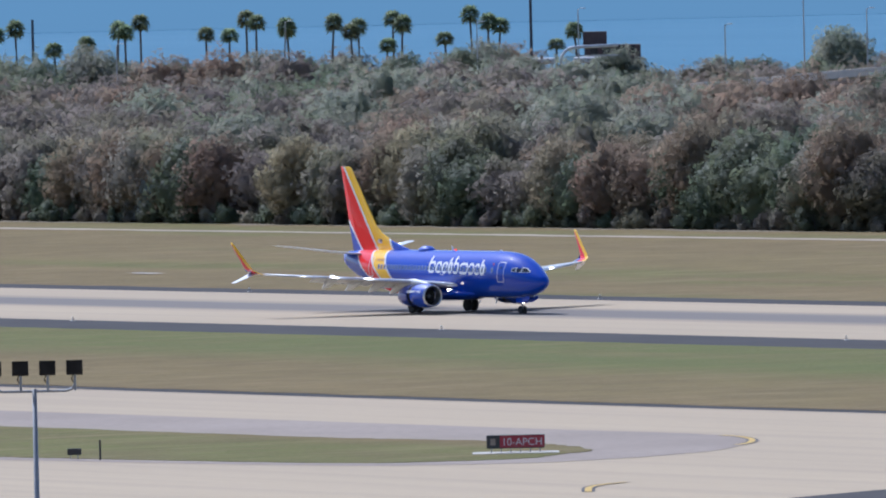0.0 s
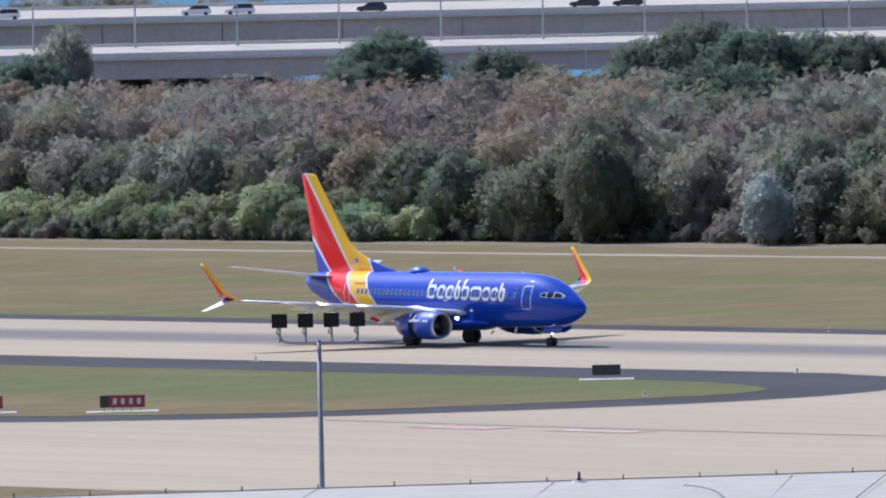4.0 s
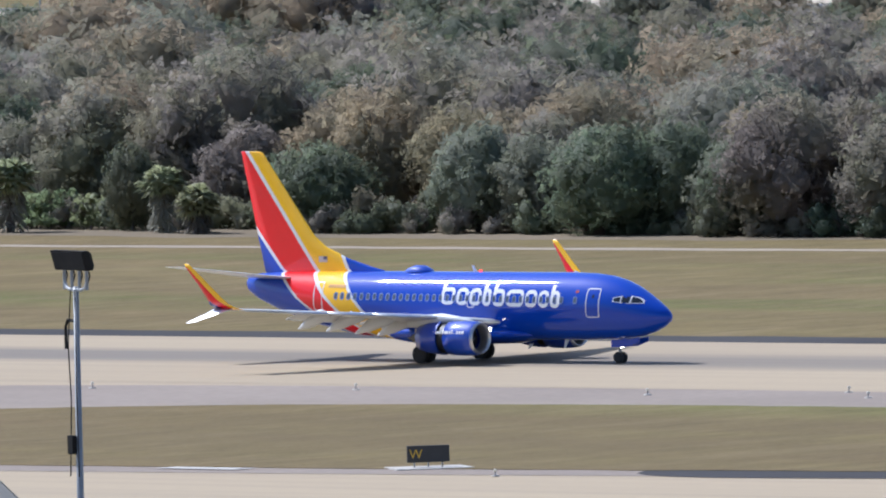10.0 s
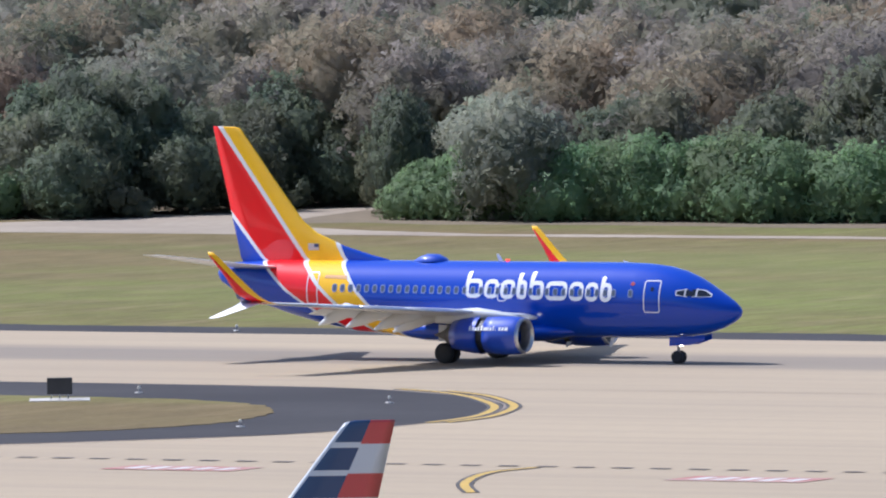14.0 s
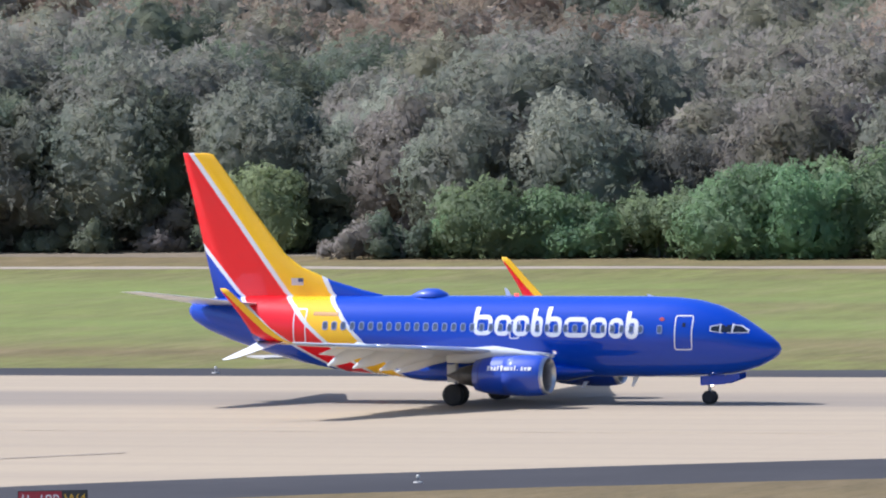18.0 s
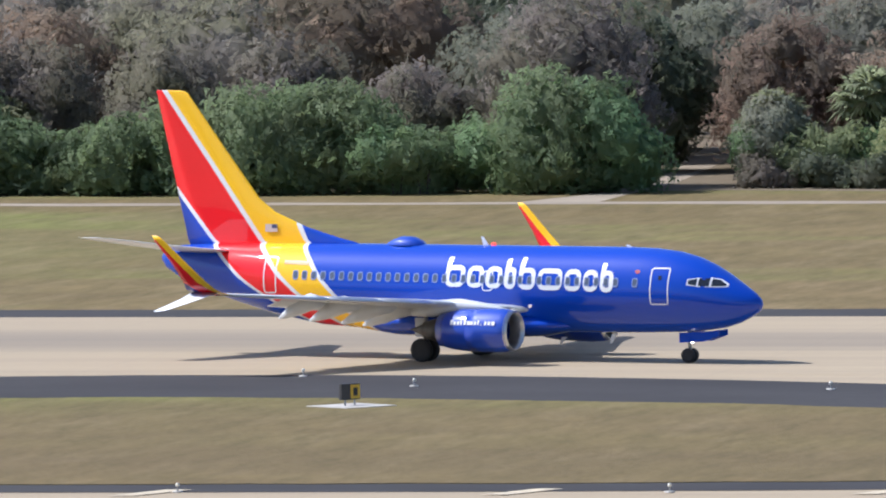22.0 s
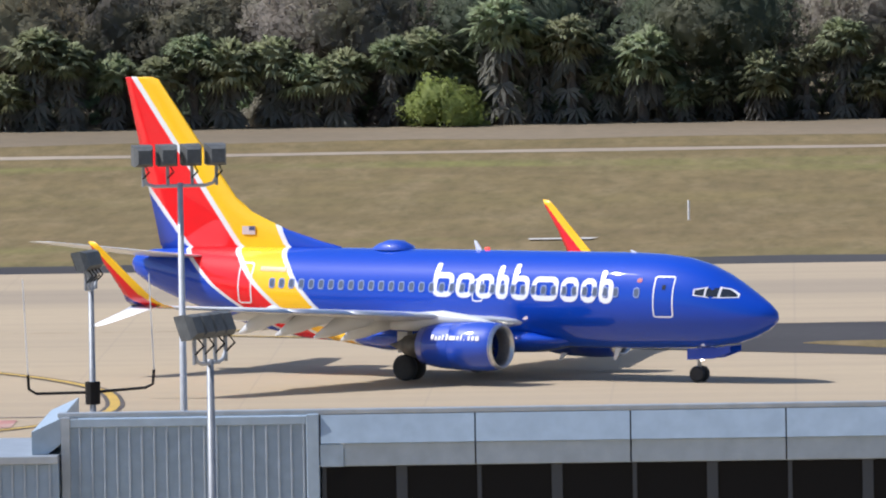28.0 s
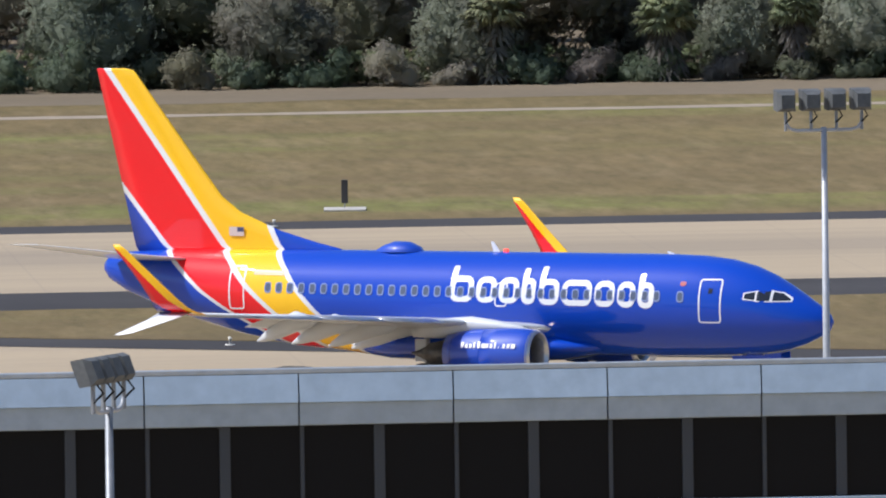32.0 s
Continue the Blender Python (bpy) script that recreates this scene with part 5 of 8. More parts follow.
for kinds, x, y, high, wide in (
        (OAKS, -1176.5, 793, 10.4, 13.5), (OAKS, -1236.0, 797, 10.0, 12.0), (RUSTS, -1262.0, 796, 9.0, 9.0), (RUSTS, -1215.0, 799, 10.5, 11.0), (BLOSSOMS, -1284.8, 788.5, 7.0, 4.4),
        (OAKS, -935.4, 793, 11.2, 9.5), (BLOSSOMS, -908.7, 791, 7.8, 6.5), (RUSTS, -1306.5, 1092.6, 12.0, 22.0), (PINES, -1126.0, 970.4, 13.0, 13.0), (OAKS, -1037.9, 1032.4, 13.0, 11.0),
        (OLIVES, -773.9, 898.0, 12.0, 11.0), (BARES, -698.0, 834.7, 12.8, 15.0), (RUSTS, -623.6, 812.0, 11.8, 16.0), (OAKS, -718.7, 794, 7.2, 4.6), (OAKS, -658.4, 797, 7.6, 5.6), (BARES, -742.0, 815, 11.5, 14.0),
        (OAKS, -607.1, 793, 9.3, 12.5), (PINES, -637.0, 923.8, 13.0, 9.5), (OLIVES, -536.1, 793, 7.2, 6.0), (PINES, -547.3, 859.1, 13.0, 10.0), (RUSTS, -573.0, 801, 10.5, 13.0),
        (OAKS, -448.5, 796, 9.6, 8.0), (GREYS, -496.0, 786.5, 4.4, 8.0), (HEDGES, -489.5, 786, 4.8, 8.0), (GREYS, -483.0, 786, 4.6, 8.0), (HEDGES, -477.5, 787, 4.2, 6.0), (OAKS, -473.0, 793, 9.0, 10.0), (OAKS, -479.0, 797, 10.0, 10.0), (OAKS, -461.0, 822, 12.0, 13.0), (OAKS, -432.0, 799, 9.5, 11.0),
        (OAKS, -330.6, 797, 12.5, 15.0), (OLIVES, -341.0, 796, 10.5, 11.0), (OAKS, -319.0, 797, 11.8, 13.0), (GREYS, -308.1, 790, 6.2, 8.6), (BARES, -353.0, 800, 11.0, 12.0), (BARES, -386.5, 792, 6.4, 8.0), (BARES, -372.0, 791, 5.6, 6.5),
        (OAKS, -236.4, 790, 9.4, 7.0), (OAKS, -225.2, 789, 9.8, 9.0), (OAKS, -211.6, 790, 8.9, 6.0), (OAKS, -228.3, 796, 12.0, 4.5), (OLIVES, -150.5, 791, 6.4, 7.0), (OAKS, -163.5, 812, 12.0, 12.0), (BARES, -128.0, 797, 10.5, 13.0), (BARES, -100.0, 798, 11.0, 14.0), (OAKS, -112.0, 794, 8.0, 8.0)):
    feature(kinds, x, y, high, wide)

# a fallen-back dead tree with bleached limbs
BLEACHED = surface("bleached_dead_wood", (0.46, 0.43, 0.40), (0.34, 0.31, 0.28), 0.8, 6.0, 0.9)
for x, y, turn in ((-129.5, 789.5, 20), (-103.5, 790.5, 160), (-92.0, 790.0, 60)):
    o = empty("dead_tree", pose(x, y, 0, 0, 0, turn), "bleached leafless dead tree among the undergrowth", "tree")
    bm = bmesh.new()
    tube(bm, [(0, 0, -0.1), (0.2, 0.1, 2.2), (0.6, 0.0, 4.4)], [0.17, 0.13, 0.09], 6)
    part("trunk", bm, BLEACHED, o)
    for k in range(7):
        bm = bmesh.new()
        a, z = k * 0.9 + rng.random(), 2.4 + 0.32 * k
        p = [(0.2 + 0.1 * k * 0.3, 0.05, z)]
        for q in range(3):
            p.append((p[-1][0] + (0.8 + 0.5 * rng.random()) * math.cos(a), p[-1][1] + 0.5 * math.sin(a), p[-1][2] + 0.35 + 0.6 * rng.random()))
            a += rng.normal() * 0.5
        tube(bm, p, [0.075, 0.06, 0.045, 0.02], 5)
        tube(bm, [p[2], (p[2][0] + 0.5 * math.cos(a + 1), p[2][1] + 0.3, p[2][2] + 0.8)], [0.04, 0.015], 4)
        part("limb", bm, BLEACHED, o)

# ---- the wood behind, too many to count ----
def depth_at(a):
    return float(np.interp(a, [-60, -57, -55, -53, -50, -47, -44.5, -42, -40, -38, -31, -24, -18, -10, 0, 8], [500, 500, 430, 380, 460, 480, 490, 490, 500, 520, 510, 470, 430, 300, 230, 220]))


def crest_at(a):
    """Degrees below the lookout's level to which the far trees reach."""
    return float(np.interp(a, [-60, -53.6, -53.35, -52.3, -51.6, -50, -48.5, -47.4, -46.4, -45.5, -44.2, -43.65, -43.35, -43.05, -42.6, -41.5, 8], [0.3, 0.3, 0.74, 0.76, 0.79, 0.76, 0.765, 0.795, 0.85, 0.80, 0.80, 0.94, 0.97, 0.955, 0.84, 0.3, 0.3]))


def far_wood():
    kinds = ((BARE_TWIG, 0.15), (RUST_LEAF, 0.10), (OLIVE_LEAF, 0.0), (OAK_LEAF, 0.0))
    protos = {}
    for i, (mat_, bare) in enumerate(kinds):
        for near, (count, use, n, size) in enumerate(((12, 9, 480, 0.56), (14, 11, 900, 0.48), (16, 14, 1700, 0.42))):
            protos[i, near] = [cloud(lobes_of(w, 2.0, h, count, 1.35)[:use], n, size, 0.6, 0.6, 0.6, 1.0, (7, 3), 0.62, bare, 0.35, ((3.6, 0.17, 7), (1.7, 0.085, 9))) for w, h in ((11.0, 10.5), (13.0, 12.0), (9.5, 9.5), (15.0, 11.5), (12.0, 11.0))]
    rows = (21, 34, 48, 65, 86, 111, 140, 174, 213, 257, 306, 362, 424, 492, 566, 648)
    sets = {}
    for off in rows:
        a = -59.5
        while a < 8.0:
            r0 = 797.0 / math.cos(radians(a))
            r = r0 + off / max(0.5, math.cos(radians(a))) * 0.9 + rng.normal() * 4.0
            if off < depth_at(a):
                x, y = r * math.sin(radians(a)), r * math.cos(radians(a))
                drift = noise.noise((x * 0.012, y * 0.012, 3.0))
                if -27 < a < -19.0 and drift < 0.25:
                    i = int(rng.choice(4, p=[0.27, 0.08, 0.44, 0.21]))
                elif drift > 0.28:
                    i = 1
                elif drift < -0.33:
                    i = int(2 + 2 * rng.random())
                else:
                    i = int(rng.choice(4, p=[0.62, 0.16, 0.12, 0.10]))
                p = protos[i, int(off < 120) + int(off < 50)][int(rng.integers(5))]
                s = 0.82 + 0.36 * rng.random() + 0.12 * noise.noise((x * 0.03, y * 0.03, 8.0))
                t = rng.random() * 6.28
                rot = np.array([[math.cos(t), math.sin(t), 0], [-math.sin(t), math.cos(t), 0], [0, 0, 1.0]])
                roof = (EYE[2] - r * math.tan(radians(crest_at(a)))) * (0.96 + 0.11 * rng.random())
                s = s * np.array([1.0, 1.0, min(1.0, max(0.45, roof / (s * p[0].reshape(-1, 3)[:, 2].max())))])
                sets.setdefault((i, int((a + 60) // 17)), []).append(((p[0] @ rot) * s + np.array([x, y, 0]), p[1] @ rot, p[2]))
            a += math.degrees(10.4 * (0.75 + 0.5 * rng.random()) / r)
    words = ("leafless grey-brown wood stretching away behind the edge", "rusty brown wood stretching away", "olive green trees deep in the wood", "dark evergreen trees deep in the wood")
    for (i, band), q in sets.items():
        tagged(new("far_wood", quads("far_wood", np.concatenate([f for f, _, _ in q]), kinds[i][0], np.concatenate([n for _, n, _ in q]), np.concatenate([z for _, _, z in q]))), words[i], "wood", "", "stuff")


far_wood()


# ---- bay, highway and what stands beyond the wood ----
def water_material():
    m, nt, b = nodes("bay_water")
    f = ramp(nt, noise_of(nt, 0.01, 5, stretch=(0.3, 1, 1)), [(0.35, 0.0), (0.7, 1.0)])
    nt.links.new(mixcol(nt, f, (0.068, 0.170, 0.245), (0.077, 0.184, 0.262)), b.inputs["Base Color"])
    b.inputs["Roughness"].default_value = 0.6
    b.inputs["Specular IOR Level"].default_value = 0.08
    bump(nt, b, noise_of(nt, 0.5, 4), 0.6, 0.3)
    return m


def at(turn, dist, z=0.0):
    """A place by its bearing from the lookout and its distance."""
    return (dist * math.sin(radians(turn)), dist * math.cos(radians(turn)), z)


HW = Vector(at(-50.0, 1.0))
HU = Vector((0.6428, 0.7660, 0.0))


def hw(d, s, z=0.0):
    p = HW * d + HU * s
    return (p.x, p.y, z)


sheet("water", [hw(2330, -3300)[:2], hw(2330, 1900)[:2], hw(4700, 1900)[:2], hw(4700, -3300)[:2]], 0.02, water_material(), "calm blue bay water")
# one concrete in two tones: sun and shade are put into the colours
DECK = surface("barrier_concrete_sunlit_tone", (0.84, 0.78, 0.70), (0.76, 0.70, 0.62), 0.1, 1.5, 0.85)
# the shade tone is also lifted for distance haze
GIRDER = surface("girder_concrete_shade_tone", (0.62, 0.57, 0.53), (0.56, 0.51, 0.47), 0.1, 1.2, 0.85)
ROADWAY = surface("bridge_roadway", (0.54, 0.47, 0.37), (0.47, 0.41, 0.33), 0.1, 1.5, 0.85)


def slab(bm, d0, d1, s0, s1, z0, z1):
    vs = [bm.verts.new(hw(d, s, z)) for z in (z0, z1) for d, s in ((d0, s0), (d1, s0), (d1, s1), (d0, s1))]
    for f in ((0, 1, 2, 3), (7, 6, 5, 4), (0, 4, 5, 1), (1, 5, 6, 2), (2, 6, 7, 3), (3, 7, 4, 0)):
        bm.faces.new([vs[k] for k in f])
    return bm


def banked(bm, d0, z0, d1, z1, s0, s1, thick):
    """A slab across the road's width whose far side stands higher."""
    vs = [bm.verts.new(hw(d, s, z)) for d, s, z in ((d0, s0, z0 - thick), (d1, s0, z1 - thick), (d1, s1, z1 - thick), (d0, s1, z0 - thick), (d0, s0, z0), (d1, s0, z1), (d1, s1, z1), (d0, s1, z0))]
    for f in ((0, 1, 2, 3), (7, 6, 5, 4), (0, 4, 5, 1), (1, 5, 6, 2), (2, 6, 7, 3), (3, 7, 4, 0)):
        bm.faces.new([vs[k] for k in f])
    return bm


def overpass(d, wide, z, s0, s1, deep, bank, label, pier_from):
    """A banked deck on girders: ledge, barriers, beams and piers."""
    o = empty("overpass", pose(0, 0, 0), label, "bridge")
    part("roadway", banked(bmesh.new(), d, z, d + wide, z + bank, s0, s1, 0.3), ROADWAY, o)
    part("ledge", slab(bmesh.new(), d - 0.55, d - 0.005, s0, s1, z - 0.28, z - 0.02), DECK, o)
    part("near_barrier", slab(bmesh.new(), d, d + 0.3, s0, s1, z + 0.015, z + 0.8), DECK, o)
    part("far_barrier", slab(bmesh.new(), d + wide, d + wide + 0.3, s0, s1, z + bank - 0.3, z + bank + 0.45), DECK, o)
    s = s0
    while s < s1:
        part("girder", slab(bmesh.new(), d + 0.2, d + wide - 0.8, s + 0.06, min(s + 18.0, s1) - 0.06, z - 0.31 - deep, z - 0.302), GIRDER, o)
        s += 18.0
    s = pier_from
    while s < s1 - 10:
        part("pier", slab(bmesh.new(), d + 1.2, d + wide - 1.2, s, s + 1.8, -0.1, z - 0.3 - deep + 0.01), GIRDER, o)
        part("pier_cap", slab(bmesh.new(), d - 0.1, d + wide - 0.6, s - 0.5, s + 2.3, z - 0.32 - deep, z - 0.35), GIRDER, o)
        s += 36.0
    return o


overpass(1850, 16.0, 10.9, -118, 52, 2.7, 1.55, "pale concrete highway overpass above the wood", -46)
down = empty("overpass_ramp", pose(0, 0, 0), "pale concrete road that comes down to the ground", "ramp")
FALL = ((52.0, 10.9), (80.0, 8.7), (120.0, 6.9), (165.0, 4.9), (210.0, 3.9), (300.0, 3.3), (620.0, 3.1))
# bridge roadway tone made paler on the ramp: sunlight put into the colour
SANDY = surface("sandy_roadway_sunlit_tone", (0.60, 0.51, 0.385), (0.52, 0.44, 0.33), 0.08, 1.5, 0.9)
LOW = [(s, z, z - 1.4 * min(1.0, (s - 52.0) / 24.0, max(0.3, (230.0 - s) / 110.0))) for s, z in FALL]
part("roadway", loft(bmesh.new(), [[hw(1850, s, n), hw(1866, s, z + 1.5), hw(1866, s, z + 1.2), hw(1850, s, n - 0.3)] for s, z, n in LOW]), SANDY, down)
part("ledge", loft(bmesh.new(), [[hw(1849.45, s, n - 0.02), hw(1849.99, s, n - 0.02), hw(1849.99, s, n - 0.28), hw(1849.45, s, n - 0.28)] for s, z, n in LOW]), DECK, down)
part("near_barrier", loft(bmesh.new(), [[hw(1850, s, n + 0.35), hw(1850.3, s, n + 0.35), hw(1850.3, s, n + 0.065), hw(1850, s, n + 0.015)] for s, z, n in LOW]), DECK, down)
part("far_barrier", loft(bmesh.new(), [[hw(1866, s, z + 1.95), hw(1866.3, s, z + 1.95), hw(1866.3, s, z + 1.1), hw(1866.005, s, z + 1.1)] for s, z, n in LOW]), DECK, down)
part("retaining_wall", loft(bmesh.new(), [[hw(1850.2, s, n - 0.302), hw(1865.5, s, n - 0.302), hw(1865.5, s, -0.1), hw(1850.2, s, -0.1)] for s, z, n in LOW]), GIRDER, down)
overpass(1934, 20.0, 15.35, -100, 260, 3.5, 1.9, "high concrete highway overpass with moving cars", -38)
tagged(part("embankment", banked(bmesh.new(), 1867, 3.2, 2010, 6.4, 205, 620, 3.3), GRASS), "green grass road embankment", "", "", "structure")

ramp_piece = empty("overpass_ramp", pose(0, 0, 0), "concrete ramp that leads down from the overpass", "ramp")
for s_a, z_a, s_b, z_b in ((-100, 15.35, -330, 0.35), (-330, 0.35, -960, 0.3)):
    bm = bmesh.new()
    loft(bm, [[hw(1934, s, z), hw(1951, s, z), hw(1951, s, max(-0.1, z - 0.8)), hw(1934, s, max(-0.1, z - 0.8))] for s, z in ((s_a, z_a), (s_b, z_b))])
    part("roadway", bm, ROADWAY, ramp_piece)
    for d in (1933.7, 1951.0):
        bm = bmesh.new()
        loft(bm, [[hw(d, s, z - 0.3), hw(d + 0.3, s, z - 0.3), hw(d + 0.3, s, z + 0.8), hw(d, s, z + 0.8)] for s, z in ((s_a, z_a), (s_b, z_b))])
        part("barrier", bm, DECK, ramp_piece)
for s in (-130, -165, -200, -235):
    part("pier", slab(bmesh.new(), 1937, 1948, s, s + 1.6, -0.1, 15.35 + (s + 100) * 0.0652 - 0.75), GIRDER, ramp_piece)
tagged(part("lower_road_bank", slab(bmesh.new(), 1849, 1864, -960, -118.5, -0.1, 1.2), ROADWAY), "concrete road at the foot of the overpass", "", "", "structure")

# the far bay, an added pale band under the sky; its daylight is emission
FAR_BAY_GLOW = glow("distant_bay_glow", (0.27, 0.52, 0.73), 0.55)
FAR_BAY_GLOW.node_tree.nodes["Principled BSDF"].inputs["Base Color"].default_value = (0, 0, 0, 1)
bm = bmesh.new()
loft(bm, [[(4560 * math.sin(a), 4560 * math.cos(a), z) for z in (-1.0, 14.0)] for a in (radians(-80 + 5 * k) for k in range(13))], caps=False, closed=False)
tagged(part("backdrop", bm, FAR_BAY_GLOW), "pale glowing band for the distant bay", "", "", "structure")

# dark trees behind the descending road
s, k = 66.0, 0
while s < 224.0:
    plant(OAKS + PINES[:1], *hw(1968 + 14 * (k % 2) + 6 * rng.random(), s)[:2], 1.25 + 0.3 * rng.random(), "trees behind the road")
    s, k = s + 4.6 * (0.8 + 0.4 * rng.random()), k + 1
for q in range(18):
    plant(OAKS + OLIVES, *hw(1985 + 10 * rng.random(), 252 + 9.0 * q)[:2], 1.2 + 0.3 * rng.random(), "trees behind the road")

# rusty loading boom beside the overpass
RUSTY = surface("rusty_orange_steel", (0.50, 0.27, 0.12), (0.36, 0.19, 0.10), 0.6, 4.0, 0.8, relief=0.2)
boom = empty("conveyor", pose(*hw(1870, 69), 0, 0, math.degrees(math.atan2(HU.y, HU.x))), "rusty orange conveyor boom on steel legs", "conveyor")
for z0, z1 in ((10.3, 14.1), (10.0, 12.3)):
    for y in (-0.9, 0.9):
        part("chord", tube(bmesh.new(), [(0, y, z0), (10.2, y, z1)], 0.17, 6), RUSTY, boom)
for k in range(9):
    for y in (-0.9, 0.9):
        a, b = k / 9, (k + 1) / 9
        part("brace", tube(bmesh.new(), [(10.2 * a, y, 10.3 + 3.8 * a), (10.2 * b, y, 10.0 + 2.3 * b), (10.2 * b, y, 10.3 + 3.8 * b)], 0.11, 5), RUSTY, boom)
part("belt", loft(bmesh.new(), [[(x, -0.75, z), (x, 0.75, z), (x, 0.75, z + d), (x, -0.75, z + d)] for x, z, d in ((0.1, 10.05, 0.2), (5.0, 11.3, 0.75), (10.1, 12.5, 1.3))]), RUSTY, boom)
part("head_box", box(bmesh.new(), 8.6, 11.3, -1.1, 1.1, 13.2, 14.6, 0.1), RUSTY, boom)
for x in (8.3, 10.4):
    for y in (-1.0, 1.0):
        part("leg", tube(bmesh.new(), [(x, y, -0.1), (x, y, 12.6)], 0.2, 6), RUSTY, boom)
part("foot_frame", tube(bmesh.new(), [(0.2, 0, -0.1), (0.2, 0, 10.2)], 0.25, 6), RUSTY, boom)
TAN = surface("tan_concrete_form", (0.58, 0.46, 0.28), (0.48, 0.38, 0.24), 0.5, 3.0, 0.85)
trestle = empty("trestle", pose(*hw(1846, 51.6), 0, 0, math.degrees(math.atan2(HU.y, HU.x))), "tan timber trestle before the overpass", "trestle")
part("cap", box(bmesh.new(), -1.3, 1.2, -0.8, 0.8, 10.7, 11.6, 0.08), TAN, trestle)
for x0, x1 in ((-0.9, -1.1), (0.7, 0.2)):
    part("post", tube(bmesh.new(), [(x1, 0, -0.1), (x0, 0, 10.75)], 0.32, 6), TAN, trestle)
for s, z in ((77.3, 9.9), (78.8, 9.7)):
    o = empty("road_sign", pose(*hw(1848.6, s), 0, 0, 50), "small dark road sign seen from behind", "sign", "road signs")
    part("post", tube(bmesh.new(), [(0, 0, -0.1), (0, 0, z)], 0.09, 6), SIGN_BACK, o)
    part("board", box(bmesh.new(), -0.5, 0.5, -0.16, -0.1, z - 1.3, z + 0.2, 0.03), SIGN_BACK, o)

LAMP_POST = surface("street_lamp_grey", (0.55, 0.56, 0.56), (0.45, 0.46, 0.46), 0.5, 3.0, 0.5, metal=0.3)


def street_lamp(p, h, arm):
    o = empty("street_lamp", pose(*p), "slim grey street lamp beside the highway", "street lamp", "highway lamps")
    part("pole", tube(bmesh.new(), [(0, 0, 0), (0, 0, h * 0.7), (0, 0, h)], [0.16, 0.12, 0.09], 8), LAMP_POST, o)
    part("arm", tube(bmesh.new(), [(0, 0, h - 0.1), (arm * 0.6, 0, h + 0.25), (arm, 0, h + 0.2)], 0.06, 6), LAMP_POST, o)
    part("lamp_head", box(bmesh.new(), arm - 0.1, arm + 0.6, -0.16, 0.16, h + 0.1, h + 0.28, 0.04), LENS, o)
    return o


for k in range(23):
    s = -145.2 + 14.72 * k + (1.4 * (k - 17) if k > 17 else 0)
    z = float(np.interp(s, [q for q, _ in FALL], [q for _, q in FALL])) + 1.2
    street_lamp(hw(1863.6, s, z), 8.2 + 0.5 * (k % 2), 1.4)
for a, d, h in ((-57.0, 2250, 17), (-56.55, 2240, 19), (-55.9, 2200, 16), (-55.55, 2210, 20), (-55.27, 2230, 18), (-54.9, 2260, 22), (-54.45, 2240, 19), (-53.9, 2120, 22), (-53.4, 2130, 19), (-53.1, 2140, 18), (-58.6, 2200, 15), (-57.85, 2230, 18),
                (-42.0, 1520, 15), (-40.7, 1530, 16), (-39.95, 1540, 16), (-42.4, 1500, 14), (-39.3, 1530, 14)):
    street_lamp(at(a, d), h, 1.6)
WOOD_POLE = surface("dark_utility_pole", (0.06, 0.07, 0.09), (0.08, 0.085, 0.10), 0.5, 3.0, 0.8)
for a, d, h in ((-56.76, 2300, 31), (-58.97, 2300, 19), (-54.35, 2280, 30), (-54.1, 2200, 27)):
    o = empty("utility_pole", pose(*at(a, d)), "tall dark utility pole by the bay", "pole")
    part("pole", tube(bmesh.new(), [(0, 0, -0.1), (0, 0, h)], [0.32, 0.22], 8), WOOD_POLE, o)

# overhead sign arms over the road behind the wood
for a, d, z in ((-39.2, 1560, 10.9), (-56.52, 2180, 13.0)):
    o = empty("sign_gantry", pose(*at(a, d), 0, 0, -a), "curved white steel sign gantry", "gantry")
    pts = [(-4.2, 0, 0)] + [(-4.2 + 2.4 * (1 - math.cos(t)), 0, z - 2.4 + 2.4 * math.sin(t)) for t in (0, 0.4, 0.8, 1.2, 1.57)] + [(5.5, 0, z + 0.2)]
    part("mast", tube(bmesh.new(), pts, 0.28, 10), surface("white_gantry_paint", (0.66, 0.68, 0.70), (0.55, 0.57, 0.6), 0.5, 3, 0.5), o, smooth=True)
    part("crossbar", box(bmesh.new(), -1.6, 5.4, -0.08, 0.08, z - 1.6, z - 1.35), LAMP_POST, o)

# low house by the bay
o = empty("bay_house", pose(*at(-56.40, 2300), 0, 0, 56), "brown flat-roofed house among palms", "house")
BROWN_WALL = surface("brown_wall", (0.12, 0.085, 0.085), (0.10, 0.07, 0.07), 0.3, 2.0, 0.8)
part("wall", box(bmesh.new(), -5, 5, -4, 4, -0.1, 12.2, 0.05), BROWN_WALL, o)
part("stair_tower", box(bmesh.new(), -5.2, -1.0, -3, 3, 12.1, 14.6, 0.05), BROWN_WALL, o)
for k in range(4):
    part("window", box(bmesh.new(), -4 + k * 2.2, -2.6 + k * 2.2, -4.06, -3.98, 10.6, 12.0, 0.02), PANE, o)
for a, s, lab in ((-56.5, 1.0, "white parked van by the bay"), (-56.75, 1.3, "white beach pavilion by the bay")):
    o = empty("pavilion", pose(*at(a, 2280), 0, 0, 56), lab, "pavilion")
    part("roof", box(bmesh.new(), -3 * s, 3 * s, -2, 2, 9.2, 10.3, 0.3), SIGN_WHITE, o)
    for q in (-2.5, 2.5):
        part("post", box(bmesh.new(), q * s - 0.15, q * s + 0.15, -0.15, 0.15, -0.1, 9.3), SIGN_WHITE, o)


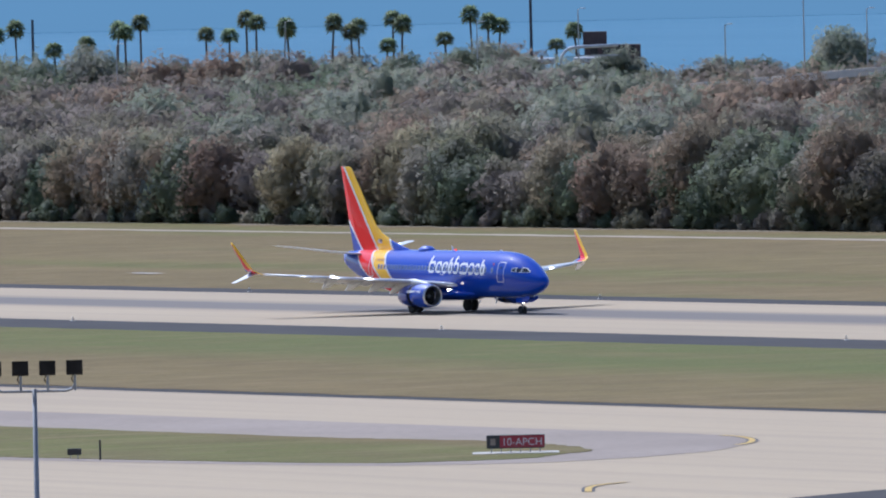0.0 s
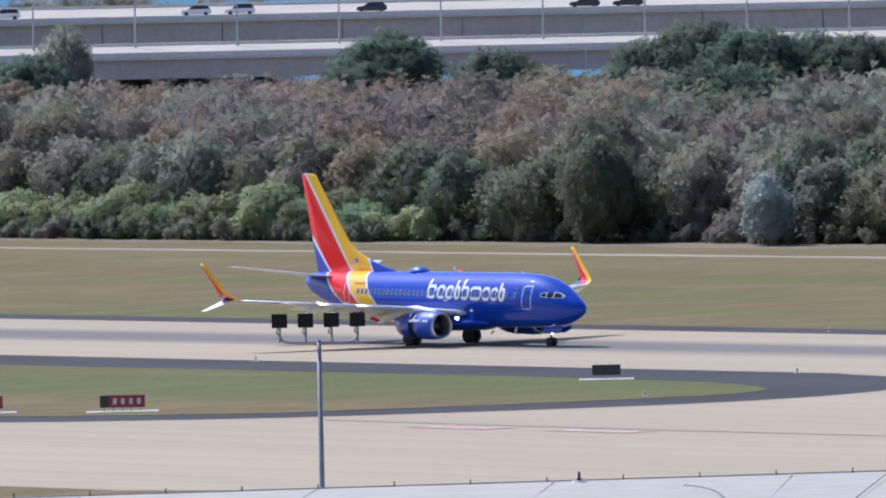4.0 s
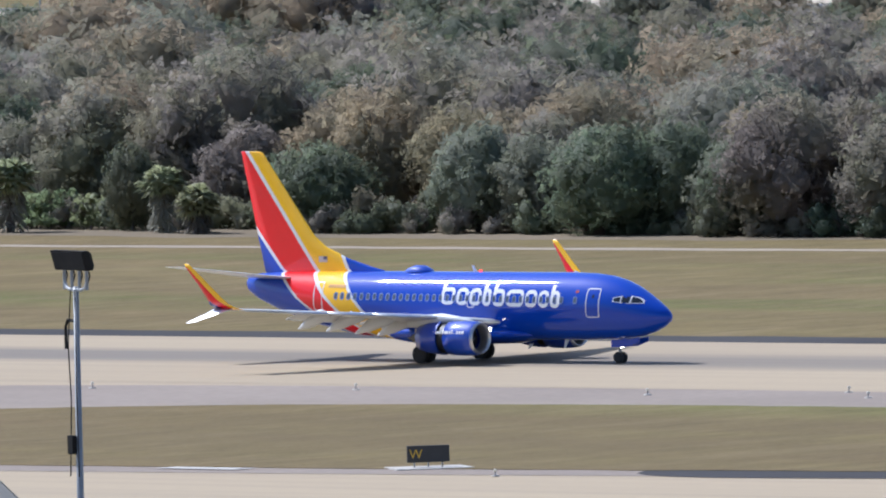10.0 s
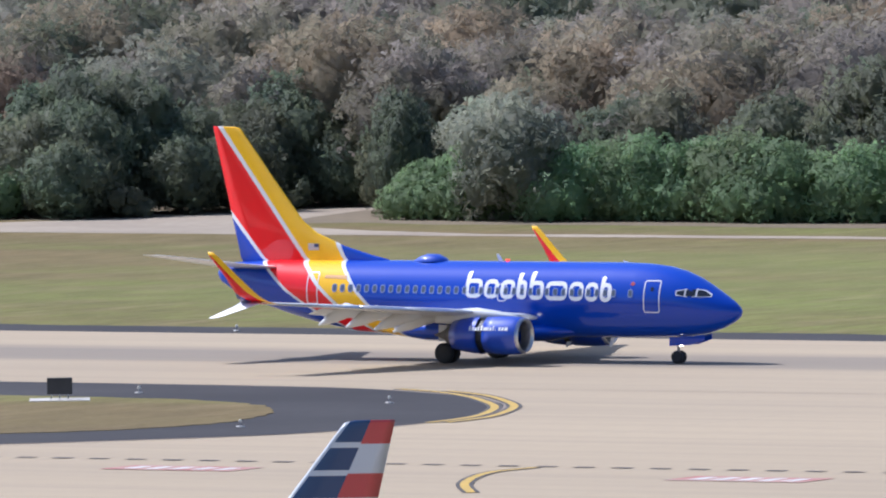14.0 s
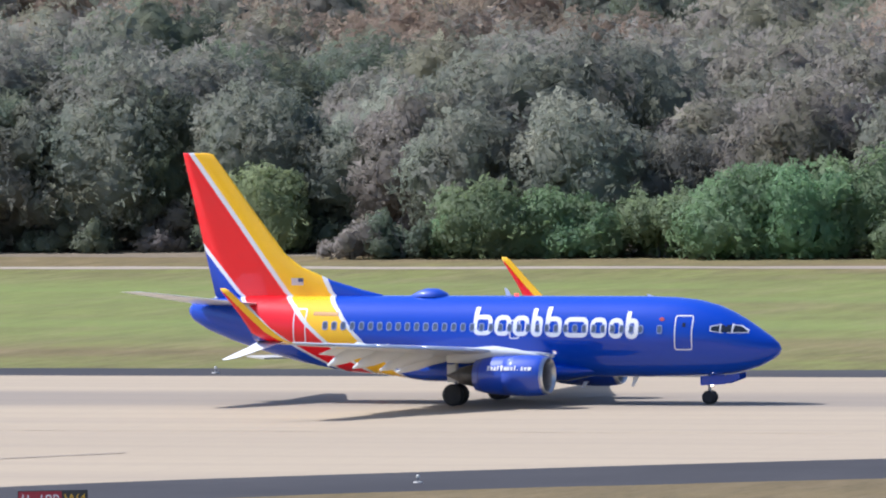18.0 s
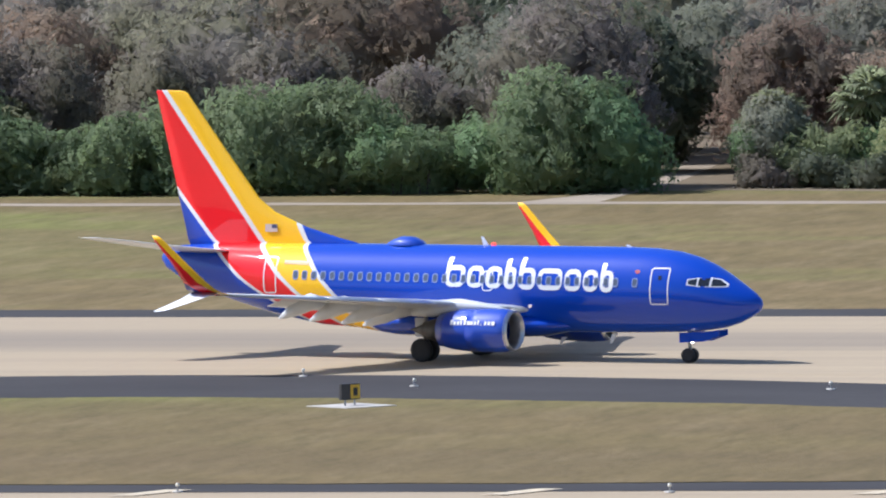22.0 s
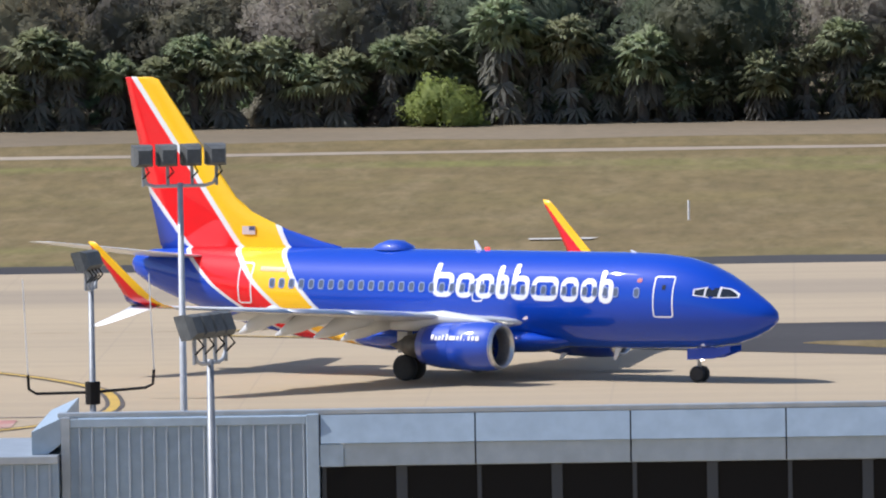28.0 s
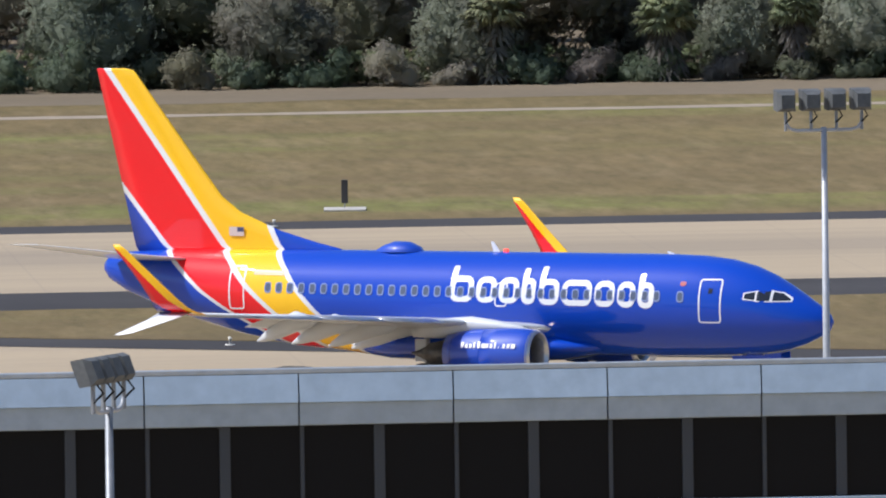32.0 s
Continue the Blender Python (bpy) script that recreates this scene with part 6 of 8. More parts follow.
def tall_palm(h):
    t = empty("fan_palm", pose(0, 0, 0), "tall slender fan palm against the bay", "palm", "bay palms")
    bend = rng.normal() * 0.5
    part("trunk", tube(bmesh.new(), [(bend * (k / 6) ** 2, 0, h * k / 6 - 0.1) for k in range(7)], [0.25 - 0.012 * k for k in range(7)], 7), BARK, t)
    out = []
    for k in range(40):
        a, el = k * 2.4, -0.9 + 2.2 * (k + 0.5) / 40
        out += fan_frond(np.array([bend, 0, h]), (math.cos(a) * math.cos(el), math.sin(a) * math.cos(el), math.sin(el)), 2.1, 8, 0.5, 0.16)
    ob = new("crown", quads("crown", np.array(out), FROND, unit(np.array(out) - np.array([bend, 0, h - 0.4]))))
    ob.parent = t
    return t


TALL = [tall_palm(17.0), tall_palm(15.5), tall_palm(18.5)]
first = set()
for a, z in ((-59.13, 17.1), (-59.04, 18.1), (-58.86, 14.2), (-58.72, 15.1), (-58.60, 17.4), (-58.56, 17.0), (-58.49, 18.6), (-58.20, 16.2), (-58.10, 16.1), (-58.02, 18.9), (-57.98, 18.2), (-57.86, 17.5), (-57.83, 17.0), (-57.65, 17.8), (-57.55, 16.1), (-57.52, 17.0),
             (-57.37, 18.3), (-57.34, 17.4), (-57.41, 13.6), (-57.13, 14.6), (-57.02, 18.8), (-56.95, 17.4), (-56.91, 16.6), (-56.55, 15.5), (-56.65, 13.0), (-54.93, 14.0), (-55.35, 12.0), (-55.1, 12.2)):
    i = int(rng.integers(3))
    m = pose(*at(a, 2290 + 30 * rng.random()), 0, 0, rng.random() * 360)
    s = (z - 0.6) / (17.0, 15.5, 18.5)[i]
    o = TALL[i] if i not in first else copy_thing(TALL[i], m)
    first.add(i)
    o.matrix_basis = m @ Matrix.Diagonal((1, 1, s, 1))

# single tall trees that rise over the wood
for a, d, h in ((-55.05, 1750, 15), (-54.8, 1760, 17), (-54.55, 1770, 18), (-54.3, 1780, 19), (-54.1, 1770, 19), (-53.85, 1760, 18.5), (-53.6, 1740, 18), (-53.45, 1760, 16.5), (-54.9, 1700, 13), (-54.5, 1700, 13.5), (-54.15, 1690, 14), (-53.75, 1680, 14), (-53.35, 1690, 13.5),
                (-52.22, 1730, 13.6), (-50.64, 1690, 16.4), (-50.75, 1660, 12.5), (-50.15, 1700, 13.5), (-49.45, 1640, 15), (-49.24, 1650, 17.2), (-49.0, 1640, 16.4), (-48.75, 1650, 15.5), (-48.55, 1640, 15), (-49.25, 1440, 14.2), (-49.1, 1450, 14),
                (-45.15, 1370, 13.8), (-45.3, 1360, 12), (-32.46, 1055, 12.6), (-32.6, 1045, 11.4), (-34.64, 1095, 13.5), (-36.0, 1120, 12.8), (-52.9, 1800, 13), (-52.75, 1790, 12.5)):
    t = copy_thing(PINES[int(rng.integers(2))], pose(*at(a, d)))
    s = h / max(v.co.z for c in t.children if c.name.startswith("crown") for v in c.data.vertices)
    t.matrix_basis = pose(*at(a, d), 0, 0, rng.random() * 360) @ Matrix.Diagonal((s * 1.1, s * 1.1, s, 1))
feature(OLIVES, *at(-52.06, 1738)[:2], 17.8, 11.5)
for a in np.arange(-41.4, -36.8, 0.22):
    plant(OAKS + OLIVES + BARES, *at(float(a) + 0.1 * rng.random(), 1500 + 60 * rng.random())[:2], 1.1 + 0.3 * rng.random(), "bay trees")
for a in np.arange(-59.4, -52.6, 0.2):
    plant(OAKS + OLIVES, *at(float(a) + 0.1 * rng.random(), 2230 + 40 * rng.random())[:2], 1.0 + 0.35 * rng.random(), "bay trees")
# trees between the two decks, and those behind the high one
for k in range(12):
    plant(OAKS + OAKS + OLIVES[2:], *at(-53.78 + 0.066 * k + 0.02 * rng.random(), 1893 + 16 * rng.random())[:2], 1.45 + 0.30 * rng.random(), "highway trees")
for a, h in ((-52.93, 0.95), (-52.86, 1.0), (-52.78, 0.85), (-53.24, 1.1), (-53.05, 1.05)):
    plant(OAKS + OLIVES, *at(a, 1890)[:2], h * 1.15, "highway trees")
for a, h in ((-53.42, 2.2), (-53.28, 1.9), (-52.97, 2.3), (-52.9, 2.1)):
    plant(PALMS, *at(a, 1886)[:2], h, "highway trees")
for k in range(18):
    plant(BARES + OAKS + OLIVES, *at(-54.45 + 0.092 * k, 2230 + 20 * rng.random())[:2], 1.30 + 0.3 * rng.random(), "highway trees")
for k in range(16):
    plant(OLIVES + RUSTS[:1], *at(-52.38 + 0.08 * k, 2225 + 20 * rng.random())[:2], 1.5 + 0.2 * rng.random(), "highway trees")


# ---- highway cars ----
def car(colour, tall, label):
    o = empty("car", pose(0, 0, 0), label, "car", "highway cars")
    body = bmesh.new()
    loft(body, [[(x, -w, z0), (x, w, z0), (x, w, z1), (x, -w, z1)] for x, w, z0, z1 in ((2.3, 0.7, 0.4, 0.7), (2.1, 0.86, 0.25, 0.85), (0.9, 0.9, 0.22, 1.0), (-1.9, 0.9, 0.22, 1.05), (-2.3, 0.82, 0.4, 0.95))])
    part("body", body, colour, o)
    cab = bmesh.new()
    loft(cab, [[(x0, -w, z), (x1, -w, z), (x1, w, z), (x0, w, z)] for z, x0, x1, w in ((0.98, -2.1, 1.2, 0.84), (1.3 + tall * 0.5, -1.9, 0.7, 0.76), (1.45 + tall, -1.7, 0.3, 0.68))])
    part("cabin", cab, PANE, o)
    part("roof", box(bmesh.new(), -1.72, 0.32, -0.68, 0.68, 1.44 + tall, 1.5 + tall, 0.02), colour, o)
    for x in (1.45, -1.45):
        for y in (-0.8, 0.8):
            wheel(o, x, y, 0.33, 0.33, 0.22)
    return o


CAR_WHITE, CAR_DARK, CAR_RED = paint("white_car_paint", (0.75, 0.75, 0.74), 0.25, 0.6), paint("dark_car_paint", (0.03, 0.035, 0.045), 0.25, 0.6), paint("red_car_paint", (0.5, 0.04, 0.04), 0.25, 0.6)
CARS = []
for s4, colour, tall, lab in ((-78.7, CAR_WHITE, 0.2, "white van on the overpass"), (-50.0, CAR_WHITE, 0.15, "white car on the overpass"), (-43.4, CAR_WHITE, 0.25, "white tall car on the overpass"), (-23.6, CAR_DARK, 0.0, "dark saloon car on the overpass"),
                              (8.4, CAR_DARK, 0.1, "dark car on the high overpass"), (14.9, CAR_DARK, 0.0, "black saloon on the overpass"), (62.0, CAR_DARK, 0.1, "dark grey car on the overpass"), (-130.0, CAR_WHITE, 0.2, "white minibus on the overpass")):
    CARS.append((car(colour, tall, lab), 1940.5, s4, -25.0, 15.97))
CARS.append((car(CAR_RED, 0.0, "red car on the lower overpass"), 1856.0, -104.0, 9.0, 11.5))
# cars on the descending road: place along it at the start, and speed
RAMP_CARS = [(car(CAR_DARK, 0.1, "dark car on the descending road"), 1857.0, 211.0, -20.0), (car(CAR_WHITE, 0.15, "white car on the descending road"), 1857.0, 23.2, 25.0), (car(CAR_WHITE, 0.3, "white van standing by the road"), 1860.0, 200.0, 0.0)]


# ---- terminal with the curved roof ----
ROOF_WHITE = surface("white_roof_membrane", (0.480, 0.438, 0.360), (0.455, 0.415, 0.342), 0.06, 0.8, 0.85, relief=0.05, spec=0.15)
WALL_GREY = surface("grey_metal_cladding", (0.37, 0.46, 0.54), (0.34, 0.42, 0.50), 0.3, 3.0, 0.45, metal=0.2, obj=True)
FASCIA = surface("pale_blue_grey_fascia", (0.43, 0.52, 0.60), (0.40, 0.485, 0.56), 0.3, 2.5, 0.4, metal=0.15, obj=True)
FASCIA_LOW = surface("dull_grey_fascia", (0.44, 0.495, 0.53), (0.41, 0.465, 0.495), 0.3, 2.5, 0.5, obj=True)
EDGE_METAL = surface("roof_edge_trim", (0.50, 0.53, 0.55), (0.43, 0.46, 0.48), 0.5, 3.0, 0.4, metal=0.4, obj=True)
RIB = surface("pale_seam", (0.48, 0.53, 0.57), (0.42, 0.47, 0.51), 0.5, 3.0, 0.45, obj=True)


def slim(d, s):
    """The roof narrows on one side towards its landward end."""
    return (d / 378.5) ** 1.04 if s > 0 else 1.0


def terminal():
    """A long low vault; its far rim runs across the view, its right-hand shoulder falls away."""
    o = empty("terminal", pose(0, 0, 0), "terminal building with a curved pale membrane roof", "terminal")
    c = radians(-46.3)
    n, u = np.array([math.sin(c), math.cos(c)]), np.array([math.cos(c), -math.sin(c)])
    prof = [(-46.0, 14.2), (-44.0, 15.4), (-40.0, 15.9), (-30.0, 16.02), (-15.0, 16.2), (0.0, 16.38), (20.0, 16.58), (32.6, 16.68), (35.6, 16.60), (37.3, 16.2), (38.8, 15.35), (40.1, 14.3), (41.15, 13.25), (42.4, 11.8), (43.4, 10.0), (44.0, 7.6)]
    deep = [(378.5, 0.0), (377.0, 0.0), (360.0, 0.02), (330.0, 0.0), (300.0, 0.0)]
    rows = [[(*(n * d + u * s * slim(d, s)), z + dz) for s, z in prof] for d, dz in deep]
    part("roof", loft(bmesh.new(), rows, caps=False, closed=False), ROOF_WHITE, o, smooth=True)
    rim = bmesh.new()
    tube(rim, [(*(n * 378.55 + u * s), z + 0.015) for s, z in prof], 0.03, 6)
    part("roof_rim", rim, ROOF_WHITE, o)
    bm = bmesh.new()
    loft(bm, [[(*(n * d + u * s * slim(d, s)), z) for s, z in ((-45.6, 0.0), (-45.6, 14.0), (43.2, 9.6), (43.2, 0.0))] for d in (378.2, 300.4)])
    part("wall", bm, WALL_GREY, o)
    # seams of the membrane
    for s in range(-38, 38, 7):
        z = float(np.interp(s, [p[0] for p in prof], [p[1] for p in prof]))
        part("roof_seam", tube(bmesh.new(), [(*(n * 378 + u * s), z + 0.012), (*(n * 301 + u * s * slim(301, s)), z + 0.006)], 0.012, 4), EDGE_METAL, o)
    # small pegs along the far rim
    for s in np.arange(-40, 37, 2.25):
        z = float(np.interp(s, [p[0] for p in prof], [p[1] for p in prof]))
        h = 0.16 if int(s * 4) % 3 == 0 else 0.05
        part("rim_peg", tube(bmesh.new(), [(*(n * 378.5 + u * s), z), (*(n * 378.5 + u * s), z + 0.1 + h)], 0.018, 5), DARK_STEEL, o)
    return o, n, u, prof


TERMINAL, TN, TU, TPROF = terminal()


def roof_z(s):
    return float(np.interp(s, [p[0] for p in TPROF], [p[1] for p in TPROF]))


def along_roof(x, y):
    s, d = float(np.dot(TU, (x, y))), float(np.dot(TN, (x, y)))
    return s / slim(d, s)


def roof_anchor(x, y):
    """A safety-line anchor: a disc, a short post and a folded bracket."""
    s = along_roof(x, y)
    o = empty("roof_anchor", pose(x, y, roof_z(s)), "small steel roof anchor on the membrane", "roof anchor", "roof anchors")
    part("base_plate", tube(bmesh.new(), [(0, 0, 0), (0, 0, 0.05)], [0.22, 0.2], 14), SIGN_WHITE, o)
    part("post", tube(bmesh.new(), [(0, 0, 0.04), (0, 0, 0.32)], [0.05, 0.035], 8), DARK_STEEL, o)
    for q in (-1, 1):
        part("bracket", tube(bmesh.new(), [(0, 0, 0.18), (q * 0.10, 0, 0.10), (q * 0.17, 0, 0.05)], 0.025, 6), STEEL, o)
    return o


for x, y in ((-264.8, 269.8), (-271.0, 263.6), (-224.2, 232.7), (-230.3, 227.7), (-219.1, 240.0), (-237.0, 272.9), (-215.5, 250.9), (-211.6, 246.7), (-284.0, 252.0), (-290.5, 245.3), (-246.0, 287.6), (-277.5, 256.0), (-213.6, 247.2), (-257.5, 276.5)):
    k = float(np.dot(TN, (x, y)))
    if k > 377.5:
        x, y = x * 377.5 / k, y * 377.5 / k
    roof_anchor(x, y)


def roof_cable(points):
    bm = bmesh.new()
    tube(bm, [(x, y, roof_z(along_roof(x, y)) + 0.10) for x, y in points], 0.012, 5)
    tagged(part("safety_line", bm, DARK_STEEL), "thin steel safety line on the roof", "cable")


def lerp_line(a, b, n=14):
    return [(a[0] + (b[0] - a[0]) * k / n, a[1] + (b[1] - a[1]) * k / n) for k in range(n + 1)]


for a, b in (((-246.0, 287.0), (-237.0, 272.9)), ((-237.0, 272.9), (-215.5, 250.9)), ((-284.0, 252.0), (-268.0, 236.0))):
    roof_cable(lerp_line(a, b))
roof_cable(((-282.4, 242.4), (-281.1, 241.9), (-278.3, 240.1), (-275.2, 237.7), (-271.5, 234.8)))


# ---- metal-clad pier building ----
def pier_building():
    o = empty("pier_building", pose(0, 0, 0), "blue-grey metal-clad building with a dark glazed gallery", "building")
    y, top = 305.0, 14.08
    part("roof", box(bmesh.new(), -17.5, 46.0, y + 0.25, y + 9.0, top - 1.2, top - 0.95), ROOF_WHITE, o)
    # clad end block with standing seams
    block = part("end_block", box(bmesh.new(), -17.2, -11.35, y + 0.06, y + 3.6, 0.0, top - 0.34), WALL_GREY, o)
    for k in range(20):
        x = -17.0 + k * 0.295
        part("seam", box(bmesh.new(), x, x + 0.045, y - 0.02, y + 0.065, 6.0, top - 0.33, 0.008), RIB, block)
    part("corner_post", box(bmesh.new(), -17.42, -17.2, y - 0.04, y + 0.3, 0, top - 0.1, 0.02), EDGE_METAL, block)
    part("corner_post", box(bmesh.new(), -11.6, -11.3, y - 0.04, y + 0.3, 0, top - 0.1, 0.02), FASCIA, block)
    part("top_band", box(bmesh.new(), -17.2, -11.6, y - 0.03, y + 0.06, top - 0.34, top - 0.14, 0.015), FASCIA, block)
    part("side_fascia", loft(bmesh.new(), [[(-17.42, y - 0.02, top - 0.12), (-18.1, y - 0.25, top - 0.42), (-18.1, y - 0.25, top - 1.25), (-17.42, y - 0.02, top - 0.72)], [(-17.42, y + 8, top - 0.12), (-18.1, y + 8, top - 0.42), (-18.1, y + 8, top - 1.25), (-17.42, y + 8, top - 0.72)]]), FASCIA, block)
    part("roof_edge", box(bmesh.new(), -17.5, 46.0, y + 0.085, y + 0.4, top - 0.12, top, 0.02), EDGE_METAL, o)
    # fascia panels: upper row proud, lower row set back
    x = -11.28
    while x < 46.0:
        part("fascia_panel", loft(bmesh.new(), [[(xx, y - 0.07, top - 0.80), (xx, y + 0.13, top - 0.80), (xx, y + 0.20, top - 0.125), (xx, y + 0.09, top - 0.125)] for xx in (x + 0.018, x + 3.68 - 0.018)]), FASCIA, o)
        part("soffit_panel", box(bmesh.new(), x + 0.018 + (0.55 if x < -11 else 0), x + 3.68 - 0.018, y + 0.02, y + 0.14, top - 1.34, top - 0.81, 0.012), FASCIA_LOW, o)
        part("joint_backing", loft(bmesh.new(), [[(xx, y + 0.06, top - 1.34), (xx, y + 0.16, top - 1.34), (xx, y + 0.24, top - 0.13), (xx, y + 0.19, top - 0.13)] for xx in (x - 0.05, x + 0.05)]), BLACK, o)
        x += 3.68
    part("end_bracket", box(bmesh.new(), -11.28, -10.72, y - 0.02, y + 0.12, top - 1.36, top - 0.82, 0.015), FASCIA, o)
    part("slab_edge", box(bmesh.new(), -11.3, 46.0, y + 0.14, y + 8.9, top - 1.36, top - 1.2), FASCIA_LOW, o)
    # gallery: dark glass set back, mullions, floor and back wall
    x, k = -11.2, 0
    while x < 45.0:
        part("glass_pane", box(bmesh.new(), x + 0.012, x + 1.828, y + 0.30, y + 0.32, top - 3.3, top - 1.37), GALLERY_GLASS, o)
        part("mullion", box(bmesh.new(), x - 0.05 - (0.08 if k % 2 else 0), x + 0.05 + (0.08 if k % 2 else 0), y + 0.22, y + 0.295, top - 3.3, top - 1.37, 0.01), MULLION, o)
        x += 1.84
        k += 1
    part("sill", box(bmesh.new(), -11.3, 46.0, y + 0.1, y + 0.5, top - 3.55, top - 3.3, 0.02), FASCIA, o)
    part("lower_wall", box(bmesh.new(), -11.3, 46.0, y + 0.2, y + 8.8, 0.0, top - 3.55), WALL_GREY, o)
    part("back_wall", box(bmesh.new(), -11.3, 46.0, y + 8.5, y + 8.9, top - 3.55, top - 1.36), FASCIA_LOW, o)
    # lower annex
    annex = part("annex", box(bmesh.new(), -23.2, -17.46, y - 0.6, y + 6.0, 0.0, 12.93), WALL_GREY, o)
    part("annex_trim", box(bmesh.new(), -23.4, -17.46, y - 0.75, y + 6.1, 12.93, 13.12, 0.02), EDGE_METAL, annex)
    part("annex_trim", loft(bmesh.new(), [[(-23.4, y - 0.75, 13.1), (-25.4, y - 0.9, 12.0), (-25.4, y - 0.9, 11.6), (-23.4, y - 0.75, 12.7)], [(-23.4, y + 6, 13.1), (-25.4, y + 6, 12.0), (-25.4, y + 6, 11.6), (-23.4, y + 6, 12.7)]]), FASCIA, annex)
    for k in range(19):
        x = -23.0 + k * 0.295
        part("seam", box(bmesh.new(), x, x + 0.045, y - 0.66, y - 0.595, 6.0, 12.92, 0.008), RIB, annex)
    return o


MULLION = paint("dark_mullion_paint", (0.045, 0.05, 0.056), 0.5)
GALLERY_GLASS = nodes("tinted_gallery_glass")[0]
_b = GALLERY_GLASS.node_tree.nodes["Principled BSDF"]
_b.inputs["Base Color"].default_value = (0.006, 0.007, 0.009, 1)
_b.inputs["Roughness"].default_value = 0.06
_b.inputs["Specular IOR Level"].default_value = 0.12
bump(GALLERY_GLASS.node_tree, _b, noise_of(GALLERY_GLASS.node_tree, 0.8, 3), 0.25, 0.05)
pier_building()


# ---- floodlight poles ----
def floodlight_pole(x, y, arm_z, yaw, dark=True, extra="", span=0.9, pitch=0.0, slim=1.0, broad=1.0, high=1.0):
    o = empty("floodlight_pole", pose(x, y, 0, 0, 0, yaw), "grey steel apron pole with four floodlights", "floodlight pole", "apron poles")
    part("pole", tube(bmesh.new(), [(0, 0, -0.1), (0, 0, arm_z * 0.6), (0, 0, arm_z + 0.08)], [0.14, 0.105, 0.075], 12), PALE_STEEL if span > 0.6 and not dark else STEEL, o, smooth=True)
    half = span * 1.5
    pts = [(-half, 0, arm_z + 0.5), (-half, 0, arm_z + 0.22), (-half + 0.1, 0, arm_z + 0.06), (-half + 0.3, 0, arm_z), (half - 0.3, 0, arm_z), (half - 0.1, 0, arm_z + 0.06), (half, 0, arm_z + 0.22), (half, 0, arm_z + 0.5)]
    part("cross_arm", tube(bmesh.new(), pts, 0.045, 8), STEEL if dark and not extra else PALE_STEEL, o, smooth=True)
    for k in range(4):
        hx = -half + span * k
        part("stem", tube(bmesh.new(), [(hx, 0, arm_z), (hx, 0, arm_z + 0.55)], 0.045, 7), STEEL, o)
        bm = bmesh.new()
        loft(bm, [[(hx - w * broad, yy * slim, z0), (hx + w * broad, yy * slim, z0), (hx + w * broad, yy * slim, z0 + (z1 - z0) * high), (hx - w * broad, yy * slim, z0 + (z1 - z0) * high)] for yy, w, z0, z1 in ((-0.26, 0.33, arm_z + 0.56, arm_z + 1.10), (0.06, 0.32, arm_z + 0.52, arm_z + 1.06), (0.24, 0.22, arm_z + 0.60, arm_z + 0.96))])
        turn_head = Matrix.Translation((0, 0, arm_z + 0.62)) @ Matrix.Rotation(radians(pitch), 4, "X") @ Matrix.Translation((0, 0, -arm_z - 0.62))
        bmesh.ops.transform(bm, matrix=turn_head, verts=bm.verts)
        head = part("floodlight", bm, DARK_STEEL if dark else GREY_HOUSING, o)
        lens = bmesh.new()
        loft(lens, [[(hx + q * 0.29 * broad, yy, arm_z + zz) for q, zz in ((-1, 0.6), (1, 0.6), (1, 0.6 + 0.46 * high), (-1, 0.6 + 0.46 * high))] for yy in (-0.262 * slim, -0.262 * slim - 0.018)])
        bmesh.ops.transform(lens, matrix=turn_head, verts=lens.verts)
        part("lens", lens, DARK_STEEL, head)
        part("yoke", tube(bmesh.new(), [(hx - 0.05, 0.06, arm_z + 0.55), (hx - 0.12, 0.16, arm_z + 0.38), (hx + 0.02, 0.02, arm_z + 0.2)], 0.025, 5), DARK_STEEL, head)
    if extra == "whips":
        z = arm_z - 2.75
        ca, sa = math.cos(radians(-yaw)), math.sin(radians(-yaw))
        arm = [(-1.72, z + 0.5), (-1.7, z + 0.12), (-1.5, z + 0.0), (0, z + 0.02), (1.4, z + 0.12), (1.6, z + 0.22), (1.64, z + 0.6)]
        part("whip_arm", tube(bmesh.new(), [(q * ca, q * sa, h) for q, h in arm], 0.04, 7), DARK_STEEL, o)
        for q, zz in ((-1.72, z + 0.45), (1.64, z + 0.55)):
            part("whip", tube(bmesh.new(), [(q * ca, q * sa, zz), ((q - 0.1) * ca, (q - 0.1) * sa, zz + 2.6)], 0.018, 5), SIGN_WHITE, o)
        part("collar", tube(bmesh.new(), [(0, 0, z - 0.3), (0, 0, z + 0.3)], [0.2, 0.2], 10), DARK_STEEL, o)
    if extra == "cables":
        for q in (0.2, -0.24):
            part("cable", tube(bmesh.new(), [(q * 0.5, -0.1, arm_z), (q, -0.14, arm_z - 1.5), (q * 0.7, -0.12, arm_z - 3.0), (q * 1.1, -0.14, arm_z - 5.0)], 0.02, 4), DARK_STEEL, o)
        part("bracket_arm", tube(bmesh.new(), [(0, 0, arm_z - 0.85), (-0.5, 0, arm_z - 0.82), (-0.62, 0, arm_z - 1.0), (-0.62, 0, arm_z - 1.6)], 0.045, 6), DARK_STEEL, o)
        part("junction_box", box(bmesh.new(), -0.28, 0.02, -0.22, -0.08, arm_z - 4.4, arm_z - 3.9, 0.02), DARK_STEEL, o)
    return o


